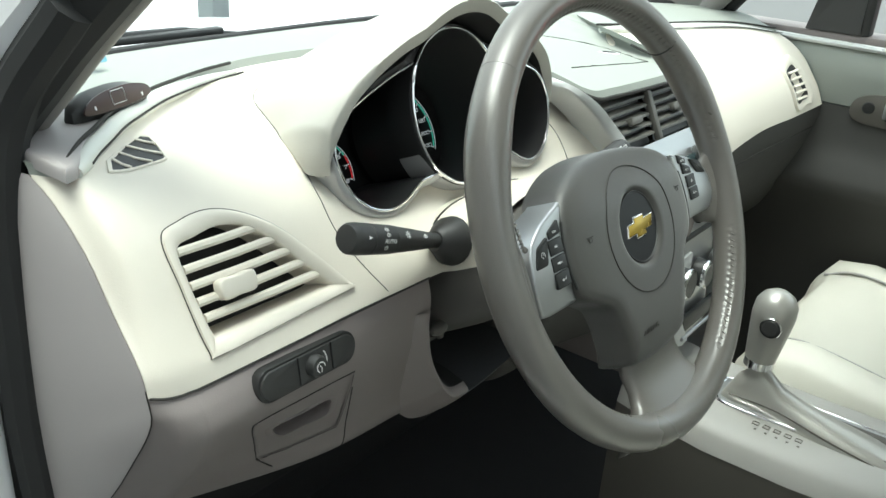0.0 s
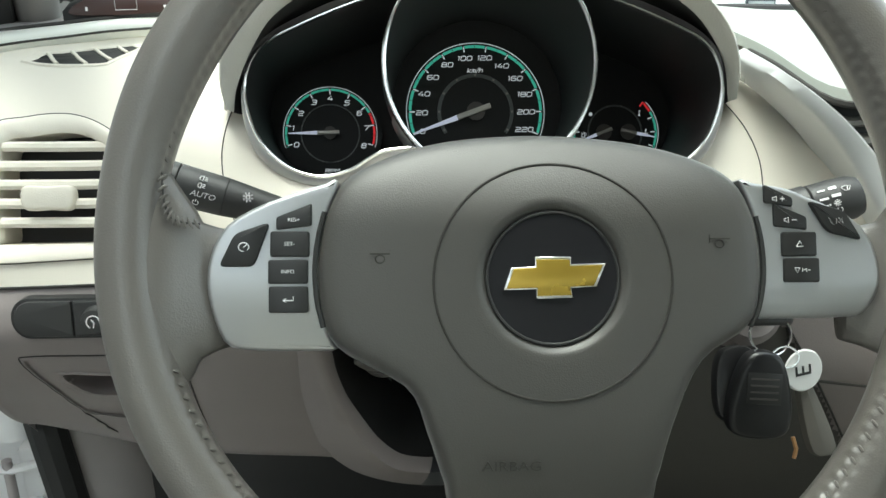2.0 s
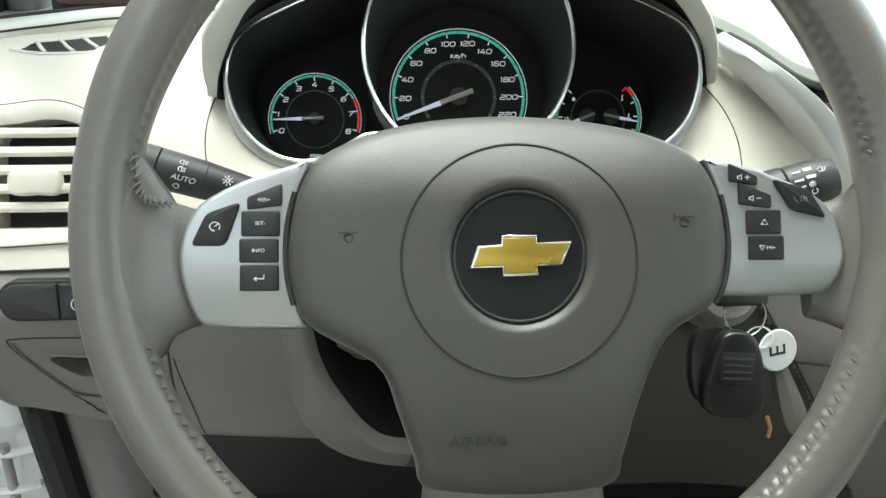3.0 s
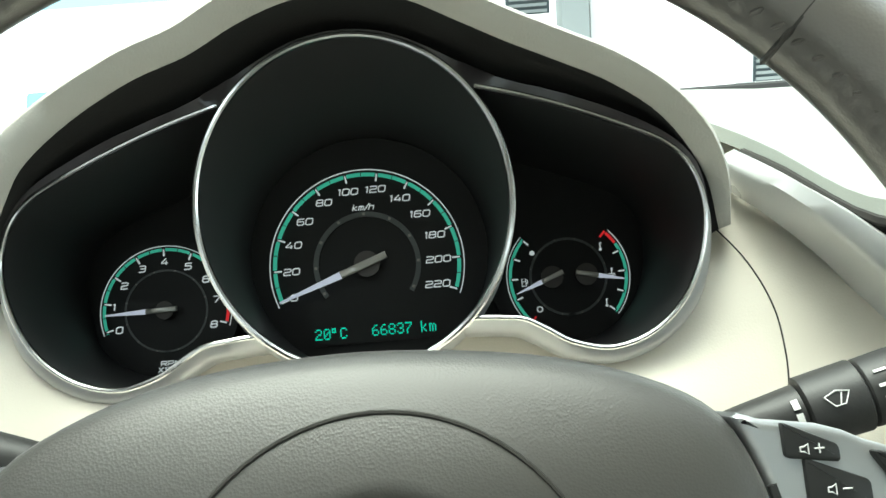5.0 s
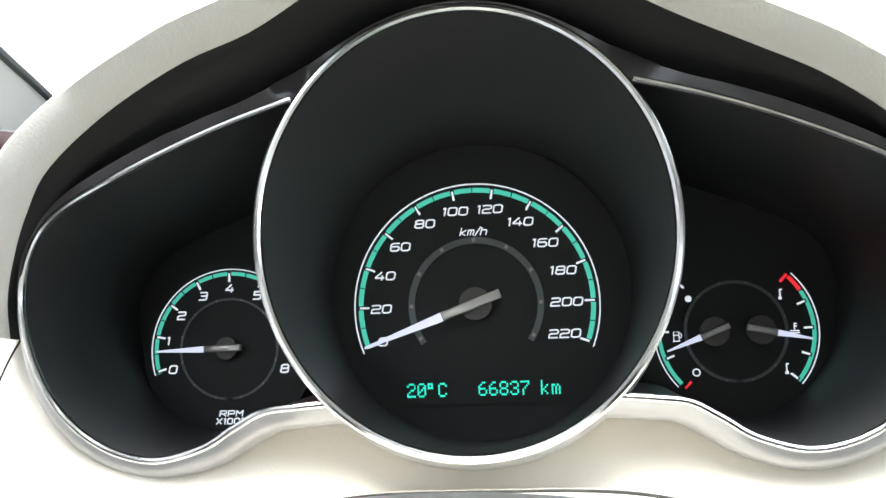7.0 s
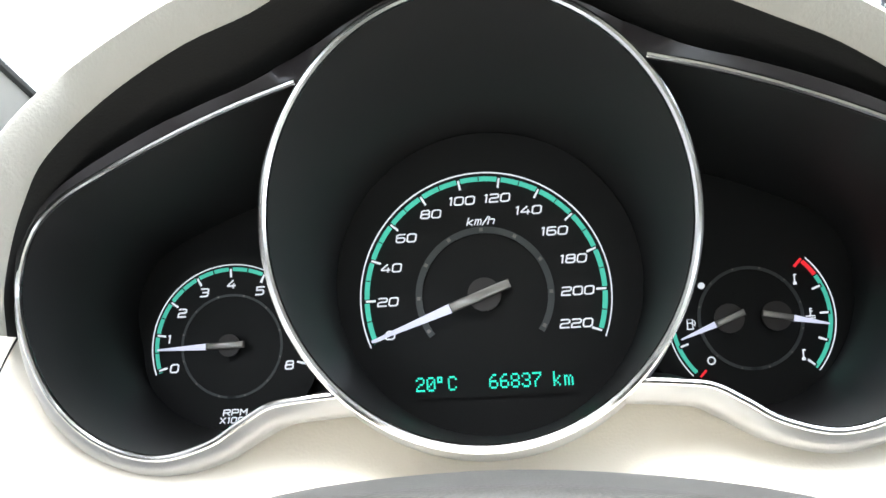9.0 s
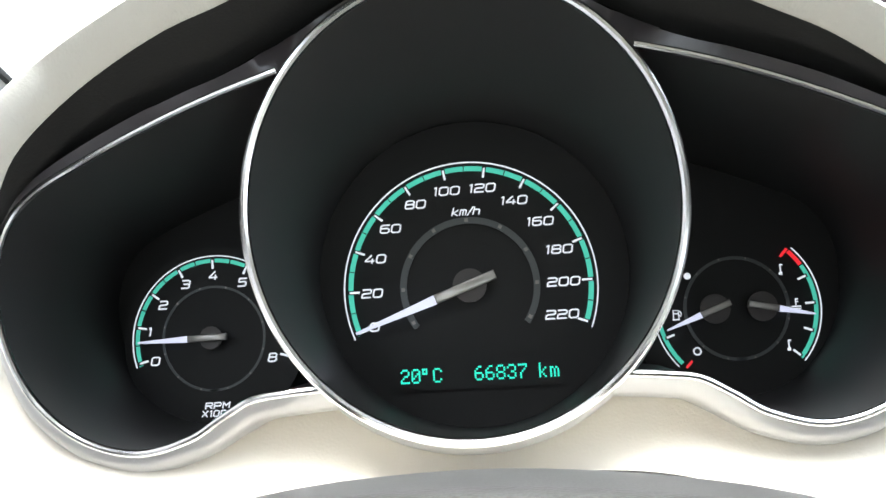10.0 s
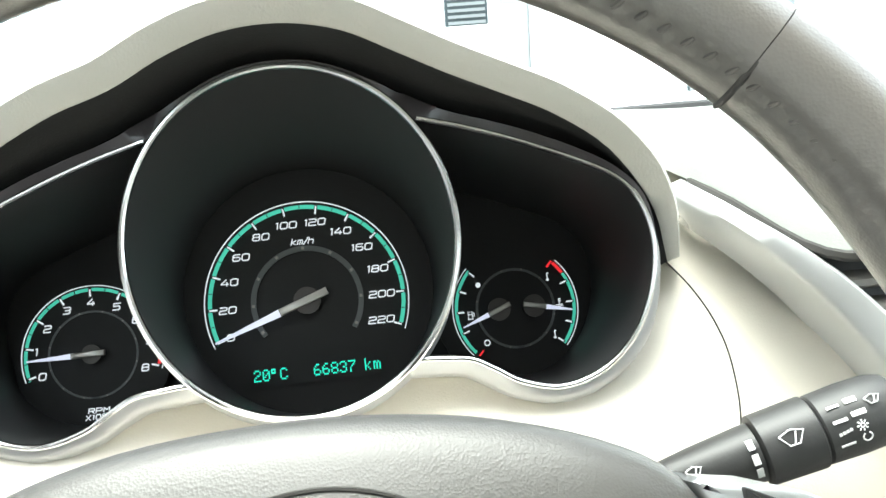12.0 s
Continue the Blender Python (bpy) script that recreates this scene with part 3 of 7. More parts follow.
    part("hood_underside", loft("hood_underside", [front, mid, cove, edge_line], UNDER, angle=60), h, "black underside of the hood")


# ---- dashboard ----
STATIONS = [
    (-0.349, [(0.018, 1.039), (-0.006, 1.028), (-0.030, 1.011), (-0.046, 0.995), (-0.058, 0.979), (-0.070, 0.963), (-0.083, 0.947), (-0.092, 0.934), (-0.096, 0.920)]),
    (-0.336, [(-0.012, 1.041), (-0.028, 1.033), (-0.046, 1.020), (-0.060, 1.003), (-0.070, 0.985), (-0.080, 0.966), (-0.090, 0.948), (-0.098, 0.933), (-0.102, 0.918)]),
    (-0.314, [(0.004, 1.042), (-0.008, 1.034), (-0.034, 1.024), (-0.055, 1.007), (-0.070, 0.987), (-0.081, 0.967), (-0.092, 0.948), (-0.101, 0.932), (-0.106, 0.917)]),
    (-0.285, [(0.030, 1.043), (0.018, 1.034), (-0.014, 1.026), (-0.045, 1.010), (-0.066, 0.990), (-0.079, 0.969), (-0.091, 0.948), (-0.102, 0.932), (-0.108, 0.919)]),
    (-0.250, [(0.063, 1.044), (0.048, 1.036), (0.008, 1.030), (-0.034, 1.016), (-0.062, 0.996), (-0.078, 0.972), (-0.092, 0.948), (-0.103, 0.932), (-0.110, 0.921)]),
    (-0.170, [(0.112, 1.046), (0.092, 1.038), (0.040, 1.035), (-0.016, 1.024), (-0.055, 1.000), (-0.076, 0.972), (-0.093, 0.948), (-0.105, 0.933), (-0.113, 0.925)]),
    (-0.080, [(0.155, 1.047), (0.090, 1.046), (0.030, 1.032), (-0.020, 1.012), (-0.056, 0.991), (-0.081, 0.969), (-0.102, 0.955), (-0.114, 0.941), (-0.120, 0.928)]),
    (0.010, [(0.165, 1.047), (0.090, 1.045), (0.030, 1.030), (-0.018, 1.012), (-0.052, 0.990), (-0.078, 0.9675), (-0.104, 0.956), (-0.119, 0.943), (-0.126, 0.929)]),
    (0.095, [(0.155, 1.047), (0.090, 1.046), (0.030, 1.032), (-0.020, 1.012), (-0.056, 0.991), (-0.081, 0.969), (-0.102, 0.955), (-0.114, 0.941), (-0.120, 0.928)]),
    (0.170, [(0.135, 1.047), (0.075, 1.046), (0.020, 1.040), (-0.022, 1.026), (-0.058, 1.000), (-0.079, 0.972), (-0.096, 0.945), (-0.107, 0.915), (-0.112, 0.885)]),
    (0.225, [(0.130, 1.047), (0.075, 1.044), (0.020, 1.034), (-0.035, 1.015), (-0.075, 0.985), (-0.100, 0.950), (-0.118, 0.910), (-0.122, 0.870), (-0.122, 0.840)]),
    (0.262, [(0.130, 1.047), (0.060, 1.040), (0.000, 1.030), (-0.060, 1.012), (-0.098, 0.985), (-0.130, 0.950), (-0.156, 0.910), (-0.166, 0.870), (-0.166, 0.840)]),
]


def sweep_x(z):
    """Where the silver sweep bounds the fascia."""
    pts = [(0.84, 0.266), (0.86, 0.264), (0.91, 0.256), (0.953, 0.245), (0.988, 0.224), (1.017, 0.199), (1.037, 0.178), (1.06, 0.166)]
    for (z0, x0), (z1, x1) in zip(pts, pts[1:]):
        if z <= z1:
            return x0 + (x1 - x0) * (z - z0) / (z1 - z0)
    return pts[-1][1]


def surface(stations, nx, ns):
    cols = [crom([(x, y, z) for y, z in prof], ns) for x, prof in stations]
    rows = []
    for j in range(ns):
        rows.append(crom([c[j] for c in cols], nx))
    return rows


VENT_OUT = [(-0.306, 1.003), (-0.285, 1.0085), (-0.258, 1.0095), (-0.234, 1.0025), (-0.211, 0.987), (-0.190, 0.965), (-0.1725, 0.943), (-0.1735, 0.9375), (-0.24, 0.9345), (-0.298, 0.932), (-0.304, 0.936), (-0.3065, 0.97)]
VENT_IN = [(-0.2965, 0.9945), (-0.280, 0.9985), (-0.258, 1.0005), (-0.240, 0.996), (-0.222, 0.983), (-0.205, 0.964), (-0.190, 0.947), (-0.191, 0.943), (-0.24, 0.9425), (-0.292, 0.942), (-0.2945, 0.945), (-0.2975, 0.97)]


def inside(p, poly):
    r = False
    for (x0, y0), (x1, y1) in zip(poly, poly[1:] + poly[:1]):
        if (y0 > p[1]) != (y1 > p[1]) and p[0] < (x1 - x0) * (p[1] - y0) / (y1 - y0) + x0:
            r = not r
    return r


PADROWS = []


def pad_top(x, y):
    """Height of the upper pad at a place."""
    best = min(((a.lerp(b, k / 6)) for r0, r1 in zip(PADROWS[1:], PADROWS[2:]) for a, b in zip(r0, r1) for k in range(7)), key=lambda q: (q.x - x) ** 2 + (q.y - y) ** 2)
    return best.z


def build_dashboard():
    d = thing("dashboard", "cream and pale sage dashboard with silver trim line", "dashboard")
    grid = surface(STATIONS, 260, 120)

    def cut(p):
        q = INTO_DIAL @ p
        in_pods = q.z < 0.09 and p.y < 0.05 and (inside((q.x, q.y), OPENING) or (q.y > 0.02 and abs(q.x) < 0.12 and p.y < 0.03))
        return in_pods or (p.y < 0 and inside((p.x, p.z), VENT_MID)) or (p.y < -0.02 and p.x > sweep_x(p.z) + 0.001)
    bottom = []
    for p in ring_line:
        q = Vector((p.x - RING[0], p.y - RING[1], 0)).normalized()
        if q.y < -0.68:
            wide = foot_wide(-q.y)
            bottom.append((p.x + q.x * wide * 0.8, p.y + q.y * wide * 0.8))
    edges = [[(p.x, p.y) for p in outward(pod_path(g, 70), g, 0.0055, 0) if abs(p.x - RING[0]) > 0.0465 or p.y > 0] for g in (-1, 1)]
    OPENING = edges[0] + sorted(bottom) + edges[1][::-1]
    VENT_MID = [((a[0] + b[0]) / 2, (a[1] + b[1]) / 2) for a, b in zip(VENT_OUT, VENT_IN)]
    # the opening's ragged grid edge is drawn onto its outline
    dense = [Vector(a).lerp(Vector(b), k / 4) for a, b in zip(OPENING, OPENING[1:]) for k in range(4)]
    ni, nj = len(grid), len(grid[0])
    gone = [[cut((grid[i][j] + grid[i + 1][j] + grid[i][j + 1] + grid[i + 1][j + 1]) / 4) for j in range(nj - 1)] for i in range(ni - 1)]
    moved = {}
    for i in range(1, ni - 1):
        for j in range(1, nj - 1):
            cells = (gone[i - 1][j - 1], gone[i - 1][j], gone[i][j - 1], gone[i][j])
            if any(cells) and not all(cells):
                q = INTO_DIAL @ grid[i][j]
                flat = Vector((q.x, q.y))
                best = min(dense, key=lambda d: (d - flat).length_squared)
                if (best - flat).length < 0.0045:
                    moved[i, j] = DIAL @ Vector((best.x, best.y, q.z))
    verts = [moved.get((i, j), grid[i][j]) for i in range(ni) for j in range(nj)]
    faces = [(i * nj + j, i * nj + j + 1, (i + 1) * nj + j + 1, (i + 1) * nj + j) for i in range(ni - 1) for j in range(nj - 1) if not gone[i][j]]
    m = len(verts)
    faces += [tuple(m + q for q in reversed(f)) for f in faces]
    verts += [v + Vector((0, 0.0025, -0.002)) for v in verts]
    part("driver_fascia", mesh_of("driver_fascia", verts, faces, CREAM), d, "cream fascia panel")
    # upper pad from the trim line to the glass
    left = crom([(x, prof[0][0], prof[0][1]) for x, prof in STATIONS if x < 0.1], 60)
    mid = crom([(0.095, 0.155, 1.047), (0.140, 0.110, 1.050), (0.166, 0.02, 1.051), (0.180, -0.048, 1.045), (0.205, -0.088, 1.028), (0.24, -0.096, 1.0265), (0.32, -0.100, 1.026), (0.40, -0.096, 1.023), (0.432, -0.085, 1.022), (0.456, -0.045, 1.034), (0.482, 0.03, 1.045), (0.515, 0.073, 1.045)], 50)
    right = crom([(0.515, 0.073, 1.045), (0.604, 0.040, 1.043), (0.70, 0.024, 1.040), (0.85, -0.002, 1.032), (0.978, -0.034, 1.016)], 30)
    line = left[:-1] + mid[:-1] + right
    glass = crom([(-0.36, 0.16, 1.045), (-0.25, 0.29, 1.035), (-0.1, 0.345, 1.032), (0.1, 0.365, 1.030), (0.32, 0.37, 1.030), (0.54, 0.36, 1.030), (0.74, 0.34, 1.032), (0.89, 0.28, 1.036), (1.0, 0.1, 1.045)], len(line))
    part("glass_band", tube("glass_band", [p + Vector((0, -0.004, 0.001)) for p in glass], 0.0075, RUBBER, 8, squash=0.8), d, "black band at the foot of the windscreen")
    rows = [line, [p + Vector((0, 0.004, 0.007)) for p in line]]
    for f, up in ((0.15, 0.006), (0.4, 0.010), (0.7, 0.008), (1.0, 0.0)):
        rows.append([(a.lerp(b, f) + Vector((0, 0.002, up))) for a, b in zip(line, glass)])
    part("upper_pad", loft("upper_pad", rows, PAD, angle=50), d, "pale sage soft upper pad")
    for name, run in (("trim_strip", crom([(-0.334, -0.012, 1.043), (-0.310, 0.013, 1.045), (-0.286, 0.034, 1.046), (-0.262, 0.055, 1.047), (-0.236, 0.074, 1.047), (-0.206, 0.093, 1.048), (-0.179, 0.108, 1.048), (-0.121, 0.132, 1.048), (-0.075, 0.148, 1.047)], 56)), ("trim_strip", right)):
        part(name, tube(name, [p + Vector((0, 0, 0.001)) for p in run], [0.0072 * min(1, 0.6 + 0.1 * i, 0.2 + 0.06 * (len(run) - 1 - i)) for i in range(len(run))], STRIP, 12), d, "pale silver trim strip")
        part("strip_gap", tube("strip_gap", [p + Vector((-0.003, 0.0052, 0.0084)) for p in run], 0.0016, GROOVE, 6), d, "dark gap along the trim strip")
        part("strip_gap", tube("strip_gap", [p + Vector((0.003, -0.0070, 0.0010)) for p in run[4:]], 0.0009, GROOVE, 6), d)
    part("pad_gap", tube("pad_gap", [p + Vector((0, -0.003, -0.001)) for p in mid[12:-6]], 0.0022, GROOVE, 6), d, "dark gap under the pad edge")
    end = plate("pad_end", [(-0.347, -0.024), (-0.338, -0.020), (-0.318, 0.004), (-0.296, 0.032), (-0.270, 0.058), (-0.262, 0.105), (-0.347, 0.105)], 1.043, 1.0530, CAP, 0.004, 3)
    part("pad_end", end, d, "grey end block of the upper pad")
    PADROWS.extend(rows)
    return d, grid


build_cluster()
build_hood()
dash, fascia = build_dashboard()


# ---- steering wheel ----
WHEEL = pose(0.004, -0.2415, 0.9945, 65.0, 0, -1.5)
SHIFT = Matrix.Translation((-0.001, 0.0017, -0.0003))
HUB = Matrix.Translation((0.005, -0.0015, -0.0042))
PADLINE = [(-0.0909, 0.0312), (-0.0711, 0.0432), (-0.0462, 0.0508), (-0.0186, 0.0540), (0.0092, 0.0541), (0.0428, 0.0503), (0.0688, 0.0428), (0.0857, 0.0326), (0.0932, 0.0164), (0.0965, -0.0020), (0.0955, -0.0200), (0.0892, -0.0345),
           (0.0686, -0.0490), (0.0556, -0.0785), (0.0495, -0.1020), (0.0435, -0.1175), (0.0035, -0.1240), (-0.0385, -0.1190), (-0.0456, -0.1030), (-0.0528, -0.0812), (-0.0619, -0.0606), (-0.0914, -0.0430), (-0.0994, -0.0265), (-0.1014, -0.0064), (-0.0984, 0.0133)]


def pad_height(x, y):
    return 0.0062 - 28.0 * max(0.0, -y - 0.045) ** 3 - 2.6 * max(0.0, y - 0.012) ** 1.6 - 0.35 * max(0, abs(x) - 0.06) ** 1.4


def lace(deg):
    """Where the seam sits round the rim's section."""
    return 151 - 9 * math.cos(radians(deg))


def rim_part(name, a0, a1, material, w):
    """A stretch of the rim, its leather gathered along the laced seam."""
    R, r = 0.1756, 0.0140
    n = max(6, int(abs(a1 - a0) / 0.36))
    ks = [radians(k) for k in list(range(0, 112, 16)) + list(range(116, 190, 6)) + list(range(198, 360, 18))]
    secs = []
    for i in range(n + 1):
        deg = a0 + (a1 - a0) * i / n
        a = radians(deg)
        fat = 1 + 0.10 * sum(math.exp(-((deg - g + 180) % 360 - 180) ** 2 / 160) for g in (28, 152))
        sewn = any(lo <= (deg - off) <= hi for lo, hi in ((9, 171), (199, 242), (-62, -19)) for off in (0, 360, -360))
        ring = []
        for k in ks:
            rr = r * fat
            if sewn:
                q = math.degrees(k) - lace(deg)
                wave = 0.5 + 0.5 * math.cos(2 * math.pi * (deg - 10.25) / 2.15)
                rr += -0.0007 * math.exp(-(q / 6.0) ** 2) + (0.0007 * wave - 0.0003) * math.exp(-((q - 9) / 8.0) ** 2) + 0.0004 * (1 - wave) * math.exp(-((q + 10) / 8.0) ** 2)
            ring.append(((R + rr * math.cos(k)) * math.cos(a), (R + rr * math.cos(k)) * math.sin(a), rr * 1.06 * math.sin(k)))
        secs.append(ring)
    return part(name, loft(name, secs, material, close=True, caps=True, angle=60), w)


def build_wheel():
    w = thing("steering_wheel", "grey leather three-spoke steering wheel with silver switch panels", "steering wheel", WHEEL)
    for a0, a1 in ((45.9, 134.1), (134.2, 405.8)):
        rim_part("rim_cover", a0, a1, LEATHER, w)
    for a in (45.75, 134.25):
        me = lathe("rim_seam", [(0.0137, -0.0009), (0.0145, -0.0003), (0.0145, 0.0003), (0.0137, 0.0009)], SEAMED)
        part("rim_seam", me, w, at=pose(0.1750 * math.cos(radians(a)), 0.1750 * math.sin(radians(a)), 0, 90, 0, a))
    # airbag cover
    line = [(p.x, p.y) for p in crom([(x, y, 0) for x, y in PADLINE], 96, True)]
    secs = []
    ex, ey = 0.0022, -0.0120
    for n, (k, depth) in enumerate(((1.0, 0.035), (1.0, 0.006), (0.98, 0.0025), (0.94, 0.0007), (0.85, 0), (0.7, 0), (0.5, 0), (0.3, 0), (0.15, 0), (0.05, 0), (0.0, 0), (-0.05, 0.0006), (-0.1, 0.003), (-0.13, 0.0042))):
        s = []
        for x, y in line:
            d = Vector((x - ex, y - ey, 0))
            c0 = d.normalized() * 0.0345
            if k >= 0:
                q = c0.lerp(d, k)
            else:
                q = c0 * (1 + k * 1.15)
            soft = 1 + 1.3 * min(1.0, max(0.0, (-0.040 - y) / 0.02)) if 0 < k and depth < 0.03 else 1.0  # rounder flanks below
            s.append((ex + q.x, ey + q.y, pad_height(ex + q.x, ey + q.y) - depth * soft))
        secs.append(s + s[:1])
    part("airbag_cover", loft("airbag_cover", secs, AIRBAG, angle=50), w, "grained grey airbag cover")
    g = [Vector((0.002 + 0.0522 * math.cos(a), -0.0132 + 0.0522 * math.sin(a), 0)) for a in (2 * math.pi * i / 72 for i in range(72))]
    for p in g:
        p.z = pad_height(p.x, p.y) + 0.0001
    part("cover_groove", tube("cover_groove", g, 0.0006, GROOVE, 6, True), w, "round groove in the cover")
    ez = pad_height(0, -0.0143)
    em = part("emblem_disc", lathe("emblem_disc", [(0.0, 0.0), (0.0285, 0.0), (0.0292, -0.002)], mat("emblem_black", (0.010, 0.010, 0.012), 0.4, spec=0.3)), w, "black emblem disc", Matrix.Translation((0.0022, -0.0120, ez - 0.0032)))
    part("emblem_ring", lathe("emblem_ring", [(0.0283, 0.0), (0.0287, 0.0008), (0.0294, 0.0008), (0.0298, -0.001)], DARK), em, "thin dark ring")
    tie = [(-0.0222, -0.0055), (-0.0186, 0.0046), (-0.0080, 0.0052), (-0.0080, 0.0094), (0.0080, 0.0094), (0.0080, 0.0060), (0.0236, 0.0066), (0.0192, -0.0040), (0.0080, -0.0046), (0.0086, -0.0088), (-0.0076, -0.0092), (-0.0076, -0.0050)]
    part("emblem_edge", plate("emblem_edge", tie, 0.0, 0.0016, CHROME, 0.0006), em, "bright metal edge of the emblem")
    part("emblem_face", plate("emblem_face", [(x * 0.93, y * 0.86) for x, y in tie], 0.0012, 0.0019, GOLD, 0.0003), em, "gold emblem face")
    part("cover_text", words("cover_text", "AIRBAG", 0.0062, SEAMED, 0.0003, 0, 1.2), w, at=pose(-0.0165, -0.0935, pad_height(0, -0.0935) + 0.0003, 11, 0, 0))
    for side in (-1, 1):
        me = joined("horn_symbol", [(box("h", (-0.0045, -0.0003, 0), (0.0045, 0.0003, 0.0003), GROOVE, 0), Matrix()), (tube("h", [(0.002 * math.cos(a), -0.0022 + 0.0017 * math.sin(a), 0) for a in (6.283 * i / 14 for i in range(14))], 0.0003, GROOVE, 5, True), Matrix()),
                                    (box("h", (-0.0003, -0.0018, 0), (0.0003, 0.0018, 0.0003), GROOVE, 0), Matrix.Translation((-0.0045 if side > 0 else 0.0045, 0, 0)))])
        part("horn_symbol", me, w, "embossed horn symbol", Matrix.Translation((0.0012 + side * 0.0745, 0.0018 + side * 0.0031, pad_height(0.0745, 0) + 0.0001)))
    # silver spoke panels
    panel = [(0.0900, 0.0318), (0.1, 0.0280), (0.112, 0.0240), (0.124, 0.0195), (0.1365, 0.0125), (0.1425, 0.0045), (0.1455, -0.0050), (0.1462, -0.0130), (0.1455, -0.0215), (0.1430, -0.0315), (0.1390, -0.0412), (0.130, -0.0428), (0.118, -0.0434), (0.105, -0.0436), (0.0922, -0.0436),
             (0.0950, -0.0390), (0.0975, -0.0320), (0.0992, -0.0240), (0.1000, -0.0160), (0.1003, -0.0075), (0.0999, 0.0010), (0.0988, 0.0080), (0.0970, 0.0160), (0.0940, 0.0240)]
    # the panels lie flush with the cover's rounded edge
    flush = Matrix.Translation((-0.05, -0.03, -0.0085)) @ Matrix.Diagonal((1.026, 1.026, 1, 1)) @ Matrix.Translation((0.05, 0.03, 0))
    for side in (-1, 1):
        # the inner edge runs under the cover
        out = [(side * (x - (0.0075 if side > 0 else 0.0012 * (y < 0.029)) * (x < 0.1004)), y) for x, y in cut_corners(panel, 1)]
        if side > 0:
            out = [(x - 0.002 * (x > 0.11), y if y > -0.014 else -0.014 + (y + 0.014) * 0.56) for x, y in out]
        if side < 0:
            out.reverse()
        me = plate("switch_panel", out, -0.02, 0.0085, SILVER, 0.0022, 4)
        p = part("switch_panel", me, w, "satin silver switch panel", flush)
        sliced(me)
        bend(me, side)
        col = [(0.1030, 0.0165, 0.1165, 0.0090, "RES+"), (0.1040, 0.0075, 0.119, -0.0025, "SET-"), (0.1045, -0.0046, 0.1198, -0.0140, "INFO"), (0.1045, -0.0160, 0.1195, -0.0263, [[(0.003, 0.0018), (0.003, -0.0005), (-0.0025, -0.0005)], [(-0.001, 0.0006), (-0.0028, -0.0005), (-0.001, -0.0016)]])]
        if side > 0:
            cone = [(-0.0038, 0.0007), (-0.0028, 0.0007), (-0.0014, 0.0016), (-0.0014, -0.0016), (-0.0028, -0.0007), (-0.0038, -0.0007), (-0.0038, 0.0007)]
            col = [(0.0950, 0.0246, 0.1060, 0.0186, [cone, [(0.0005, 0), (0.0035, 0)], [(0.002, 0.0015), (0.002, -0.0015)]]), (0.0990, 0.0163, 0.1120, 0.0084, [cone, [(0.0005, 0), (0.0035, 0)]]),
                   (0.1022, 0.0067, 0.1160, -0.0030, [[(-0.002, -0.0014), (0.002, -0.0014), (0, 0.0017), (-0.002, -0.0014)]]), (0.1030, -0.0046, 0.1170, -0.0143, [[(-0.0045, 0.0013), (-0.0015, 0.0013), (-0.003, -0.0015), (-0.0045, 0.0013)], [(0.0, -0.0010), (0.0, 0.0010), (0.0012, 0), (0.0024, 0.0010), (0.0024, -0.0010)], [(0.0034, 0.0), (0.0046, 0.0)]])]
        for x0, y0, x1, y1, mark in col:
            x0, x1, y0, y1 = x0 - 0.0010, x1 + 0.0006, y0 + 0.0005, y1 - 0.0005
            sk = 0.003 if y0 > 0.008 else 0.0
            o = [(side * x0, y0 + sk), (side * x0, y1 + sk * 0.6), (side * x1, y1), (side * x1, y0 - sk)]
            if side > 0:
                o.reverse()
            b = part("switch_button", plate("switch_button", rounded(o, 0.0012), 0.004, height(sum(q[0] for q in o) / 4) + 0.0018, BUTTON, 0.0007), p, "black push button")
            cx, cy = side * (x0 + x1) / 2, (y0 + y1) / 2
            if isinstance(mark, str):
                part("button_text", words("button_text", mark, 0.0022, INK, 0.0001, 0, 1.1), b, at=Matrix.Translation((cx, cy, height(cx) + 0.0020)))
            else:
                part("button_mark", strokes("button_mark", [[(x * 0.75, y * 0.75) for x, y in l] for l in mark], None, 0.0002), b, at=Matrix.Translation((cx, cy, height(cx) + 0.0020)))
        o = [(side * x, y) for x, y in ((0.1195, 0.0120), (0.1345, 0.0070), (0.1412, -0.0072), (0.1262, -0.0072))]
        if side > 0:
            o = [(x, y + 0.007) for x, y in ((0.1125, 0.0140), (0.1290, 0.0090), (0.1365, -0.0038), (0.1210, 0.0000))]
            o.reverse()
        b = part("switch_button", plate("switch_button", rounded(o, 0.003), 0.004, height(0.13) + 0.0018, BUTTON, 0.0010), p, "large black push button")
        cx, cy = sum(q[0] for q in o) / 4, sum(q[1] for q in o) / 4
        sign = [[(0.0026 * math.cos(a), 0.0022 * math.sin(a)) for a in (6.283 * i / 16 for i in range(-2, 13))], [(0.0, 0.0), (0.0016, 0.0013)]]
        if side > 0:
            sign = [[(-0.0042, 0.0016), (-0.003, 0.0004), (-0.003, -0.0006), (-0.0012, -0.002)], [(0.0, 0.0012), (0.0, -0.0016)], [(0.0012, 0.0018), (0.002, 0.0004), (0.0012, -0.001)], [(0.0026, 0.0012), (0.0034, -0.0014)]]
        part("button_mark", strokes("button_mark", [[(x * 0.85, y * 0.85) for x, y in l] for l in sign], None, 0.0002), b, at=Matrix.Translation((cx, cy, height(cx) + 0.0021)))
        edge = [(x, y) for x, y in line if x * side > 0.080 and -0.0370 < y < 0.0180]
        edge.sort(key=lambda q: q[1])
        part("panel_gap", tube("panel_gap", [(ex + (x - ex) * 1.006, ey + (y - ey) * 1.006, 0.0002) for x, y in edge], 0.0012, RUBBER, 8), w, "dark gap beside the switch panel")
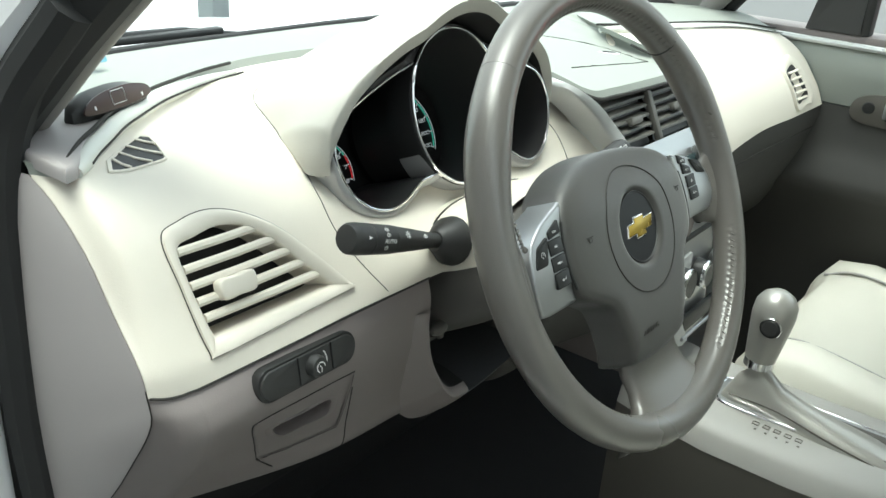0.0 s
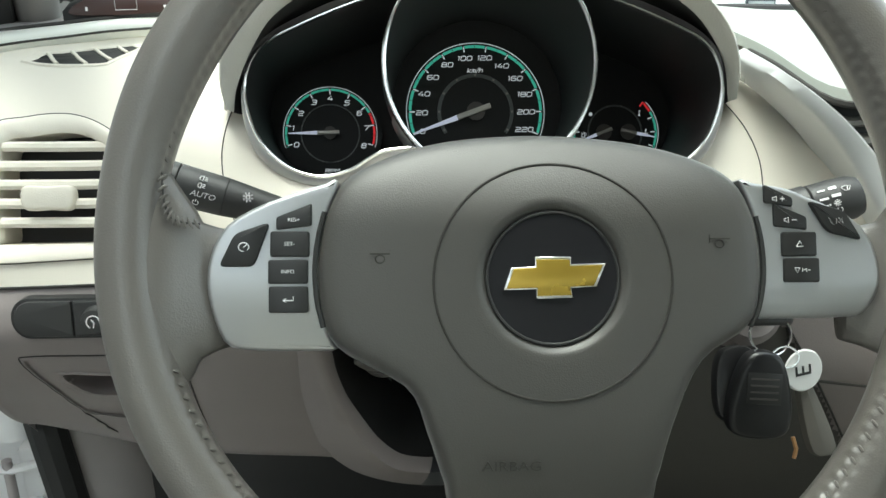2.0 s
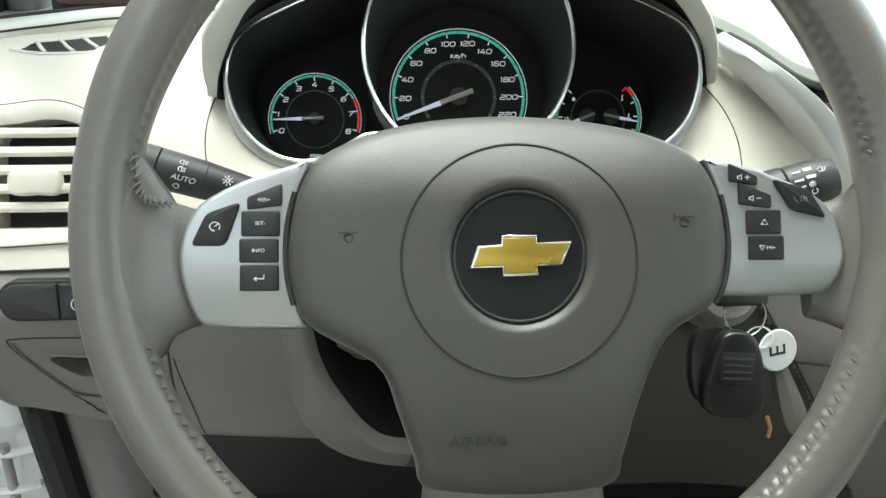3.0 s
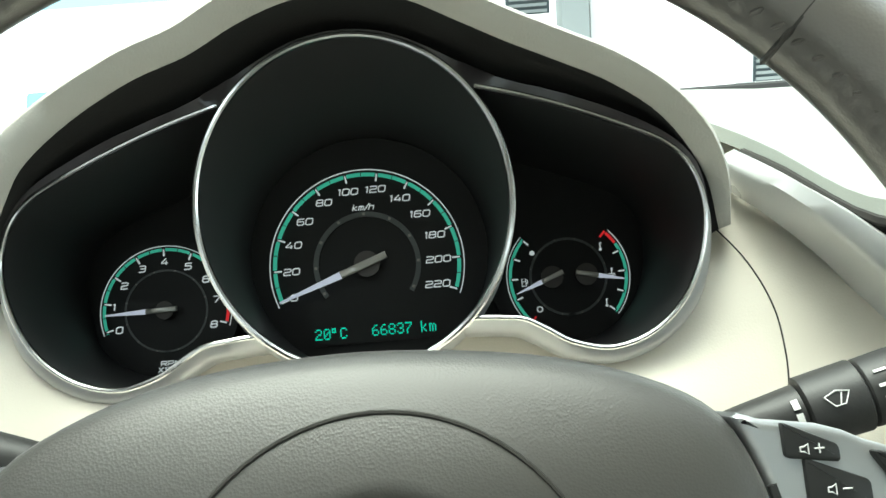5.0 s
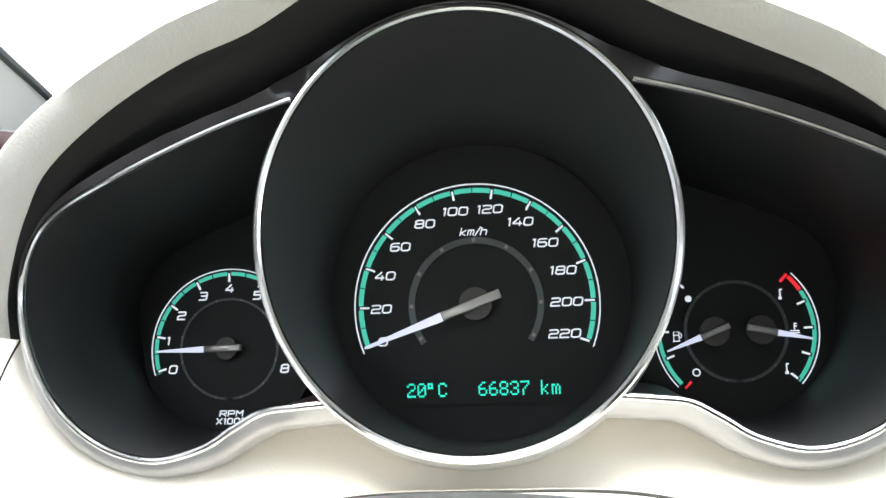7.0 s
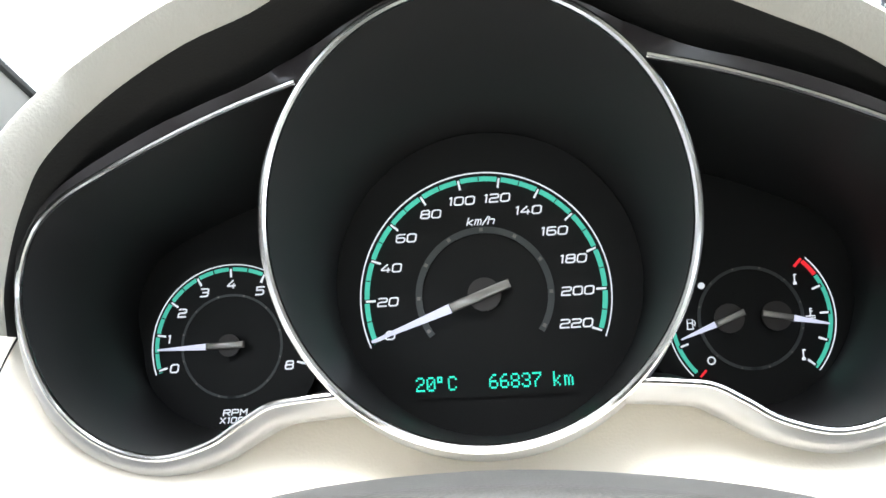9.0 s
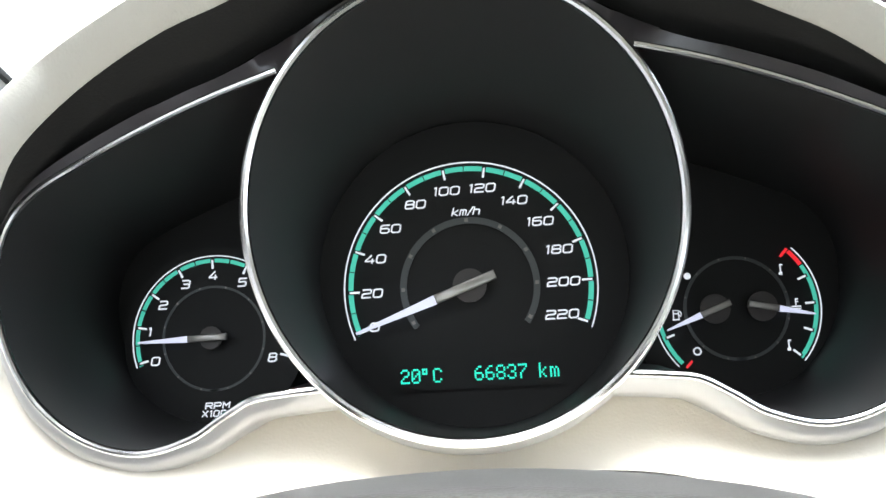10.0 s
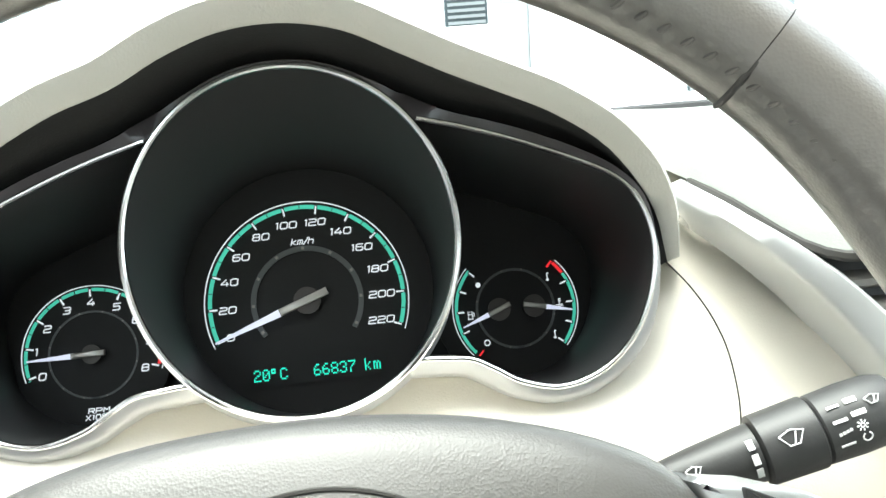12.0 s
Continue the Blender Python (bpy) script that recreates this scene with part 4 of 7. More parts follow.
        # leather spoke end
        secs = []
        for k, (x, hi, lo, zt, zb) in enumerate(((0.138, 0.0105, -0.041, -0.007, -0.020), (0.146, 0.0115, -0.0435, -0.0045, -0.017), (0.1525, 0.0135, -0.047, 0.0020, -0.014), (0.160, 0.0185, -0.053, 0.0085, -0.012), (0.165, 0.026, -0.060, 0.0120, -0.010), (0.170, 0.034, -0.068, 0.0139, -0.008), (0.1745, 0.040, -0.074, 0.0140, -0.006))):
            ring = []
            m = 24
            for j in range(m):
                a = 2 * math.pi * j / m
                ca, sa = math.cos(a), math.sin(a)
                e = (0.6, 0.6, 0.7, 0.85, 1.0, 1.0, 1.0)[k]
                yy = (hi + lo) / 2 + (hi - lo) / 2 * math.copysign(abs(ca) ** e, ca)
                zz = (zt + zb) / 2 + (zt - zb) / 2 * math.copysign(abs(sa) ** e, sa)
                xx = x - (0.006 * (abs(ca) ** 3) if k > 2 else 0)
                ring.append((side * xx, yy, zz))
            secs.append(ring)
        part("spoke_cover", loft("spoke_cover", secs, LEATHER, close=True, caps=True, angle=70), w, "leather covered spoke end")
    # lower spoke
    secs = []
    for y, half, zt, zb in ((-0.114, 0.0410, -0.0058, -0.026), (-0.1255, 0.0425, -0.0078, -0.026), (-0.140, 0.0440, -0.0045, -0.022), (-0.151, 0.051, 0.0005, -0.018), (-0.161, 0.066, 0.0065, -0.014), (-0.168, 0.084, 0.0095, -0.010), (-0.176, 0.100, 0.002, -0.006)):
        ring = []
        for j in range(28):
            a = 2 * math.pi * j / 28
            ca, sa = math.cos(a), math.sin(a)
            xx = half * math.copysign(abs(ca) ** 0.6, ca)
            ring.append((xx, y + 0.9 * xx * xx * (1 if y < -0.16 else 0.4), (zt + zb) / 2 + (zt - zb) / 2 * math.copysign(abs(sa) ** 0.6, sa)))
        secs.append(ring)
    part("lower_spoke", loft("lower_spoke", secs, LEATHER, close=True, caps=True, angle=70), w, "grey leather lower spoke")
    part("hub_back", lathe("hub_back", [(0.0, -0.09), (0.03, -0.09), (0.036, -0.04), (0.03, -0.01)], BLACK), w, "black hub back", Matrix.Translation((0, -0.03, 0)))
    for ob in w.children:
        ob.matrix_basis = (SHIFT if ob.name.startswith("rim") else HUB) @ ob.matrix_basis
    # laced stitching along the inside of the rim
    R, r = 0.1756, 0.0140
    bead = tube("stitch", [(0, -0.0024, -0.0006), (0, -0.0014, 0.0002), (0, 0, 0.0004), (0, 0.0014, 0.0002), (0, 0.0024, -0.0006)], [0.0004, 0.0007, 0.0008, 0.0007, 0.0004], STITCH, 6)
    angles = [10.25 + 2.15 * i for i in range(75)] + [-62.85 + 2.15 * i for i in range(20)] + [199.45 + 2.15 * i for i in range(20)]
    run = crom([(-0.1595, 0.030, 0.0080), (-0.1585, 0.0185, 0.0082), (-0.1562, 0.0115, 0.0070), (-0.1515, 0.0092, 0.0045), (-0.1450, 0.0088, 0.0010)], 12)
    part("spoke_seam", tube("spoke_seam", run, 0.0005, SEAMED, 6), w, "dark seam round the spoke end", SHIFT)
    for p, q in zip(run, run[1:]):
        turn = math.degrees(math.atan2(q.y - p.y, q.x - p.x))
        part("stitch", bead, w, at=SHIFT @ Matrix.Translation(p.lerp(q, 0.5) + Vector((0, 0, 0.0003))) @ pose(0, 0, 0, 0, 0, turn + 30))
    for a in angles:
        k = radians(lace(a))
        at = pose(0, 0, 0, 0, 0, a) @ Matrix.Translation(((R + (r - 0.0007) * math.cos(k)), 0, (r - 0.0007) * 1.06 * math.sin(k))) @ pose(0, 0, 0, 0, -lace(a) + 90, 0) @ pose(0, 0, 0, 0, 0, 62)
        part("stitch", bead, w, at=SHIFT @ at)


def height(x):
    return 0.0085 + 0.05 * max(0, abs(x) - 0.105) ** 1.1 * 2


def sliced(me):
    """Cuts a plate into strips, so that it can be bent."""
    bm = bmesh.new()
    bm.from_mesh(me)
    for y in (0.02, 0.01, 0.0, -0.01, -0.017, -0.024, -0.030, -0.036):
        bmesh.ops.bisect_plane(bm, geom=bm.verts[:] + bm.edges[:] + bm.faces[:], plane_co=(0, y, 0), plane_no=(0, 1, 0))
    bm.to_mesh(me)
    bm.free()
    for p in me.polygons:
        p.use_smooth = True
    me.set_sharp_from_angle(angle=radians(40))


def bend(me, side):
    for v in me.vertices:
        if v.co.z > 0:
            v.co.z += height(v.co.x) - 0.0085 - 1.5 * max(0.0, -0.010 - v.co.y) ** 1.6


SEAMED = mat("dark_leather_fold", (0.05, 0.048, 0.044), 0.6)
STITCH = mat("grey_thread", (0.135, 0.126, 0.115), 0.45, spec=0.5)
build_wheel()

# ---- the rest of the dashboard ----
def column_of(rows, x):
    """The fascia's profile at a place across the car."""
    j = min(range(len(rows[0])), key=lambda k: abs(rows[0][k].x - x))
    return [r[j] for r in rows]


def at_height(rows, x, z):
    prof = column_of(rows, x)
    for a, b in zip(prof, prof[1:]):
        if a.z >= z >= b.z:
            return a.y + (b.y - a.y) * (a.z - z) / max(1e-9, a.z - b.z)
    return prof[-1].y if z < prof[-1].z else prof[0].y


def at_depth(rows, x, y):
    prof = column_of(rows, x)
    for a, b in zip(prof, prof[1:]):
        if a.y >= y >= b.y:
            return a.z + (b.z - a.z) * (a.y - y) / max(1e-9, a.y - b.y)
    return prof[0].z


def on_face(rows, outline, n, lift):
    """A closed outline of (x, z) laid on the fascia, lifted towards the driver."""
    return [Vector((p.x, at_height(rows, p.x, p.z) - lift, p.z)) for p in crom([(x, 0, z) for x, z in outline], n, True)]


def groove(name, line, parent, radius=0.0009, closed=False):
    return part(name, tube(name, line, radius * 0.6, GROOVE, 6, closed), parent, "dark narrow seam")


def smooth_line(rows, points, n, lift=0.0):
    return [Vector((p.x, at_height(rows, p.x, p.z) - lift, p.z)) for p in crom([(x, 0, z) for x, z in points], n)]


def build_side_vent():
    v = thing("air_vent", "cream side air vent with open horizontal slats", "air vent")
    out, inn = on_face(fascia, VENT_OUT, 72, 0.0), on_face(fascia, VENT_IN, 72, 0.0)
    up = Vector((0, -1, 0.35)).normalized()
    rows = [out, [p + up * 0.0028 for p in [a.lerp(b, 0.06) for a, b in zip(out, inn)]], [a.lerp(b, 0.3) + up * 0.0034 for a, b in zip(out, inn)],
            [a.lerp(b, 0.8) + up * 0.0005 for a, b in zip(out, inn)], [a.lerp(b, 0.97) - up * 0.002 for a, b in zip(out, inn)], [p - up * 0.034 for p in inn]]
    part("vent_frame", loft("vent_frame", [r + [r[0]] for r in rows], CREAM, angle=50), v, "cream vent frame")
    groove("frame_seam", [p + up * 0.0003 for p in out], v, 0.0008, True)
    back = [p - up * 0.032 for p in inn]
    mid = sum(back, Vector()) / len(back)
    part("vent_duct", mesh_of("vent_duct", back + [mid], [(i, (i + 1) % len(back), len(back)) for i in range(len(back))], BLACK), v, "black vent duct")
    for i in range(5):
        z = 0.9520 + 0.0102 * i
        xs = [p.x for p in inn if abs(p.z - z) < 0.004]
        x0, x1 = min(xs) + 0.0005, max(xs) + 0.001
        secs = []
        for x in (x0, x0 + 0.002, (x0 + x1) / 2, x1 - 0.002, x1):
            yy = at_height(fascia, x, z)
            secs.append([(x, yy + 0.0046, z + 0.0032), (x, yy + 0.0026, z + 0.0024), (x, yy + 0.0012, z + 0.0002), (x, yy + 0.0016, z - 0.0022), (x, yy + 0.0032, z - 0.0030), (x, yy + 0.0120, z - 0.0044), (x, yy + 0.0120, z - 0.0010)])
        part("slat", loft("slat", secs, CREAM, close=True, caps=True), v)
    k = plate("thumb_tab", [(p.x, p.y) for p in crom([(-0.0135, -0.0065, 0), (0, -0.007, 0), (0.0135, -0.0065, 0), (0.0145, 0.0065, 0), (0, 0.007, 0), (-0.0145, 0.0065, 0)], 30, True)], -0.004, 0.0045, CREAM, 0.002, 3)
    part("thumb_tab", k, v, "cream thumb tab", pose(-0.266, at_height(fascia, -0.266, 0.9665) - 0.001, 0.9665, 68, 0, 0))


def build_small_vent():
    v = thing("demister_vent", "small cream wedge-shaped demister vent with angled slats", "air vent")
    tri = [Vector(p) for p in ((-0.2985, 0.0045, 0), (-0.2925, 0.0155, 0), (-0.266, 0.0385, 0), (-0.2445, 0.0525, 0), (-0.2395, 0.0495, 0), (-0.2455, 0.030, 0), (-0.2520, 0.0125, 0), (-0.2560, 0.0105, 0))]

    def lay(points, lift):
        return [Vector((p.x, p.y, at_depth(fascia, p.x, p.y) + lift)) for p in points]

    def ringed(points, k):
        mid = sum(points, Vector()) / len(points)
        return [mid + (p - mid) * k for p in points]
    fine = [a.lerp(b, k / 6) for a, b in zip(tri, tri[1:] + tri[:1]) for k in range(6)]
    o, m1, m2, i0 = lay(ringed(fine, 1.16), 0.0002), lay(ringed(fine, 1.13), 0.0012), lay(ringed(fine, 1.04), 0.0014), lay(fine, 0.0008)
    part("vent_frame", loft("vent_frame", [r + [r[0]] for r in (o, m1, m2, i0)], CREAM), v, "raised cream frame")
    m = lay(fine, 0.0006)
    mid = sum(m, Vector()) / len(m)
    part("vent_duct", mesh_of("vent_duct", m + [mid], [(i, (i + 1) % len(m), len(m)) for i in range(len(m))], BLACK), v, "black opening")
    along, across = Vector((0.617, -0.787, 0)), Vector((0.787, 0.617, 0))
    flat = [(p.dot(across), p.dot(along)) for p in fine]
    lo, hi = min(q[0] for q in flat), max(q[0] for q in flat)
    for k in range(4):
        s = lo + (hi - lo) * (k + 0.85) / 4.6
        hits = []
        for (s0, t0), (s1, t1) in zip(flat, flat[1:] + flat[:1]):
            if (s0 - s) * (s1 - s) < 0:
                hits.append(t0 + (t1 - t0) * (s - s0) / (s1 - s0))
        a, b = across * s + along * min(hits), across * s + along * max(hits)
        pts = lay([a.lerp(b, q) for q in (0, 0.5, 1)], 0.0014)
        part("slat", tube("slat", pts, 0.0016, CREAM, 8, squash=0.6), v)


def build_park_display():
    v = thing("parking_display", "dark pebble-shaped parking aid display on the upper pad", "display", pose(-0.254, 0.078, 1.0600, 0, 0, 20))
    secs = []
    for x in [-0.043 + 0.086 * i / 16 for i in range(17)]:
        s = max(0.12, (1 - (x / 0.0435) ** 2) ** 0.45)
        secs.append([(x, -0.012 * 0.8 * (0.4 + 0.6 * s), -0.008), (x, -0.010 * s - 0.002, 0.000), (x, -0.007 * s - 0.001, 0.012 * s - 0.002), (x, 0.002 * s, 0.016 * s - 0.003), (x, 0.012 * s, 0.012 * s - 0.003), (x, 0.016 * s, -0.008)])
    part("display_case", loft("display_case", secs, DARK, close=True, caps=True, angle=50), v, "charcoal case")
    face = plate("display_face", [(p.x, p.y) for p in crom([(-0.036, -0.004, 0), (-0.036, 0.002, 0), (-0.02, 0.0085, 0), (0.01, 0.0105, 0), (0.034, 0.0065, 0), (0.036, -0.002, 0), (0.0, -0.005, 0)], 36, True)], 0, 0.0012, mat("dark_red_lens", (0.05, 0.025, 0.022), 0.3), 0.0004)
    f = part("display_face", face, v, "dark red-brown lens", pose(0, -0.0102, 0.002, 72, 0, 0))
    sq = [Vector(p) for p in ((-0.0075, -0.0015, 0.0014), (0.0075, -0.0015, 0.0014), (0.0075, 0.0085, 0.0014), (-0.0075, 0.0085, 0.0014))]
    part("car_symbol", tube("car_symbol", sq, 0.0003, INK, 4, True), f, "white square outline")
    for x in (-0.027, 0.027):
        part("side_symbol", box("side_symbol", (x - 0.0008, -0.0015, 0.0012), (x + 0.0008, 0.0012, 0.0015), INK, 0), f)
    part("cable", tube("cable", crom([(-0.03, 0.012, 0.004), (-0.04, 0.03, 0.006), (-0.045, 0.06, 0.0)], 10), 0.0015, BLACK, 6), v, "thin black cable")


LOWER = [
    (-0.349, [(-0.096, 0.920), (-0.099, 0.905), (-0.090, 0.885), (-0.075, 0.862), (-0.057, 0.835), (-0.041, 0.813), (0.000, 0.760)]),
    (-0.338, [(-0.102, 0.918), (-0.111, 0.903), (-0.109, 0.881), (-0.091, 0.852), (-0.065, 0.818), (-0.036, 0.785), (0.010, 0.755)]),
    (-0.325, [(-0.105, 0.918), (-0.116, 0.904), (-0.118, 0.884), (-0.102, 0.854), (-0.077, 0.820), (-0.047, 0.785), (0.005, 0.757)]),
    (-0.305, [(-0.106, 0.918), (-0.117, 0.905), (-0.121, 0.888), (-0.108, 0.858), (-0.084, 0.825), (-0.055, 0.788), (0.00, 0.760)]),
    (-0.200, [(-0.1115, 0.923), (-0.120, 0.908), (-0.122, 0.888), (-0.116, 0.858), (-0.105, 0.822), (-0.092, 0.790), (-0.05, 0.780)]),
    (-0.100, [(-0.1195, 0.929), (-0.124, 0.910), (-0.122, 0.885), (-0.117, 0.855), (-0.108, 0.820), (-0.096, 0.784), (-0.05, 0.776)]),
]
lower = surface(LOWER, 90, 50)


def build_lower_panel():
    d = thing("lower_dash_panel", "taupe lower dash panel with a small drawer", "dashboard panel")
    tri = [(-0.263, 0.862), (-0.236, 0.8625), (-0.210, 0.862), (-0.209, 0.846), (-0.230, 0.8455), (-0.250, 0.846)]
    wide = [(-0.235 + (x + 0.235) * 1.13, 0.854 + (z - 0.854) * 1.13) for x, z in tri]
    ni, nj = len(lower), len(lower[0])
    verts = [p for r in lower for p in r]
    faces = []
    for i in range(ni - 1):
        for j in range(nj - 1):
            m = (lower[i][j] + lower[i + 1][j] + lower[i][j + 1] + lower[i + 1][j + 1]) / 4
            if not inside((m.x, m.z), wide):
                faces.append((i * nj + j, i * nj + j + 1, (i + 1) * nj + j + 1, (i + 1) * nj + j))
    k = len(verts)
    faces += [tuple(k + q for q in reversed(f)) for f in faces]
    verts += [v + Vector((0, 0.003, 0)) for v in verts]
    part("panel_skin", mesh_of("panel_skin", verts, faces, TAUPE, angle=50), d)
    groove("panel_seam", [p + Vector((0, -0.0016, 0.0003)) for p in crom([(x, pr[0][0], pr[0][1]) for x, pr in LOWER], 60)], d, 0.0014)
    # drawer
    o = [(-0.285, 0.8735), (-0.278, 0.8785), (-0.24, 0.879), (-0.192, 0.8785), (-0.188, 0.875), (-0.1895, 0.845), (-0.191, 0.824), (-0.195, 0.8225), (-0.23, 0.8225), (-0.258, 0.8225), (-0.263, 0.825), (-0.274, 0.848)]
    out = on_face(lower, o, 72, 0.0)
    mid = sum(out, Vector()) / len(out)
    part("drawer_front", loft("drawer_front", [r + [r[0]] for r in (
        [p + Vector((0, 0.002, 0)) for p in out], [p.lerp(mid, 0.02) + Vector((0, -0.0012, 0.0003)) for p in out], [p.lerp(mid, 0.06) + Vector((0, -0.0016, 0.0004)) for p in out])], TAUPE, angle=50), d, "taupe drawer front")
    groove("drawer_gap", [p + Vector((0, -0.0003, 0)) for p in out], d, 0.0008, True)
    groove("cover_gap", smooth_line(lower, [(-0.263, 0.8235), (-0.254, 0.814), (-0.244, 0.804)], 12, 0.0004), d, 0.0010)
    pl = on_face(lower, tri, 40, 0.0)
    c = sum(pl, Vector()) / len(pl)
    rows = [[p + (p - c) * 0.24 + Vector((0, -0.0004, 0)) for p in pl], [p + (p - c) * 0.12 + Vector((0, -0.0013, 0)) for p in pl], [p + Vector((0, -0.0010, 0)) for p in pl], [p + Vector((0, 0.005, 0.0005)) for p in pl], [p.lerp(c, 0.10) + Vector((0, 0.026, 0.002)) for p in pl], [p.lerp(c, 0.97) + Vector((0, 0.028, 0.002)) for p in pl]]
    part("drawer_grip", loft("drawer_grip", [r + [r[0]] for r in rows], TAUPE, angle=50), d, "recessed drawer grip")
    # end cap
    prof = [Vector((-0.3495, y, z)) for y, z in STATIONS[0][1]]
    edge = crom(prof, 24) + crom([(-0.3495, y, z) for y, z in LOWER[0][1]], 16)
    back = [Vector((-0.349 - 0.012 * math.sin(math.pi * min(1, i / 39)), 0.075, max(0.68, 1.040 - i * 0.0092))) for i in range(40)]
    rows = [[a.lerp(b, k) + Vector((-0.006 * math.sin(math.pi * k), 0, 0)) for a, b in zip(edge, back)] for k in (0, 0.03, 0.2, 0.5, 0.8, 1)]
    part("end_cap", loft("end_cap", rows, CAP, angle=50), d, "grey end cap of the dashboard")
    groove("cap_seam", [p + Vector((-0.0003, 0, 0)) for p in edge[22:]], d, 0.0008)
    # panel beside the column
    groove("cover_gap", smooth_line(lower, [(-0.186, 0.862), (-0.183, 0.835), (-0.177, 0.792)], 20, 0.0004), d, 0.0007)


GRIP = mat("dark_taupe", (0.10, 0.092, 0.08), 0.6)


def build_switch_pod():
    v = thing("light_switch_pod", "black pill-shaped switch pod with a round dimmer knob", "switch", pose(-0.2360, at_height(lower, -0.235, 0.9050) - 0.0005, 0.9050, 80, 0, 0))
    pill = [(-0.0475 + 0.011 - 0.011 * math.sin(a), 0.0125 * math.cos(a)) for a in (math.pi * i / 12 for i in range(13))] + [(0.0475 - 0.011 + 0.011 * math.sin(a), -0.0125 * math.cos(a)) for a in (math.pi * i / 12 for i in range(13))]
    part("pod_body", plate("pod_body", pill[::-1], -0.006, 0.0022, BLACK, 0.0008), v, "black pod")
    small = [(x * 0.955, y * 0.86) for x, y in pill]

    def slab(x0, x1):
        pts = [(min(max(x, x0), x1), y) for x, y in small]
        keep = []
        for p in pts:
            if not keep or (Vector(p) - Vector(keep[-1])).length > 1e-5:
                keep.append(p)
        return keep[::-1]
    part("blank_cover", plate("blank_cover", slab(-0.06, -0.0115), 0.001, 0.0042, DARK, 0.0012), v, "blank charcoal cover")
    part("knob_plate", plate("knob_plate", slab(-0.0105, 0.0205), 0.001, 0.0038, DARK, 0.0010), v, "charcoal knob plate")
    part("blank_cover", plate("blank_cover", slab(0.0215, 0.06), 0.001, 0.0042, DARK, 0.0012), v, "blank charcoal cover")
    k = part("dimmer_knob", lathe("dimmer_knob", [(0.0085, 0.003), (0.0082, 0.008), (0.0070, 0.0108), (0.0055, 0.0112), (0.0, 0.0112)], DARK), v, "round charcoal dimmer knob", Matrix.Translation((0.003, 0.0, 0)))
    part("dimmer_symbol", tube("dimmer_symbol", arc(0, 0, 0.0038, -150, 90, 16, 0.0114), 0.0004, INK, 5), k, "white dimmer symbol")
    part("dimmer_symbol", tube("dimmer_symbol", [(-0.001, 0.0015, 0.0114), (0.0005, -0.0005, 0.0114), (0, -0.0035, 0.0114)], 0.0004, INK, 5), k)
    part("dimmer_scale", tube("dimmer_scale", arc(0.003, 0, 0.0125, 55, 125, 14, 0.004), 0.0005, INK, 5), v, "white curved scale")


def build_fascia_seams():
    for pts in ([(-0.157, 1.018), (-0.1625, 1.003), (-0.164, 0.985), (-0.160, 0.966), (-0.152, 0.948), (-0.142, 0.929)], [(0.158, 1.018), (0.169, 1.003), (0.1755, 0.985), (0.176, 0.966), (0.172, 0.948), (0.165, 0.925)]):
        groove("apron_seam", smooth_line(fascia, pts, 30, 0.0003), dash, 0.0006)


# ---- column, stalks, key ----
TRAY = mat("dark_slate_plastic", (0.056, 0.058, 0.062), 0.5, grain=0.2)
# Brown plastic, its colour darkened further for the shade under the dash.
UNDERDASH = mat("shade_darkened_plastic", (0.062, 0.058, 0.053), 0.6, grain=0.3, scale=900)
SHROUD = mat("dark_taupe_plastic", (0.11, 0.104, 0.096), 0.55, grain=0.3, scale=900)


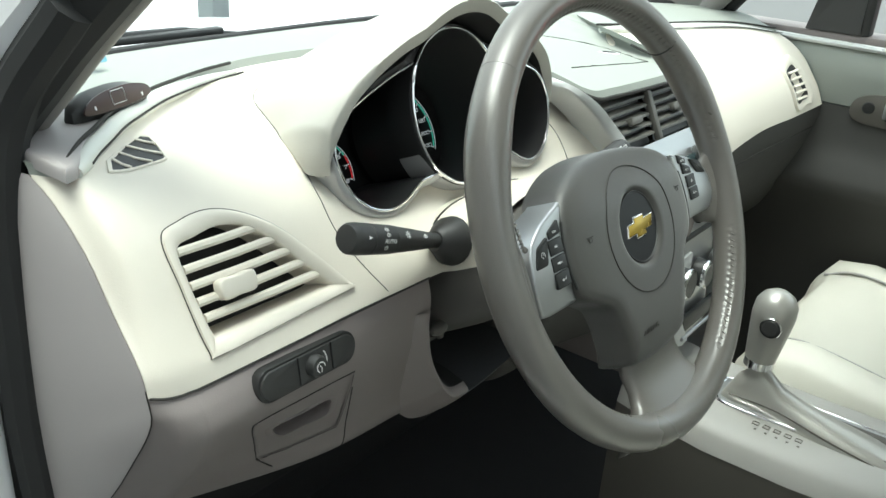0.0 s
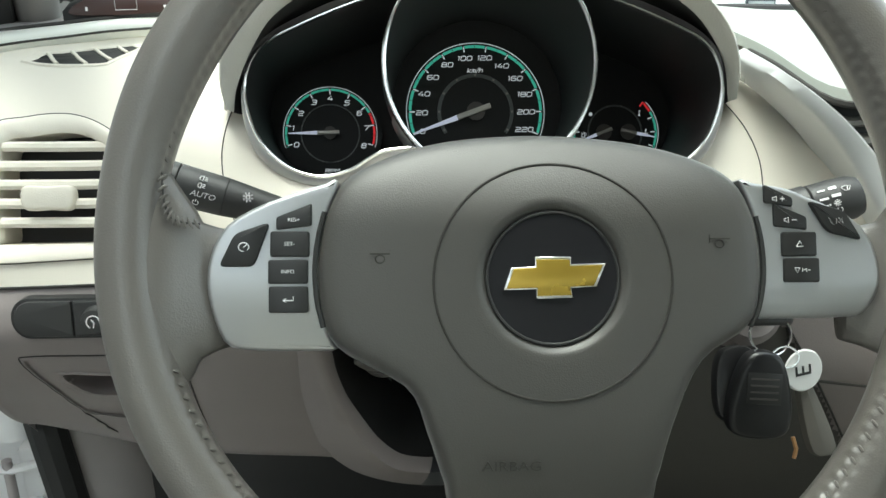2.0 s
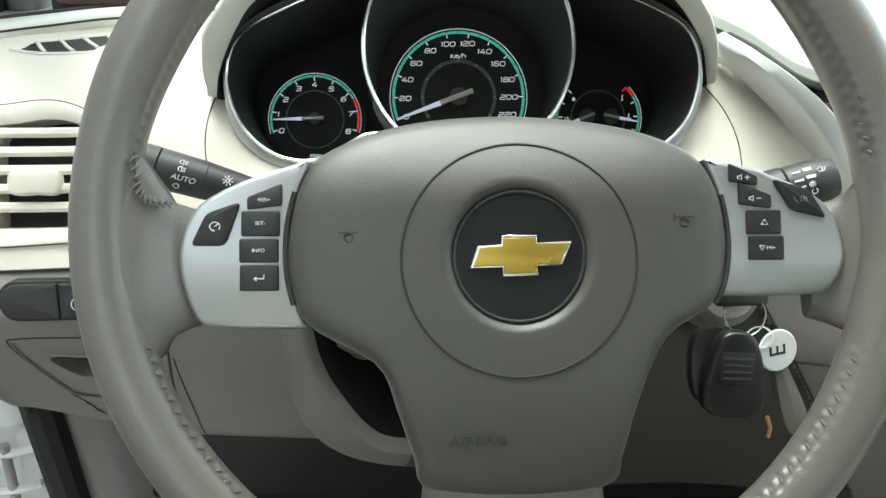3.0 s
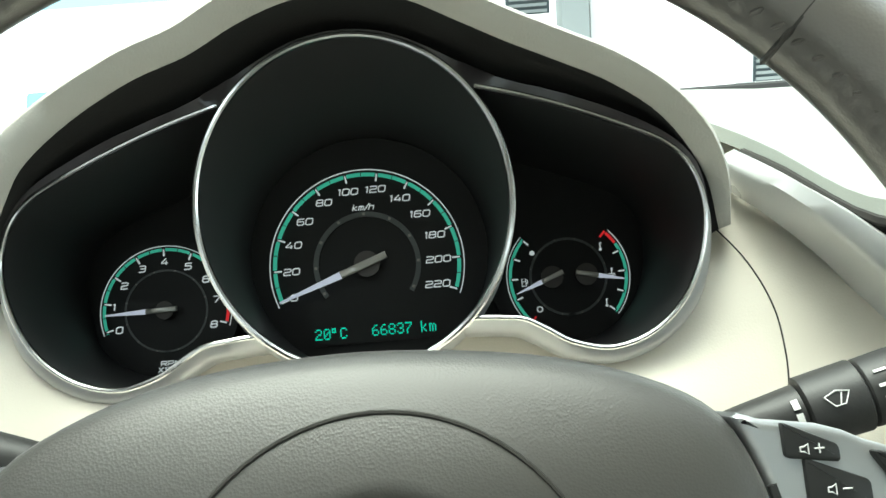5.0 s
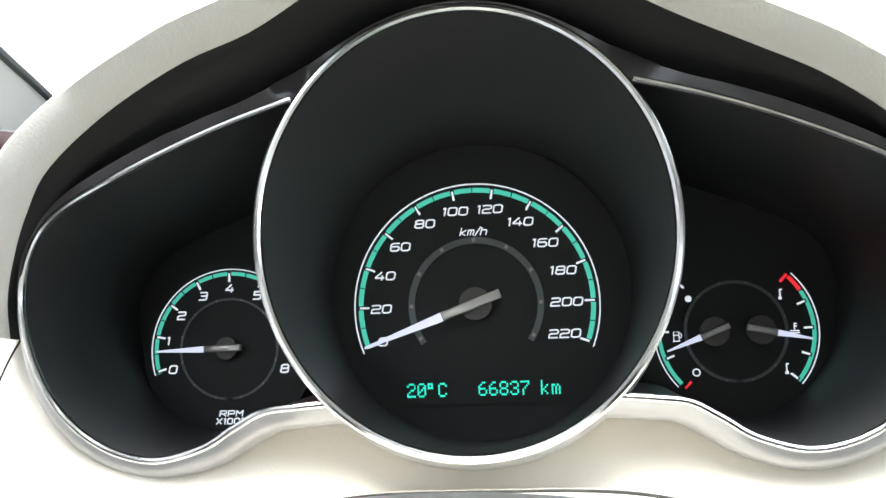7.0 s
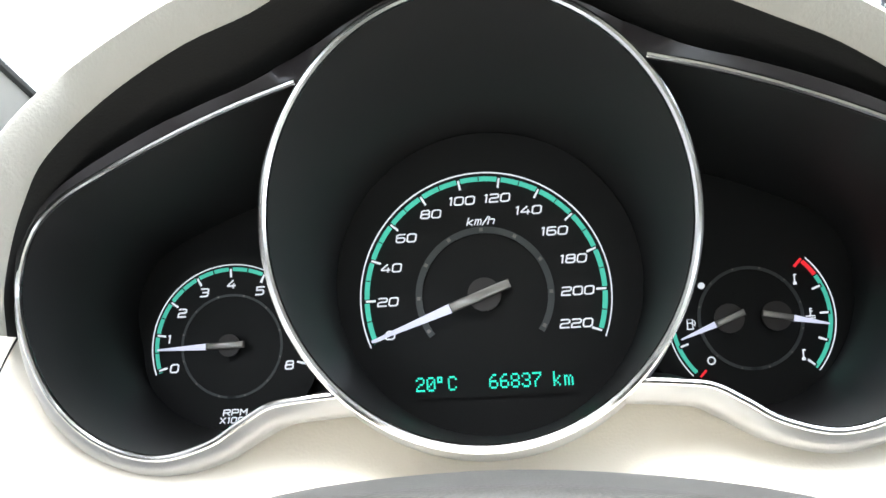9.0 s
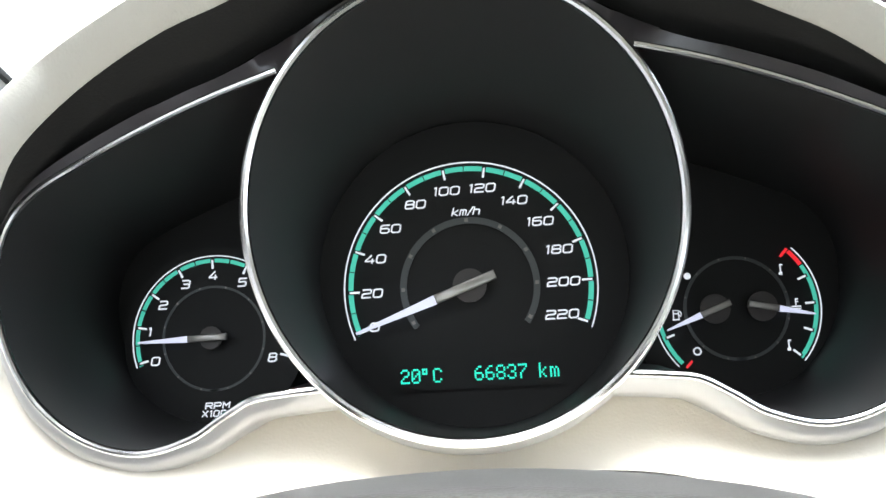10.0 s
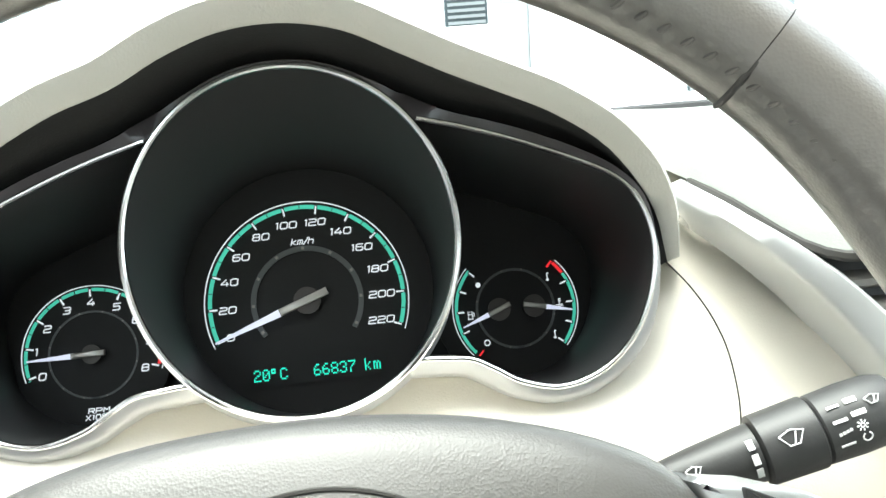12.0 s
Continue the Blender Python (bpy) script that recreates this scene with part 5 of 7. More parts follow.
def build_column():
    c = thing("steering_column", "taupe steering column shroud", "steering column")
    axis = Vector((0, math.cos(radians(25.7)), -math.sin(radians(25.7))))
    base = Vector((0.007, -0.200, 0.972))
    secs = []
    for d, w, h, dz in ((0.0, 0.052, 0.040, -0.014), (0.008, 0.063, 0.047, -0.014), (0.035, 0.070, 0.052, -0.016), (0.075, 0.076, 0.056, -0.020), (0.11, 0.080, 0.058, -0.022), (0.16, 0.082, 0.060, -0.02)):
        ring = []
        for j in range(32):
            a = 2 * math.pi * j / 32
            ca, sa = math.cos(a), math.sin(a)
            ring.append(base + axis * d + Vector((w * math.copysign(abs(ca) ** 0.55, ca), 0.0, dz + h * math.copysign(abs(sa) ** 0.6, sa))))
        secs.append(ring)
    part("column_shroud", loft("column_shroud", secs, SHROUD, close=True, caps=True, angle=60), c)
    shell, seam = [], []
    for d, w, h, dz in ((0.045, 0.070, 0.050, -0.008), (0.06, 0.074, 0.055, -0.009), (0.08, 0.079, 0.058, -0.0085), (0.105, 0.082, 0.058, -0.0065), (0.1155, 0.083, 0.058, -0.0055), (0.13, 0.083, 0.058, -0.0055)):
        ring = []
        for j in range(41):
            a = math.pi * j / 40
            ca, sa = math.cos(a), max(0.0, math.sin(a))
            ring.append(base + axis * d + Vector((w * math.copysign(abs(ca) ** 0.55, ca), 0.0, dz + h * sa ** 0.6)))
        shell.append(ring)
        if d == 0.1155:
            seam = [p + Vector((0, -0.0002, 0)) for p in ring[5:-5]]
    part("upper_shroud", loft("upper_shroud", shell, CREAM, angle=60), c, "cream upper column cover")
    part("shroud_gap", tube("shroud_gap", seam, [0.0008 + 0.012 * abs(p.x - 0.007) ** 1.3 for p in seam], GROOVE, 8), c, "dark gap behind the column cover")
    part("lower_cover", loft("lower_cover", [[(x * s + 0.007, y, z) for x, z in ((-0.085, 0.87), (-0.085, 0.79), (-0.05, 0.745), (0.0, 0.735), (0.05, 0.745), (0.10, 0.79), (0.11, 0.87))] for y, s in ((-0.05, 0.8), (0.0, 1.0), (0.08, 1.05))], DARK, angle=60), c, "dark lower column cover")
    # rolled edge of the panel round the column
    edge = crom([(-0.1035, 0, 0.902), (-0.105, 0, 0.888), (-0.103, 0, 0.874), (-0.101, 0, 0.862), (-0.0945, 0, 0.843), (-0.082, 0, 0.821), (-0.073, 0, 0.808), (-0.0600, 0, 0.7965), (-0.0445, 0, 0.7925), (-0.0289, 0, 0.7925), (0.0, 0, 0.795), (0.028, 0, 0.799), (0.055, 0, 0.806)], 60)
    root = crom([(-0.120, -0.124, 0.902), (-0.120, -0.1235, 0.888), (-0.119, -0.121, 0.874), (-0.119, -0.119, 0.860), (-0.118, -0.115, 0.840), (-0.114, -0.108, 0.815), (-0.106, -0.100, 0.792), (-0.086, -0.097, 0.772), (-0.058, -0.097, 0.762), (-0.028, -0.098, 0.760), (0.003, -0.102, 0.765), (0.032, -0.108, 0.781), (0.06, -0.112, 0.801)], 60)
    collar = []
    for p, q in zip(edge, root):
        if q.z > 0.795:
            q.y = at_height(lower, q.x, q.z) + 0.0008
        p.y = -0.1265
        into = (Vector((0.005, p.y, 0.895)) - p).normalized()
        row = [q, q.lerp(p, 0.35) + Vector((0, -0.0020, 0)), q.lerp(p, 0.7) + Vector((0, -0.0022, 0)), p + Vector((0, -0.0008, 0)), p + into * 0.003 + Vector((0, 0.0012, 0)), p + into * 0.0065 + Vector((0, 0.008, 0)), p + into * 0.011 + Vector((0, 0.03, 0)), p + into * 0.014 + Vector((0, 0.075, 0))]
        collar.append(row)
    k = 42
    part("column_collar", loft("column_collar", [q[:6] for q in collar[:k + 1]], TAUPE, angle=60, back=(0, 0.002, 0)), c, "taupe rolled edge round the column")
    # Black here paints the opening's deep shade onto the inner wall.
    part("collar_inside", loft("collar_inside", [q[5:] for q in collar[:k + 1]], BLACK, angle=60), c, "inner wall of the column opening, blackened for shade")
    tray = [q[:4] + [q[3] + Vector((0, 0.004, 0.0012)), q[3] + Vector((0, 0.035, 0.003)), q[3] + Vector((0, 0.085, 0.004))] for q in collar[k:]]
    part("column_tray", loft("column_tray", tray, TRAY, angle=50, back=(0, 0.002, -0.002)), c, "dark grey ledge under the column")
    part("tilt_bracket", tube("tilt_bracket", crom([(-0.078, -0.098, 0.858), (-0.070, -0.100, 0.852), (-0.058, -0.100, 0.853), (-0.046, -0.097, 0.860)], 14), [0.003] + [0.0045] * 12 + [0.003], SHROUD, 8, squash=0.6), c, "grey tilt bracket")
    part("column_brace", tube("column_brace", crom([(-0.030, -0.082, 0.868), (-0.026, -0.080, 0.856), (-0.022, -0.078, 0.840), (-0.021, -0.078, 0.824)], 14), 0.0045, SHROUD, 8, squash=0.6), c, "grey column brace")
    part("tilt_motor", tube("tilt_motor", [(-0.062, -0.070, 0.875), (-0.050, -0.070, 0.850), (-0.042, -0.068, 0.838)], [0.013, 0.014, 0.012], BLACK, 16), c, "black tilt housing")
    part("tilt_lever", tube("tilt_lever", crom([(-0.030, -0.060, 0.850), (-0.045, -0.090, 0.864), (-0.062, -0.108, 0.8655), (-0.0835, -0.115, 0.8685)], 14), [0.0045] * 7 + [0.0055, 0.0065, 0.007, 0.007, 0.0065, 0.005, 0.002], SHROUD, 10), c, "dark grey tilt lever")




def stalk(name, label, a, b, arm, tip):
    """arm and tip: (share of the length, radius) rows of the arm and of its turning end."""
    a, b = Vector(a), Vector(b)
    d = (b - a).normalized()
    up = Vector((0, 0.30, 0.95))
    side = d.cross(up).normalized()
    up = side.cross(d)
    m = Matrix(((d.x, up.x, side.x, a.x), (d.y, up.y, side.y, a.y), (d.z, up.z, side.z, a.z), (0, 0, 0, 1)))
    s = thing(name, label, "stalk", m)
    length = (b - a).length
    part("stalk_arm", tube("stalk_arm", [(-0.02, 0, 0)] + [(x * length, 0, 0) for x, r in arm], [arm[0][1]] + [r for x, r in arm], DARK, 24), s, "charcoal stalk arm")
    for t in tip:
        part("stalk_knob", tube("stalk_knob", [(x * length, 0, 0) for x, r in t], [r for x, r in t], DARK, 24), s, "charcoal turning end")
    boot = [(-0.012, 0.021), (-0.006, 0.020), (0.0, 0.015), (0.010, 0.0105), (0.012, 0.008)]
    part("stalk_boot", tube("stalk_boot", [(x, 0, 0) for x, r in boot], [r for x, r in boot], BLACK, 20), s, "black rubber boot")
    return s, length


def print_on(s, what, x, y, r, facing):
    """Puts flat print on the stalk's driver side at x along it, y up it."""
    z = facing * (math.sqrt(max(1e-8, r * r - y * y)) + 0.0002)
    tilt = math.degrees(math.asin(y / r))
    part(what.name, what, s, at=pose(x, y, z, -tilt, 0, 0) if facing > 0 else pose(x, y, z, 180 - tilt, 0, 180))


def build_key():
    k = thing("ignition_lock", "dark round ignition lock in a pale surround", "ignition lock", pose(0.150, -0.142, 0.916, 64, 0, 10))
    part("lock_surround", lathe("lock_surround", [(0.012, 0.006), (0.019, 0.005), (0.024, 0.0), (0.025, -0.02)], TAUPE), k, "taupe surround")
    part("lock_face", lathe("lock_face", [(0.0, 0.007), (0.0115, 0.007), (0.0135, 0.004)], DARK), k, "dark lock face")
    key = thing("car_key", "black car key with remote fob, ring and white tag", "key", pose(0.1505, -0.170, 0.914, 64, 0, 0) @ Matrix.Diagonal((0.84, 0.84, 0.84, 1)))
    part("key_head", plate("key_head", [(p.x, p.y) for p in crom([(-0.016, 0.004, 0), (0, 0.010, 0), (0.016, 0.004, 0), (0.015, -0.010, 0), (0, -0.014, 0), (-0.015, -0.010, 0)], 30, True)], 0.0, 0.009, BLACK, 0.003, 3), key, "black key head", pose(0.0, 0.012, 0, 90, 0, 0))
    part("key_ring", tube("key_ring", [(0.014 * math.cos(a), -0.004 + 0.013 * math.sin(a), 0.004 + 0.002 * math.sin(2 * a)) for a in (6.283 * i / 28 for i in range(28))], 0.0009, CHROME, 6, True), key, "steel split ring")
    part("key_ring", tube("key_ring", [(0.008 + 0.009 * math.cos(a), -0.018 + 0.007 * math.sin(a), 0.007) for a in (6.283 * i / 22 for i in range(22))], 0.0008, CHROME, 6, True), key, "steel split ring")
    fobline = [(0, 0.024, 0), (0.010, 0.021, 0), (0.0165, 0.008, 0), (0.020, -0.012, 0), (0.016, -0.024, 0), (0.0, -0.027, 0), (-0.016, -0.024, 0), (-0.020, -0.012, 0), (-0.0165, 0.008, 0), (-0.010, 0.021, 0)]
    f = part("remote_fob", plate("remote_fob", [(p.x, p.y) for p in crom(fobline, 48, True)][::-1], -0.006, 0.006, FOB, 0.0035, 3), key, "glossy black remote fob", pose(-0.0105, -0.0400, 0.008, 8, 0, -4) @ Matrix.Diagonal((1.04, 1.14, 1, 1)))
    part("fob_text", box("fob_text", (-0.011, -0.006, 0.006), (0.011, 0.012, 0.0066), BUTTON, 0.0003), f, "raised panel on the fob")
    for i in range(4):
        part("fob_print", box("fob_print", (-0.009, -0.0035 + i * 0.0038, 0.0066), (0.009, -0.0024 + i * 0.0038, 0.0068), HUBGREY, 0), f)
    t = part("key_tag", lathe("key_tag", [(0, 0.001), (0.0135, 0.001), (0.0145, 0.0), (0.0135, -0.001), (0, -0.001)], TAG), key, "white round tag", pose(0.0215, -0.027, 0.003, 12, 10, 0))
    part("tag_text", words("tag_text", "E", 0.017, BLACK, 0.0002), t, at=pose(0, 0, 0.0012, 0, 0, 100))
    part("second_key", plate("second_key", [(p.x, p.y) for p in crom([(0, 0.03, 0), (0.007, 0.0, 0), (0.009, -0.03, 0), (0.0, -0.034, 0), (-0.008, -0.028, 0), (-0.007, 0.0, 0)], 24, True)][::-1], -0.004, 0.004, GRIP, 0.002), key, "dark leather strap", pose(0.030, -0.052, -0.008, 0, 0, 14))
    part("second_fob", plate("second_fob", [(p.x, p.y) for p in crom(fobline, 40, True)][::-1], -0.005, 0.005, FOB, 0.003, 2), key, "second black fob behind", pose(-0.018, -0.034, -0.006, 0, 0, 10))
    part("brass_charm", tube("brass_charm", [(0.011, -0.070, 0.006), (0.013, -0.078, 0.006), (0.011, -0.084, 0.006)], 0.0015, BRASS, 6), key, "small brass charm")


FOB = mat("glossy_black_fob", (0.010, 0.010, 0.011), 0.32)
TAG = mat("white_tag", (0.75, 0.75, 0.74), 0.4)
BRASS = mat("brass", (0.45, 0.25, 0.12), 0.4, 0.8)


# ---- centre of the dash ----
def stack_y(z):
    pts = [(0.60, -0.175), (0.70, -0.172), (0.80, -0.170), (0.90, -0.162), (0.96, -0.125), (1.02, -0.095), (1.06, -0.08)]
    for (z0, y0), (z1, y1) in zip(pts, pts[1:]):
        if z <= z1:
            return y0 + (y1 - y0) * (z - z0) / (z1 - z0)
    return pts[-1][1]


def stack_pose(x, z):
    s = (stack_y(z + 0.01) - stack_y(z - 0.01)) / 0.02
    return pose(x, stack_y(z), z, 90 - math.degrees(math.atan(s)), 0, 0)


def build_stack():
    c = thing("centre_stack", "silver centre stack with radio and climate controls", "centre console")
    cuts = [0.964, 0.955, 0.94, 0.925, 0.91, 0.895, 0.87, 0.83, 0.79, 0.75, 0.71, 0.68]
    border = [(0.66, 0.392), (0.71, 0.358), (0.75, 0.330), (0.79, 0.302), (0.83, 0.281), (0.87, 0.262), (0.91, 0.248), (0.94, 0.240), (0.97, 0.231)]
    rows = []
    for z in cuts:
        t = (1.026 - z) / 0.316
        x0 = next(xa + (xb - xa) * (z - za) / (zb - za) for (za, xa), (zb, xb) in zip(border, border[1:]) if z <= zb)
        x1 = 0.437 + 0.02 * min(1, t * 3) + 0.02 * t
        rows.append([(x0 - 0.002, stack_y(z) + 0.05, z), (x0, stack_y(z) + 0.012, z)] + [(x0 + (x1 - x0) * k, stack_y(z) + (0.004 if k in (0.03, 0.97) else 0) + 0.004, z) for k in (0.03, 0.1, 0.3, 0.5, 0.7, 0.9, 0.97)] + [(x1, stack_y(z) + 0.012, z), (x1 + 0.002, stack_y(z) + 0.05, z)])
    part("stack_face", loft("stack_face", rows, SILVER, angle=50), c, "silver painted face")
    part("stack_cheek", box("stack_cheek", (0.30, -0.150, 0.66), (0.474, 0.0, 0.90), TAUPE, 0.006), c, "taupe stack side")
    part("screen", box("screen", (-0.045, -0.016, 0.0), (0.040, 0.016, 0.004), DISP, 0.001), c, "dark display screen", stack_pose(0.358, 0.926))
    for i in range(6):
        part("radio_button", box("radio_button", (-0.006, -0.004, 0), (0.006, 0.004, 0.006), DARK, 0.001), c, "charcoal radio button", stack_pose(0.300 + 0.0235 * i, 0.898))
    for i in range(4):
        part("radio_button", box("radio_button", (-0.008, -0.006, 0), (0.008, 0.006, 0.006), DARK, 0.001), c, "charcoal radio button", stack_pose(0.382 + 0.019 * i, 0.866))
    part("disc_slot", box("disc_slot", (-0.07, -0.002, 0), (0.07, 0.002, 0.0062), BLACK, 0.0005), c, "narrow disc slot", stack_pose(0.365, 0.848))
    part("left_switch", box("left_switch", (-0.021, -0.009, 0), (0.021, 0.009, 0.0062), DARK, 0.001), c, "charcoal switch", stack_pose(0.292, 0.870))
    part("small_button", lathe("small_button", [(0, 0.0062), (0.003, 0.0062), (0.0035, 0)], BLACK, 16), c, "", stack_pose(0.286, 0.846))
    for x, z, r, name in ((0.404, 0.935, 0.013, "volume_knob"), (0.306, 0.908, 0.0130, "tuning_knob"), (0.334, 0.796, 0.019, "climate_knob"), (0.452, 0.786, 0.020, "climate_knob"), (0.393, 0.790, 0.018, "climate_knob")):
        k = part(name, lathe(name, [(r * 1.0, 0.0), (r * 0.96, 0.016), (r * 0.84, 0.0195), (0, 0.0195)], DARK, 28), c, "charcoal turning knob", stack_pose(x, z))
        part("knob_ring", lathe("knob_ring", [(r * 0.97, 0.0135), (r * 1.06, 0.015), (r * 1.02, 0.018), (r * 0.86, 0.0198)], CHROME, 28), k, "chrome knob ring")
    part("climate_panel", box("climate_panel", (-0.028, -0.018, 0.0), (0.030, 0.024, 0.005), BEZEL, 0.002), c, "raised silver panel", stack_pose(0.336, 0.802))
    part("storage_slot", box("storage_slot", (-0.058, -0.012, 0), (0.055, 0.012, 0.008), BLACK, 0.003), c, "black storage slot", stack_pose(0.420, 0.722))
    part("storage_lip", tube("storage_lip", [(0.365, -0.180, 0.704), (0.472, -0.180, 0.704)], 0.003, SILVER, 8), c, "silver slot lip")
    for i, (x0, x1) in enumerate(((0.224, 0.318), (0.330, 0.433))):
        v = thing("centre_vent", "black centre air vent with horizontal slats", "air vent", group="centre vents")
        xl = lambda z: sweep_x(z) + 0.003 if i == 0 else x0
        part("vent_box", loft("vent_box", [[(xl(z), -0.03, z), (xl(z), stack_y(z) + 0.012, z), (x1, stack_y(z) + 0.012, z), (x1, -0.03, z)] for z in (0.962, 0.975, 0.99, 1.005, 1.022)], BLACK, close=True, caps=True), v, "black vent duct")
        for k in range(5):
            z = 0.974 + 0.0098 * k
            y = stack_y(z) + 0.003
            xa = sweep_x(z) + 0.011 if i == 0 else x0
            secs = [[(x, y - 0.001, z + 0.0022), (x, y - 0.002, z), (x, y + 0.001, z - 0.0022), (x, y + 0.018, z), (x, y + 0.018, z + 0.003)] for x in (xa, (xa + x1) / 2, x1)]
            part("slat", loft("slat", secs, SLATG, close=True, caps=True), v, "grey slat")
        part("thumb_tab", box("thumb_tab", (-0.013, -0.0045, -0.002), (0.013, 0.0045, 0.006), SLATG, 0.002), v, "grey thumb tab", stack_pose((x0 + x1) / 2 + 0.004, 0.994))
    part("vent_border", loft("vent_border", [[(0.433 + 0.2 * (1.022 - z), stack_y(z) + 0.001, z), (0.444 + 0.2 * (1.022 - z), stack_y(z) + 0.003, z), (0.447 + 0.2 * (1.022 - z), stack_y(z) + 0.04, z), (0.433 + 0.2 * (1.022 - z), stack_y(z) + 0.04, z)] for z in (0.955, 0.97, 0.985, 1.0, 1.022)], SILVER, close=True, caps=True), c, "silver border of the vents")
    part("vent_divider", box("vent_divider", (-0.005, -0.03, -0.004), (0.005, 0.03, 0.004), SLATG, 0.002), c, "grey divider between the vents", stack_pose(0.324, 0.993))
    # curved silver trim between the fascia and the stack
    mid = crom([(0.166, -0.038, 1.047), (0.176, -0.072, 1.037), (0.197, -0.090, 1.017), (0.222, -0.104, 0.988), (0.240, -0.126, 0.953), (0.247, -0.156, 0.910), (0.266, -0.168, 0.860), (0.295, -0.172, 0.800), (0.343, -0.174, 0.730), (0.375, -0.175, 0.690)], 50)
    secs = []
    for i, p in enumerate(mid):
        w = 0.0045 + 0.0040 * min(1, max(0, (i - 6) / 12))
        p = p + Vector((0.75, -0.15, 0.62)) * 0.0055 * min(1, i / 12)
        a, b = Vector((-0.75, 0.15, -0.62)) * w, Vector((0, -1, 0.25)) * 0.004
        secs.append([p + a, p + a * 0.7 + b, p - a * 0.6 + b * 1.2, p - a, p - a + Vector((0, 0.03, -0.01)), p + a + Vector((0, 0.03, -0.01))])
    part("silver_sweep", loft("silver_sweep", secs, BEZEL, close=True, caps=True, angle=50), c, "curved silver trim")


DISP = mat("dark_blue_screen", (0.03, 0.05, 0.055), 0.15)
SLATG = mat("grey_slat_plastic", (0.11, 0.105, 0.095), 0.5)

PASS = [
    (0.450, [(0.000, 1.020), (-0.045, 1.003), (-0.080, 0.985), (-0.105, 0.950), (-0.120, 0.910), (-0.128, 0.870), (-0.128, 0.840)]),
    (0.540, [(0.068, 1.043), (0.010, 1.035), (-0.040, 1.015), (-0.078, 0.980), (-0.102, 0.945), (-0.118, 0.912), (-0.124, 0.888)]),
    (0.700, [(0.024, 1.040), (-0.020, 1.030), (-0.060, 1.008), (-0.090, 0.975), (-0.108, 0.945), (-0.118, 0.920), (-0.122, 0.905)]),
    (0.850, [(-0.002, 1.032), (-0.040, 1.020), (-0.075, 1.000), (-0.100, 0.970), (-0.115, 0.945), (-0.124, 0.920), (-0.128, 0.905)]),
    (0.980, [(-0.034, 1.016), (-0.060, 1.004), (-0.085, 0.985), (-0.105, 0.960), (-0.120, 0.940), (-0.130, 0.920), (-0.135, 0.908)]),
]
passenger = surface(PASS, 70, 30)


def build_passenger_side():
    d = thing("passenger_fascia", "cream passenger side fascia over a charcoal glovebox", "dashboard panel")
    part("fascia_skin", loft("fascia_skin", passenger, CREAM, angle=50, back=(0, 0.003, 0)), d, "cream fascia")
    secs = []
    for x, top in ((0.462, 0.86), (0.50, 0.895), (0.56, 0.902), (0.70, 0.906), (0.85, 0.906), (0.985, 0.909)):
        y = at_height(passenger, x, top)
        secs.append([(x, y + 0.004, top), (x, y + 0.001, top - 0.012), (x, y + 0.012, 0.84), (x, y + 0.03, 0.78), (x, y + 0.07, 0.70), (x, y + 0.16, 0.60), (x, y + 0.3, 0.5)])
    part("glovebox", loft("glovebox", secs, GLOVE, angle=60), d, "dark glovebox front")
    groove("glovebox_gap", [(x, at_height(passenger, x, 0.905) - 0.0005, 0.868 + 0.01 * (x - 0.5)) for x in (0.52, 0.6, 0.7, 0.8, 0.9, 0.96)], d, 0.0012)
    v = thing("air_vent", "small cream side air vent with angled slats", "air vent")
    o = [(0.838, 0.982), (0.872, 0.992), (0.915, 0.992), (0.936, 0.962), (0.944, 0.921), (0.90, 0.916), (0.862, 0.913), (0.846, 0.943)]
    i0 = [(0.850, 0.970), (0.874, 0.979), (0.898, 0.979), (0.910, 0.957), (0.918, 0.931), (0.892, 0.926), (0.868, 0.924), (0.858, 0.943)]
    out, inn = on_face(passenger, o, 40, 0), on_face(passenger, i0, 40, 0)
    up = Vector((0, -1, 0.3)).normalized()
    part("vent_frame", loft("vent_frame", [r + [r[0]] for r in (out, [a.lerp(b, 0.2) + up * 0.004 for a, b in zip(out, inn)], [a.lerp(b, 0.8) + up * 0.0035 for a, b in zip(out, inn)], [p + up * 0.0015 for p in inn])], CREAM, angle=50), v, "cream vent frame")
    mp = [p + up * 0.0012 for p in inn]
    c = sum(mp, Vector()) / len(mp)
    part("vent_duct", mesh_of("vent_duct", mp + [c], [(i, (i + 1) % len(mp), len(mp)) for i in range(len(mp))], BLACK), v, "black opening")
    for k in range(5):
        z = 0.932 + 0.0100 * k
        part("slat", tube("slat", [(x, at_height(passenger, x, z) - 0.003, z) for x in (0.858, 0.882, 0.908)], 0.0030, CREAM, 8, squash=0.6), v)


GLOVE = mat("charcoal_grained_plastic", (0.056, 0.054, 0.050), 0.6, grain=0.3, scale=800)


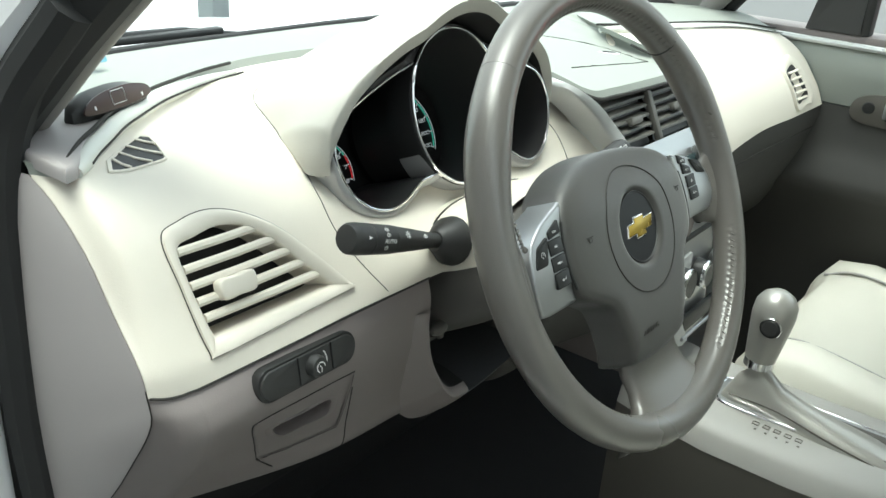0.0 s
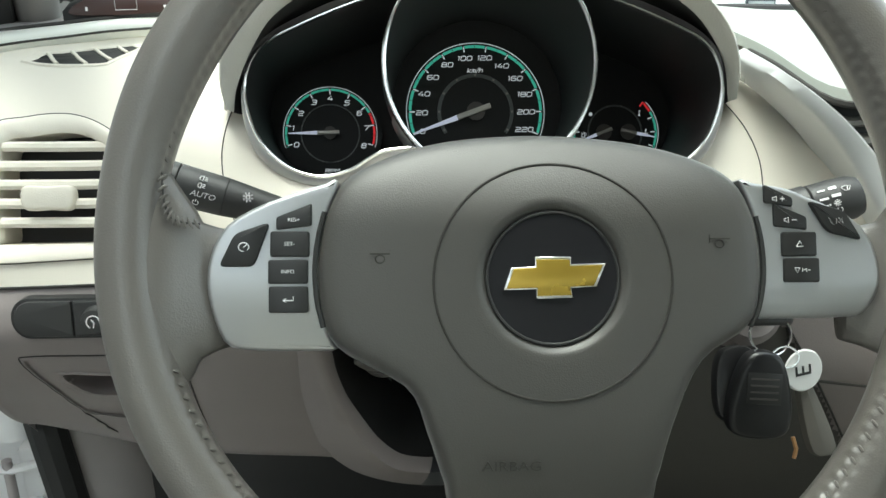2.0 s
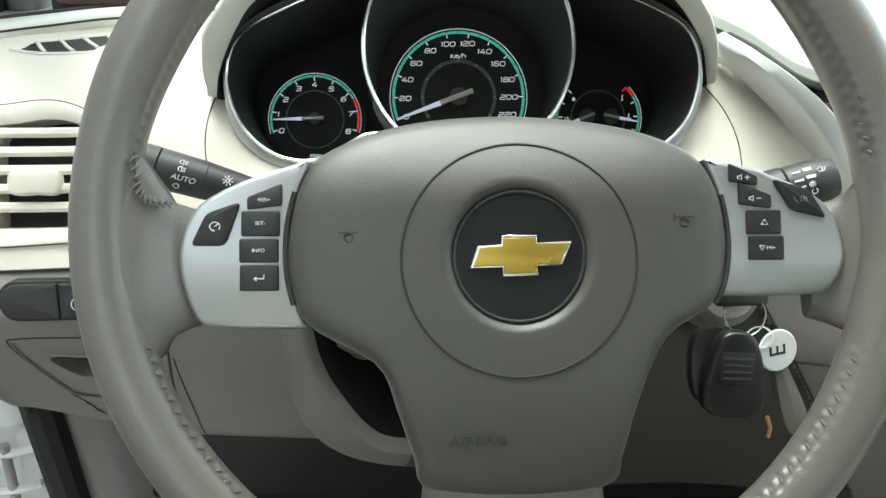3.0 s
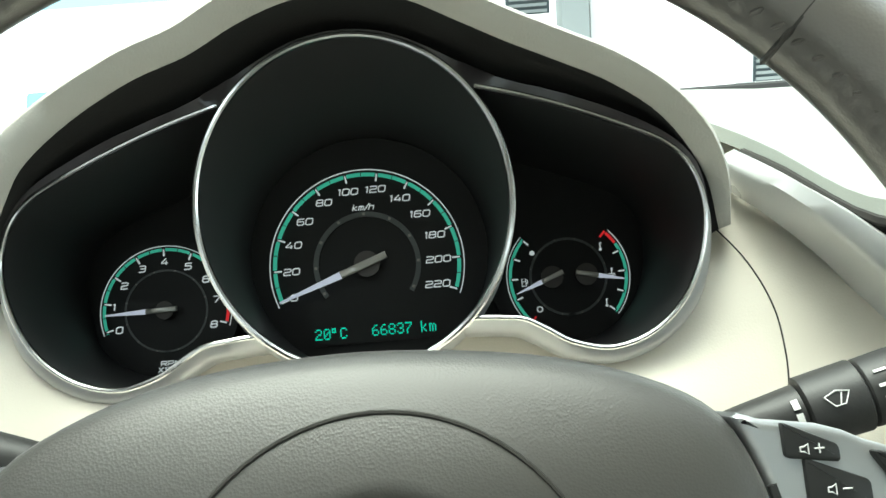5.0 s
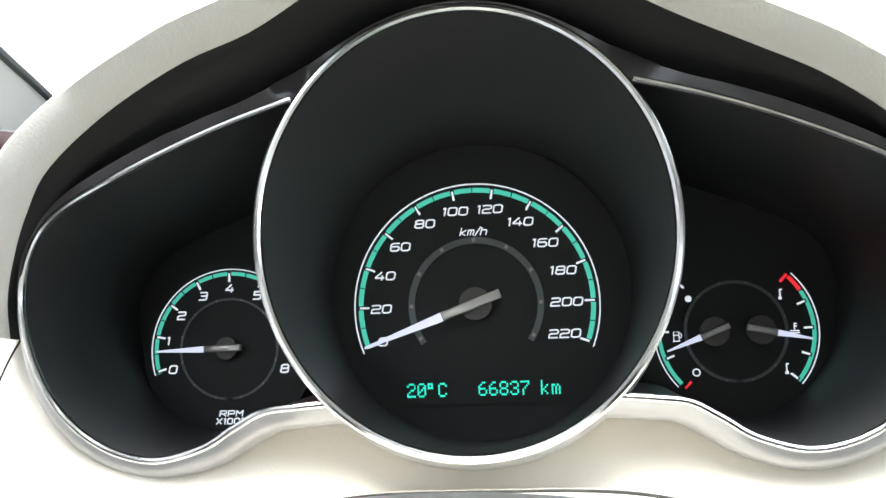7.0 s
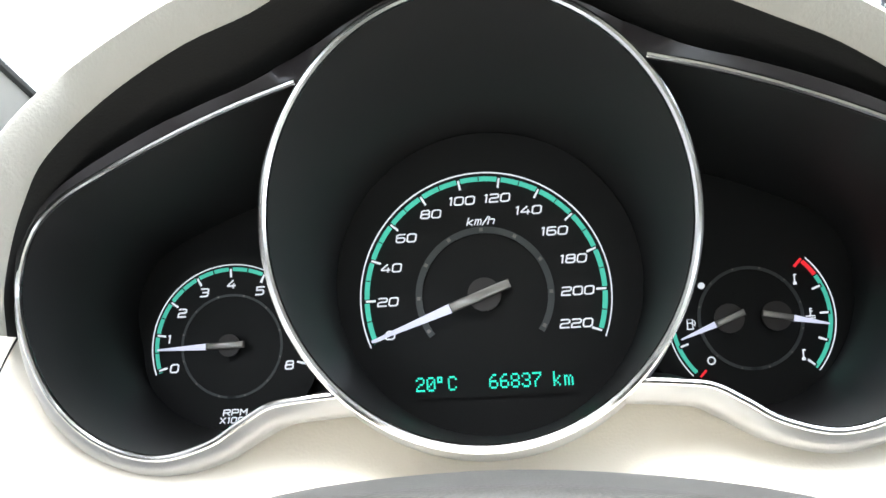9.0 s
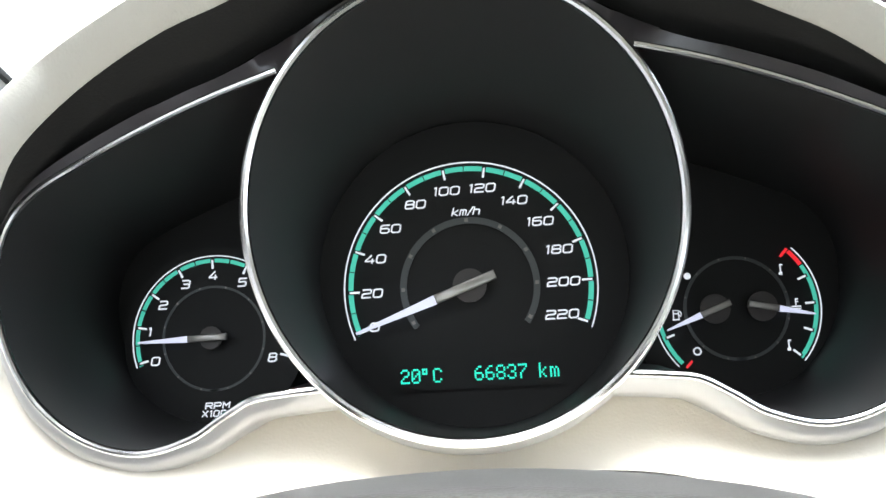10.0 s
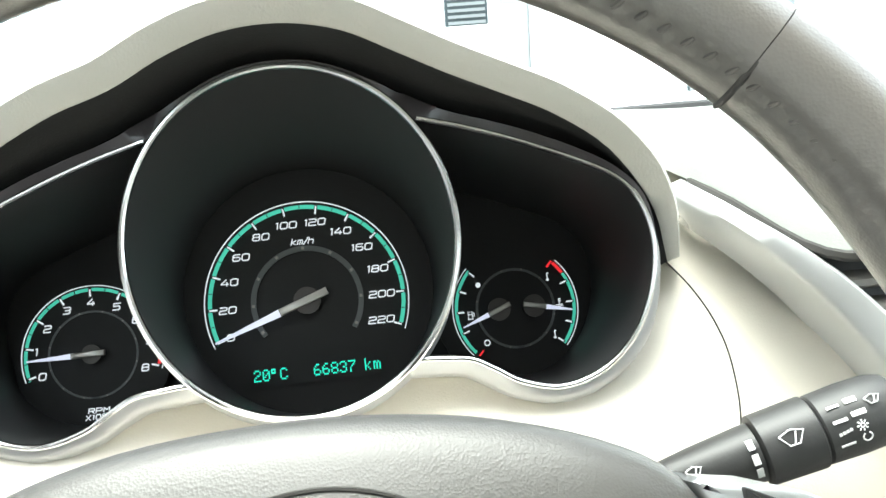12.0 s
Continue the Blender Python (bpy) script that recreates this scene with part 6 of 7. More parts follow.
def build_knee_panel():
    d = thing("knee_panel", "taupe knee panel between column and centre stack", "dashboard panel")
    secs = []
    for x, dy in ((0.06, 0.03), (0.075, 0.008), (0.11, 0.0), (0.15, 0.0), (0.20, -0.006), (0.245, -0.018), (0.262, -0.022), (0.30, -0.032), (0.35, -0.038)):
        secs.append([(x, -0.108 + dy, 0.930), (x, -0.122 + dy, 0.905), (x, -0.130 + dy, 0.875), (x, -0.130 + 0.005 + dy, 0.875 - 0.035), (x, -0.13 + 0.02 + dy, 0.875 - 0.085), (x, -0.13 + 0.045 + dy, 0.875 - 0.145), (x, -0.13 + 0.09 + dy, 0.875 - 0.215)])
    fine = surface([(q[0][0], [(y, z) for x, y, z in q[:6]]) for q in secs], 84, 50)
    split = lambda z: 0.191 + (0.879 - z) * 0.6
    part("panel_skin", loft("panel_skin", fine, UNDERDASH, angle=50, back=(0, 0.003, 0), skip=lambda p: p.x > split(p.z)), d, "brown knee panel, darkened further for footwell shade")
    part("panel_trim", loft("panel_trim", [[p + Vector((0, -0.004, 0)) for p in r] for r in fine], TAUPE, angle=50, back=(0, 0.006, 0), skip=lambda p: p.x < split(p.z)), d, "pale taupe trim beside the centre stack")
    groove("panel_seam", [(x, at_height(fine, x, 0.862) - 0.0045, 0.862) for x in (0.203, 0.22, 0.24, 0.258)], d, 0.0014)
    groove("trim_edge", [(split(z) + 0.001, at_height(fine, split(z), z) - 0.0062, z) for z in (0.92, 0.90, 0.88, 0.86, 0.84, 0.82, 0.80, 0.785)], d, 0.0012)


# ---- console, shifter, seats ----
def build_console():
    c = thing("centre_console", "pale grey floor console with chrome edged shifter gate", "console")
    secs = []
    for y, z, x0, x1 in ((-0.14, 0.660, 0.290, 0.470), (-0.20, 0.652, 0.286, 0.472), (-0.26, 0.647, 0.284, 0.474), (-0.36, 0.645, 0.288, 0.476), (-0.50, 0.647, 0.300, 0.478), (-0.80, 0.66, 0.300, 0.478)):
        secs.append([(x0 - 0.012, y, 0.30), (x0 - 0.010, y, z - 0.075), (x0 - 0.004, y, z - 0.03), (x0 + 0.004, y, z - 0.010), (x0 + 0.018, y, z), (x0 + 0.06, y, z + 0.003), (x1 - 0.06, y, z + 0.003), (x1 - 0.018, y, z), (x1 - 0.004, y, z - 0.01), (x1 + 0.004, y, z - 0.03), (x1 + 0.010, y, z - 0.075), (x1 + 0.012, y, 0.30)])
    part("console_body", loft("console_body", [q[2:10] for q in secs], CONSOLE, angle=50), c)
    # Console sides get a darker colour that holds their footwell shade.
    part("console_skirt", loft("console_skirt", [[(q[0][0] + 0.003, q[0][1], q[0][2]), (q[1][0] + 0.002, q[1][1], q[1][2]), (q[2][0] + 0.001, q[2][1], q[2][2] - 0.001)] for q in secs], GRIP, angle=50, back=(0.003, 0, 0)), c, "console side, coloured darker for footwell shade")
    part("console_skirt", loft("console_skirt", [[(q[11][0] - 0.003, q[11][1], q[11][2]), (q[10][0] - 0.002, q[10][1], q[10][2]), (q[9][0] - 0.001, q[9][1], q[9][2] - 0.001)] for q in secs], GRIP, angle=50, back=(-0.003, 0, 0)), c, "console side, coloured darker for footwell shade")
    gate = [(p.x, p.y) for p in crom([(0.345, -0.270, 0), (0.358, -0.240, 0), (0.396, -0.236, 0), (0.412, -0.255, 0), (0.416, -0.40, 0), (0.412, -0.52, 0), (0.366, -0.52, 0), (0.356, -0.40, 0)], 48, True)]
    g = part("shifter_gate", plate("shifter_gate", gate, 0.640, 0.6525, SILVER, 0.003, 3), c, "silver shifter gate")
    part("gate_rim", tube("gate_rim", [(x, y, 0.6515) for x, y in gate], 0.0022, CHROME, 8, True), g, "chrome rim")
    part("gate_inlay", plate("gate_inlay", [(0.384 + (x - 0.384) * 0.72, -0.37 + (y + 0.37) * 0.88) for x, y in gate], 0.651, 0.6540, GRIP, 0.001), g, "dark gate inlay")
    for i in range(5):
        part("gear_mark", tube("gear_mark", [(-0.0034, -0.0036, 0), (0.0034, -0.0036, 0), (0.0034, 0.0036, 0), (-0.0034, 0.0036, 0)], 0.0006, GRIP, 4, True), c, "", Matrix.Translation((0.333, -0.301 - 0.0128 * i, 0.6498)))
        part("gear_lamp", box("gear_lamp", (-0.0014, -0.0014, 0), (0.0014, 0.0014, 0.0005), GRIP, 0.0002), c, "", Matrix.Translation((0.321, -0.304 - 0.0128 * i, 0.6490)))
    s = thing("gear_lever", "satin grey gear lever with an oval side button", "gear lever", pose(0.374, -0.286, 0.641, 0, 0, 0))
    secs = []
    for y, half, top in ((0.046, 0.008, 0.004), (0.040, 0.016, 0.018), (0.028, 0.019, 0.044), (0.010, 0.0195, 0.064), (-0.008, 0.0195, 0.060), (-0.026, 0.022, 0.044), (-0.06, 0.026, 0.032), (-0.11, 0.029, 0.022), (-0.165, 0.029, 0.012), (-0.20, 0.024, 0.004)):
        secs.append([(half * math.cos(a) * (1 + 0.10 * math.sin(a)), y, top * abs(math.sin(a)) ** 0.75) for a in (math.pi * k / 16 for k in range(17))])
    part("lever_boot", loft("lever_boot", secs, KNOB, caps=True, angle=70), s, "satin grey sloping lever cover")
    part("boot_fold", tube("boot_fold", crom([(-0.0175, 0.030, 0.020), (-0.0205, -0.03, 0.022), (-0.0265, -0.09, 0.014), (-0.028, -0.15, 0.006)], 16), 0.0012, GRIP, 6), s, "dark fold along the cover")
    part("lever_collar", tube("lever_collar", [(0, 0.008, 0.064), (0, 0.008, 0.074)], [0.0185, 0.018], CHROME, 24), s, "chrome collar")
    head = [(0.074, 0.0185), (0.09, 0.0205), (0.115, 0.0235), (0.135, 0.0255), (0.150, 0.0245), (0.160, 0.019), (0.166, 0.010), (0.1675, 0.002)]
    part("lever_knob", tube("lever_knob", [(0, 0.008 - 0.06 * (z - 0.074), z) for z, r in head], [r for z, r in head], KNOB, 28), s, "satin grey knob")
    b = part("side_button", lathe("side_button", [(0.0, 0.003), (0.009, 0.0025), (0.0115, 0.0)], DARK, 28), s, "dark oval side button", pose(-0.0245, -0.001, 0.128, 0, -90, 0))
    part("button_ring", lathe("button_ring", [(0.0113, 0.0), (0.0122, 0.0022), (0.0132, 0.0)], CHROME, 28), b, "chrome ring")


CONSOLE = mat("pale_grey_plastic", (0.37, 0.362, 0.343), 0.5, grain=0.25, scale=900)
KNOB = mat("satin_grey_metallic", (0.42, 0.41, 0.38), 0.3, 0.4)


def build_seat(name, label, x0, x1, front, top):
    s = thing(name, label, "car seat")
    secs = []
    for y, z, k in ((front, top - 0.12, 0.92), (front - 0.012, top - 0.05, 0.97), (front - 0.04, top - 0.01, 1.0), (front - 0.1, top, 1.0), (front - 0.3, top - 0.03, 1.0), (front - 0.52, top - 0.06, 0.98)):
        w, c = (x1 - x0) / 2 * k, (x0 + x1) / 2
        secs.append([(c - w, y, top - 0.30), (c - w, y, z - 0.05), (c - w * 0.96, y, z), (c - w * 0.86, y, z + 0.014), (c - w * 0.70, y, z + 0.012), (c - w * 0.64, y, z - 0.004), (c, y, z + 0.004), (c + w * 0.64, y, z - 0.004), (c + w * 0.70, y, z + 0.012), (c + w * 0.86, y, z + 0.014), (c + w * 0.96, y, z), (c + w, y, z - 0.05), (c + w, y, top - 0.30)])
    part("cushion", loft("cushion", secs, SEAT, caps=True, angle=55), s, "cream leather cushion")
    part("backrest", loft("backrest", [[(c2 + dx, y + dy, z) for dx, dy in ((-w2, 0), (-w2, 0.06), (-w2 * 0.8, 0.1), (0, 0.07), (w2 * 0.8, 0.1), (w2, 0.06), (w2, 0))] for c2, w2, y, z in (((x0 + x1) / 2, (x1 - x0) / 2, front - 0.56, top - 0.05), ((x0 + x1) / 2, (x1 - x0) / 2, front - 0.66, top + 0.25), ((x0 + x1) / 2, (x1 - x0) / 2 * 0.8, front - 0.76, top + 0.55))], SEAT, close=True, caps=True, angle=55), s, "cream leather backrest")
    c = (x0 + x1) / 2
    w = (x1 - x0) / 2
    for sgn in (-1, 1):
        part("piping", tube("piping", crom([(c + sgn * w * 0.67, front - 0.03, top - 0.012), (c + sgn * w * 0.67, front - 0.1, top + 0.006), (c + sgn * w * 0.67, front - 0.3, top - 0.024), (c + sgn * w * 0.67, front - 0.5, top - 0.054)], 20), 0.0022, CONSOLE, 6), s)
    part("seat_base", box("seat_base", (x0 + 0.04, front - 0.5, 0.30), (x1 - 0.04, front - 0.04, top - 0.28), BLACK, 0.01), s, "black seat base")


# ---- body of the car ----
def build_body():
    f = part("floor", plate("floor", [(-0.36, -1.0), (1.0, -1.0), (1.0, 0.36), (-0.36, 0.36)], 0.26, 0.30, CARPET))
    tagged(f, "dark carpeted car floor", "floor", kind="structure")
    w = part("firewall", loft("firewall", [[(x, 0.095, 0.86), (x, 0.125, 0.62), (x, 0.26, 0.42), (x, 0.30, 0.30)] for x in (-0.31, 0.3, 1.0)], CARPET))
    tagged(w, "dark footwell wall", "wall", kind="structure")
    w = part("bulkhead", box("bulkhead", (-0.345, 0.10, 0.58), (0.98, 0.32, 1.00), BLACK, 0.01))
    tagged(w, "black inner bulkhead behind the dash", "wall", kind="structure")
    p = thing("car_body", "white car body shell round the cabin", "car body", kind="structure")
    # roof lining and roof
    secs = [[(x, y, z - 0.03 * ((x - 0.32) / 0.55) ** 2) for x in [-0.20 + 1.04 * i / 12 for i in range(13)]] for y, z in ((-0.31, 1.385), (-0.42, 1.415), (-0.55, 1.44), (-0.9, 1.45), (-1.4, 1.44))]
    solid(part("roof_lining", loft("roof_lining", secs, HEADLINER), p, "pale cloth roof lining"), 0.03, 1)
    for sgn in (-1, 1):
        cx = lambda x: 0.32 + sgn * (x - 0.32) * -1 if sgn < 0 else x
        base = [(-0.322, 0.115, 1.000), (-0.312, 0.090, 1.045), (-0.297, 0.050, 1.092), (-0.278, 0.0, 1.148), (-0.245, -0.10, 1.240), (-0.195, -0.32, 1.385)]
        base = [(x - 0.010 if sgn < 0 else 0.65 - x, y, z) for x, y, z in base]
        line = crom(base, 24)
        part("pillar_trim", tube("pillar_trim", line, 0.015, PILLAR, 14, squash=1.3), p, "pale taupe pillar trim")
        off = -0.05 if sgn < 0 else 0.05
        ahead = crom([(x if sgn < 0 else 0.64 - x, y, z) for x, y, z in ((-0.350, 0.40, 1.020), (-0.322, 0.30, 1.067), (-0.301, 0.20, 1.112), (-0.277, 0.11, 1.150), (-0.245, 0.0, 1.21), (-0.185, -0.34, 1.415))], 24)
        inner = [q + Vector((0.006 if sgn < 0 else -0.006, 0.016, 0)) for q in line]
        part("pillar_face", loft("pillar_face", [inner, [a.lerp(b, 0.4) + Vector((0.002 if sgn < 0 else -0.002, 0, 0)) for a, b in zip(inner, ahead)], ahead], PILLAR, back=(-0.004 if sgn < 0 else 0.004, 0, 0)), p, "pale pillar trim beside the glass")
        part("glass_seal", tube("glass_seal", ahead, 0.0034, RUBBER, 8), p, "black windscreen seal")
        part("pillar_skin", tube("pillar_skin", [q + Vector((off * 0.85, 0.01, 0.005)) for q in line], 0.022, WHITE, 10), p, "white outer pillar")
        part("door_seal", tube("door_seal", crom([(q[0] + off * 0.50, q[1] - 0.02, q[2]) for q in base[1:]], 30), 0.017, RUBBER, 10), p, "black rubber seal")
    part("sill", box("sill", (-0.46, -0.85, 0.22), (-0.36, 0.10, 0.36), WHITE, 0.02), p, "white door sill")
    part("jamb", box("jamb", (-0.47, 0.10, 0.30), (-0.375, 0.16, 1.02), WHITE, 0.02, 3), p, "white door jamb")
    part("jamb_seal", tube("jamb_seal", crom([(-0.328, 0.050, 0.46), (-0.339, 0.049, 0.57), (-0.348, 0.048, 0.66), (-0.356, 0.047, 0.74), (-0.362, 0.044, 0.84), (-0.362, 0.042, 0.9), (-0.359, 0.040, 1.02), (-0.347, 0.030, 1.085), (-0.328, -0.02, 1.15)], 40), 0.016, RUBBER, 10), p, "black rubber door seal")
    kick = [crom([(-0.352 + d, 0.056, z), (-0.333 + d, 0.060, z), (-0.305 + d * 0.6, 0.080, z), (-0.285, 0.115, z), (-0.276, 0.175, z), (-0.270, 0.26, z)], 20) for z, d in ((0.31, 0.03), (0.45, 0.018), (0.58, 0.010), (0.68, 0.004), (0.76, 0.0))]
    part("kick_panel", loft("kick_panel", kick, CAP, angle=60, back=(0, 0.003, 0)), p, "grey kick panel")
    part("jamb_flange", loft("jamb_flange", [[(-0.376, 0.055, z), (-0.384, 0.048, z), (-0.410, 0.046, z), (-0.440, 0.060, z), (-0.450, 0.105, z)] for z in (0.705, 0.8, 0.9, 1.0)], WHITE, angle=50, back=(0, 0.004, 0)), p, "white flange behind the door seal")
    part("centre_pillar", box("centre_pillar", (-0.42, -0.98, 0.30), (-0.33, -0.86, 1.40), WHITE, 0.02), p, "white centre pillar")
    # Unseen rear wall and sides, added to block light from behind.
    part("rear_wall", box("rear_wall", (-0.36, -1.45, 0.30), (1.02, -1.40, 1.36), SEAT, 0.02), p, "added pale wall closing the cabin's unseen rear")
    for x0, x1 in ((-0.42, -0.34), (0.98, 1.06)):
        part("rear_side", box("rear_side", (x0, -1.45, 0.25), (x1, -0.98, 1.30), WHITE, 0.02), p, "added panel closing the cabin's unseen rear side")
    part("sun_visor", box("sun_visor", (-0.12, -0.50, 1.372), (0.24, -0.34, 1.384), HEADLINER, 0.006), p, "folded sun visor")
    bon = [[(0.32 + (x - 0.32) * k, y, z - 0.05 * ((x - 0.32) / 0.7) ** 2) for x in [-0.43 + 1.5 * i / 14 for i in range(15)]] for y, z, k in ((0.50, 0.985, 1.0), (0.7, 0.965, 1.0), (1.1, 0.91, 0.97), (1.45, 0.82, 0.92), (1.55, 0.72, 0.9))]
    solid(part("bonnet", loft("bonnet", bon, WHITE), p, "white bonnet"), 0.01, 1)
    for x0, x1 in ((-0.44, -0.40), (1.04, 1.08)):
        part("front_wing", loft("front_wing", [[(x0 + k, y, 0.25), (x0, y, 0.45), (x0, y, z - 0.12), (x0 + k, y, z - 0.052), (x1 - k, y, z - 0.052), (x1, y, z - 0.12), (x1, y, 0.45), (x1 - k, y, 0.25)] for y, z, k in ((0.17, 1.0, 0.008), (0.5, 0.985, 0.008), (0.9, 0.94, 0.008), (1.3, 0.865, 0.012), (1.52, 0.76, 0.016))], WHITE, close=True, caps=True, angle=50), p, "white front wing")
    part("nose", box("nose", (-0.40, 1.46, 0.25), (1.04, 1.60, 0.70), WHITE, 0.04, 3), p, "white nose of the car")
    cow = [[(x, y, z) for x in [-0.42 + 1.48 * i / 12 for i in range(13)]] for y, z in ((0.36, 1.018), (0.42, 1.005), (0.50, 0.985))]
    solid(part("cowl", loft("cowl", cow, DARK), p, "charcoal scuttle panel"), 0.01, 1)
    st = thing("windscreen_sticker", "blue mottled paper permit standing inside the windscreen's lower corner", "sticker", pose(-0.207, 0.224, 1.070, 50, 0, 6))
    part("sticker_sheet", plate("sticker_sheet", rounded([(-0.039, -0.018), (0.039, -0.018), (0.039, 0.018), (-0.039, 0.018)], 0.003), -0.0005, 0.0005, PERMIT), st, "mottled blue sheet")
    part("sticker_band", box("sticker_band", (-0.036, -0.006, 0.0005), (0.034, 0.005, 0.0008), INK, 0), st, "white printed band")
    for x0, x1 in ((-0.032, -0.018), (-0.015, -0.006), (0.006, 0.014), (0.018, 0.030)):
        part("sticker_print", box("sticker_print", (x0, -0.0022, 0.0008), (x1, 0.0018, 0.0010), DISP, 0), st)
    # passenger door
    d = thing("passenger_door", "passenger door with pale upper trim and charcoal lower panel", "car door")
    ys = [0.06, 0.0, -0.035, -0.2, -0.4, -0.7, -0.98]
    part("upper_trim", loft("upper_trim", [[(1.0 - 0.004, y, 1.010 + 0.02 * (y + 0.035)), (0.986, y, 0.995), (0.984, y, 0.96), (0.990, y, 0.912), (1.01, y, 0.905)] for y in ys], PAD, angle=50), d, "pale sage upper trim")
    part("belt_trim", tube("belt_trim", [(0.990, y, 1.014 + 0.012 * min(0, y + 0.035)) for y in ys[1:]], 0.0055, BEZEL, 8), d, "silver belt trim")
    part("window_ledge", box("window_ledge", (0.992, -0.98, 1.012), (1.07, 0.06, 1.03), TAUPE, 0.005), d, "taupe window ledge")
    part("lower_panel", loft("lower_panel", [[(0.990, y, 0.910), (0.984, y, 0.86), (0.975, y, 0.82), (0.955, y, 0.79), (0.955, y, 0.76), (0.99, y, 0.73), (0.995, y, 0.50), (0.98, y, 0.33)] for y in ys[2:]], GLOVE, angle=50), d, "charcoal lower door panel")
    part("door_skin", box("door_skin", (1.03, -1.0, 0.25), (1.09, 0.12, 1.015), WHITE, 0.01), d, "white outer skin")
    hp = part("handle_plate", plate("handle_plate", [(p.x, p.y) for p in crom([(-0.06, -0.024, 0), (0.05, -0.026, 0), (0.07, -0.005, 0), (0.06, 0.022, 0), (-0.03, 0.026, 0), (-0.07, 0.01, 0)], 36, True)], -0.004, 0.004, GRIP, 0.002), d, "dark taupe handle plate", pose(0.984, -0.255, 0.915, 90, 0, -90))
    part("lock_switch", lathe("lock_switch", [(0, 0.006), (0.009, 0.006), (0.011, 0.003)], BLACK, 20), hp, "black lock switch", Matrix.Translation((-0.045, 0.002, 0.0)))
    part("door_handle", box("door_handle", (-0.02, -0.012, 0.002), (0.05, 0.016, 0.012), SILVER, 0.004), hp, "silver door handle")
    part("mirror_sail", mesh_of("mirror_sail", [(0.990, -0.075, 1.03), (0.990, -0.165, 1.03), (0.990, -0.165, 1.15), (0.985, -0.095, 1.12), (1.02, -0.075, 1.03), (1.02, -0.165, 1.03), (1.02, -0.165, 1.15), (1.015, -0.095, 1.12)], [(0, 1, 2, 3), (4, 7, 6, 5), (0, 4, 5, 1), (1, 5, 6, 2), (2, 6, 7, 3), (3, 7, 4, 0)], DARK, smooth=False), d, "charcoal mirror corner")
    part("window_post", box("window_post", (0.99, -0.180, 1.03), (1.02, -0.165, 1.35), RUBBER, 0.003), d, "black window post")
    mirror = thing("door_mirror", "dark door mirror housing outside the passenger window", "mirror", pose(1.15, -0.135, 1.085, 0, 0, 10))
    part("mirror_housing", box("mirror_housing", (-0.09, 0.0, -0.05), (0.09, 0.08, 0.07), BLACK, 0.03, 4), mirror)
    part("mirror_glass", box("mirror_glass", (-0.08, -0.004, -0.04), (0.08, 0.001, 0.06), MIRROR, 0.0015), mirror, "mirror glass")
    dd = thing("driver_door", "open white driver door standing out from the body", "car door", pose(-0.48, 0.14, 0))
    part("door_shell", box("door_shell", (-0.16, 0.0, 0.25), (-0.06, 1.0, 1.0), WHITE, 0.02, 3), dd, "white door shell")
    # hinges of the open driver's door
    for z in (0.42, 0.640):
        h = part("door_hinge", box("door_hinge", (-0.014, 0.0, -0.034), (0.014, 0.018, 0.034), WHITE, 0.004), dd, "white painted hinge", pose(0.092, -0.056, z))
        for dz in (-0.020, 0.020):
            part("hinge_arm", tube("hinge_arm", crom([(0.004, -0.004, dz), (-0.018, -0.012, dz), (-0.045, -0.008, dz * 1.15), (-0.085, 0.010, dz * 1.2)], 14), 0.0055, WHITE, 8, squash=0.7), h)
        part("hinge_pin", tube("hinge_pin", [(-0.018, -0.012, -0.030), (-0.018, -0.012, 0.030)], 0.0045, CAP, 12), h, "steel hinge pin")
        part("hinge_bolt", tube("hinge_bolt", [(0.006, -0.004, 0.0), (0.006, 0.004, 0.0)], 0.006, WHITE, 6), h, "painted hinge bolt")
    for x0, x1, y, z in ((-0.30, 0.10, 0.385, 1.030), (0.30, 0.80, 0.40, 1.016)):
        wv = thing("wiper", "dark grey windscreen wiper lying on the glass", "wiper", group="wipers")
        part("wiper_blade", box("wiper_blade", (x0, y, z), (x1, y + 0.014, z + 0.009), DARK, 0.003), wv, "dark grey blade")
        part("wiper_arm", tube("wiper_arm", [(x1 + 0.1, y + 0.05, z - 0.02), (x1 - 0.05, y + 0.02, z + 0.006), (x1 - 0.2, y + 0.006, z + 0.011)], 0.005, DARK, 8), wv, "dark grey arm")


PERMIT = mat("mottled_blue_paper", (0.16, 0.36, 0.46), 0.6, vary=0.55, patch=45)
PILLAR = mat("pale_taupe_trim", (0.25, 0.237, 0.225), 0.7, grain=0.3, scale=1000)
MIRROR = mat("mirror_glass", (0.9, 0.9, 0.9), 0.02, 1.0, vary=0.0)


# ---- outside ----
CONCRETE = mat("pale_concrete", (0.36, 0.345, 0.335), 0.85, grain=0.3, scale=60, vary=0.12, patch=3)
COLUMNW = mat("pale_grey_post", (0.6, 0.61, 0.61), 0.6)


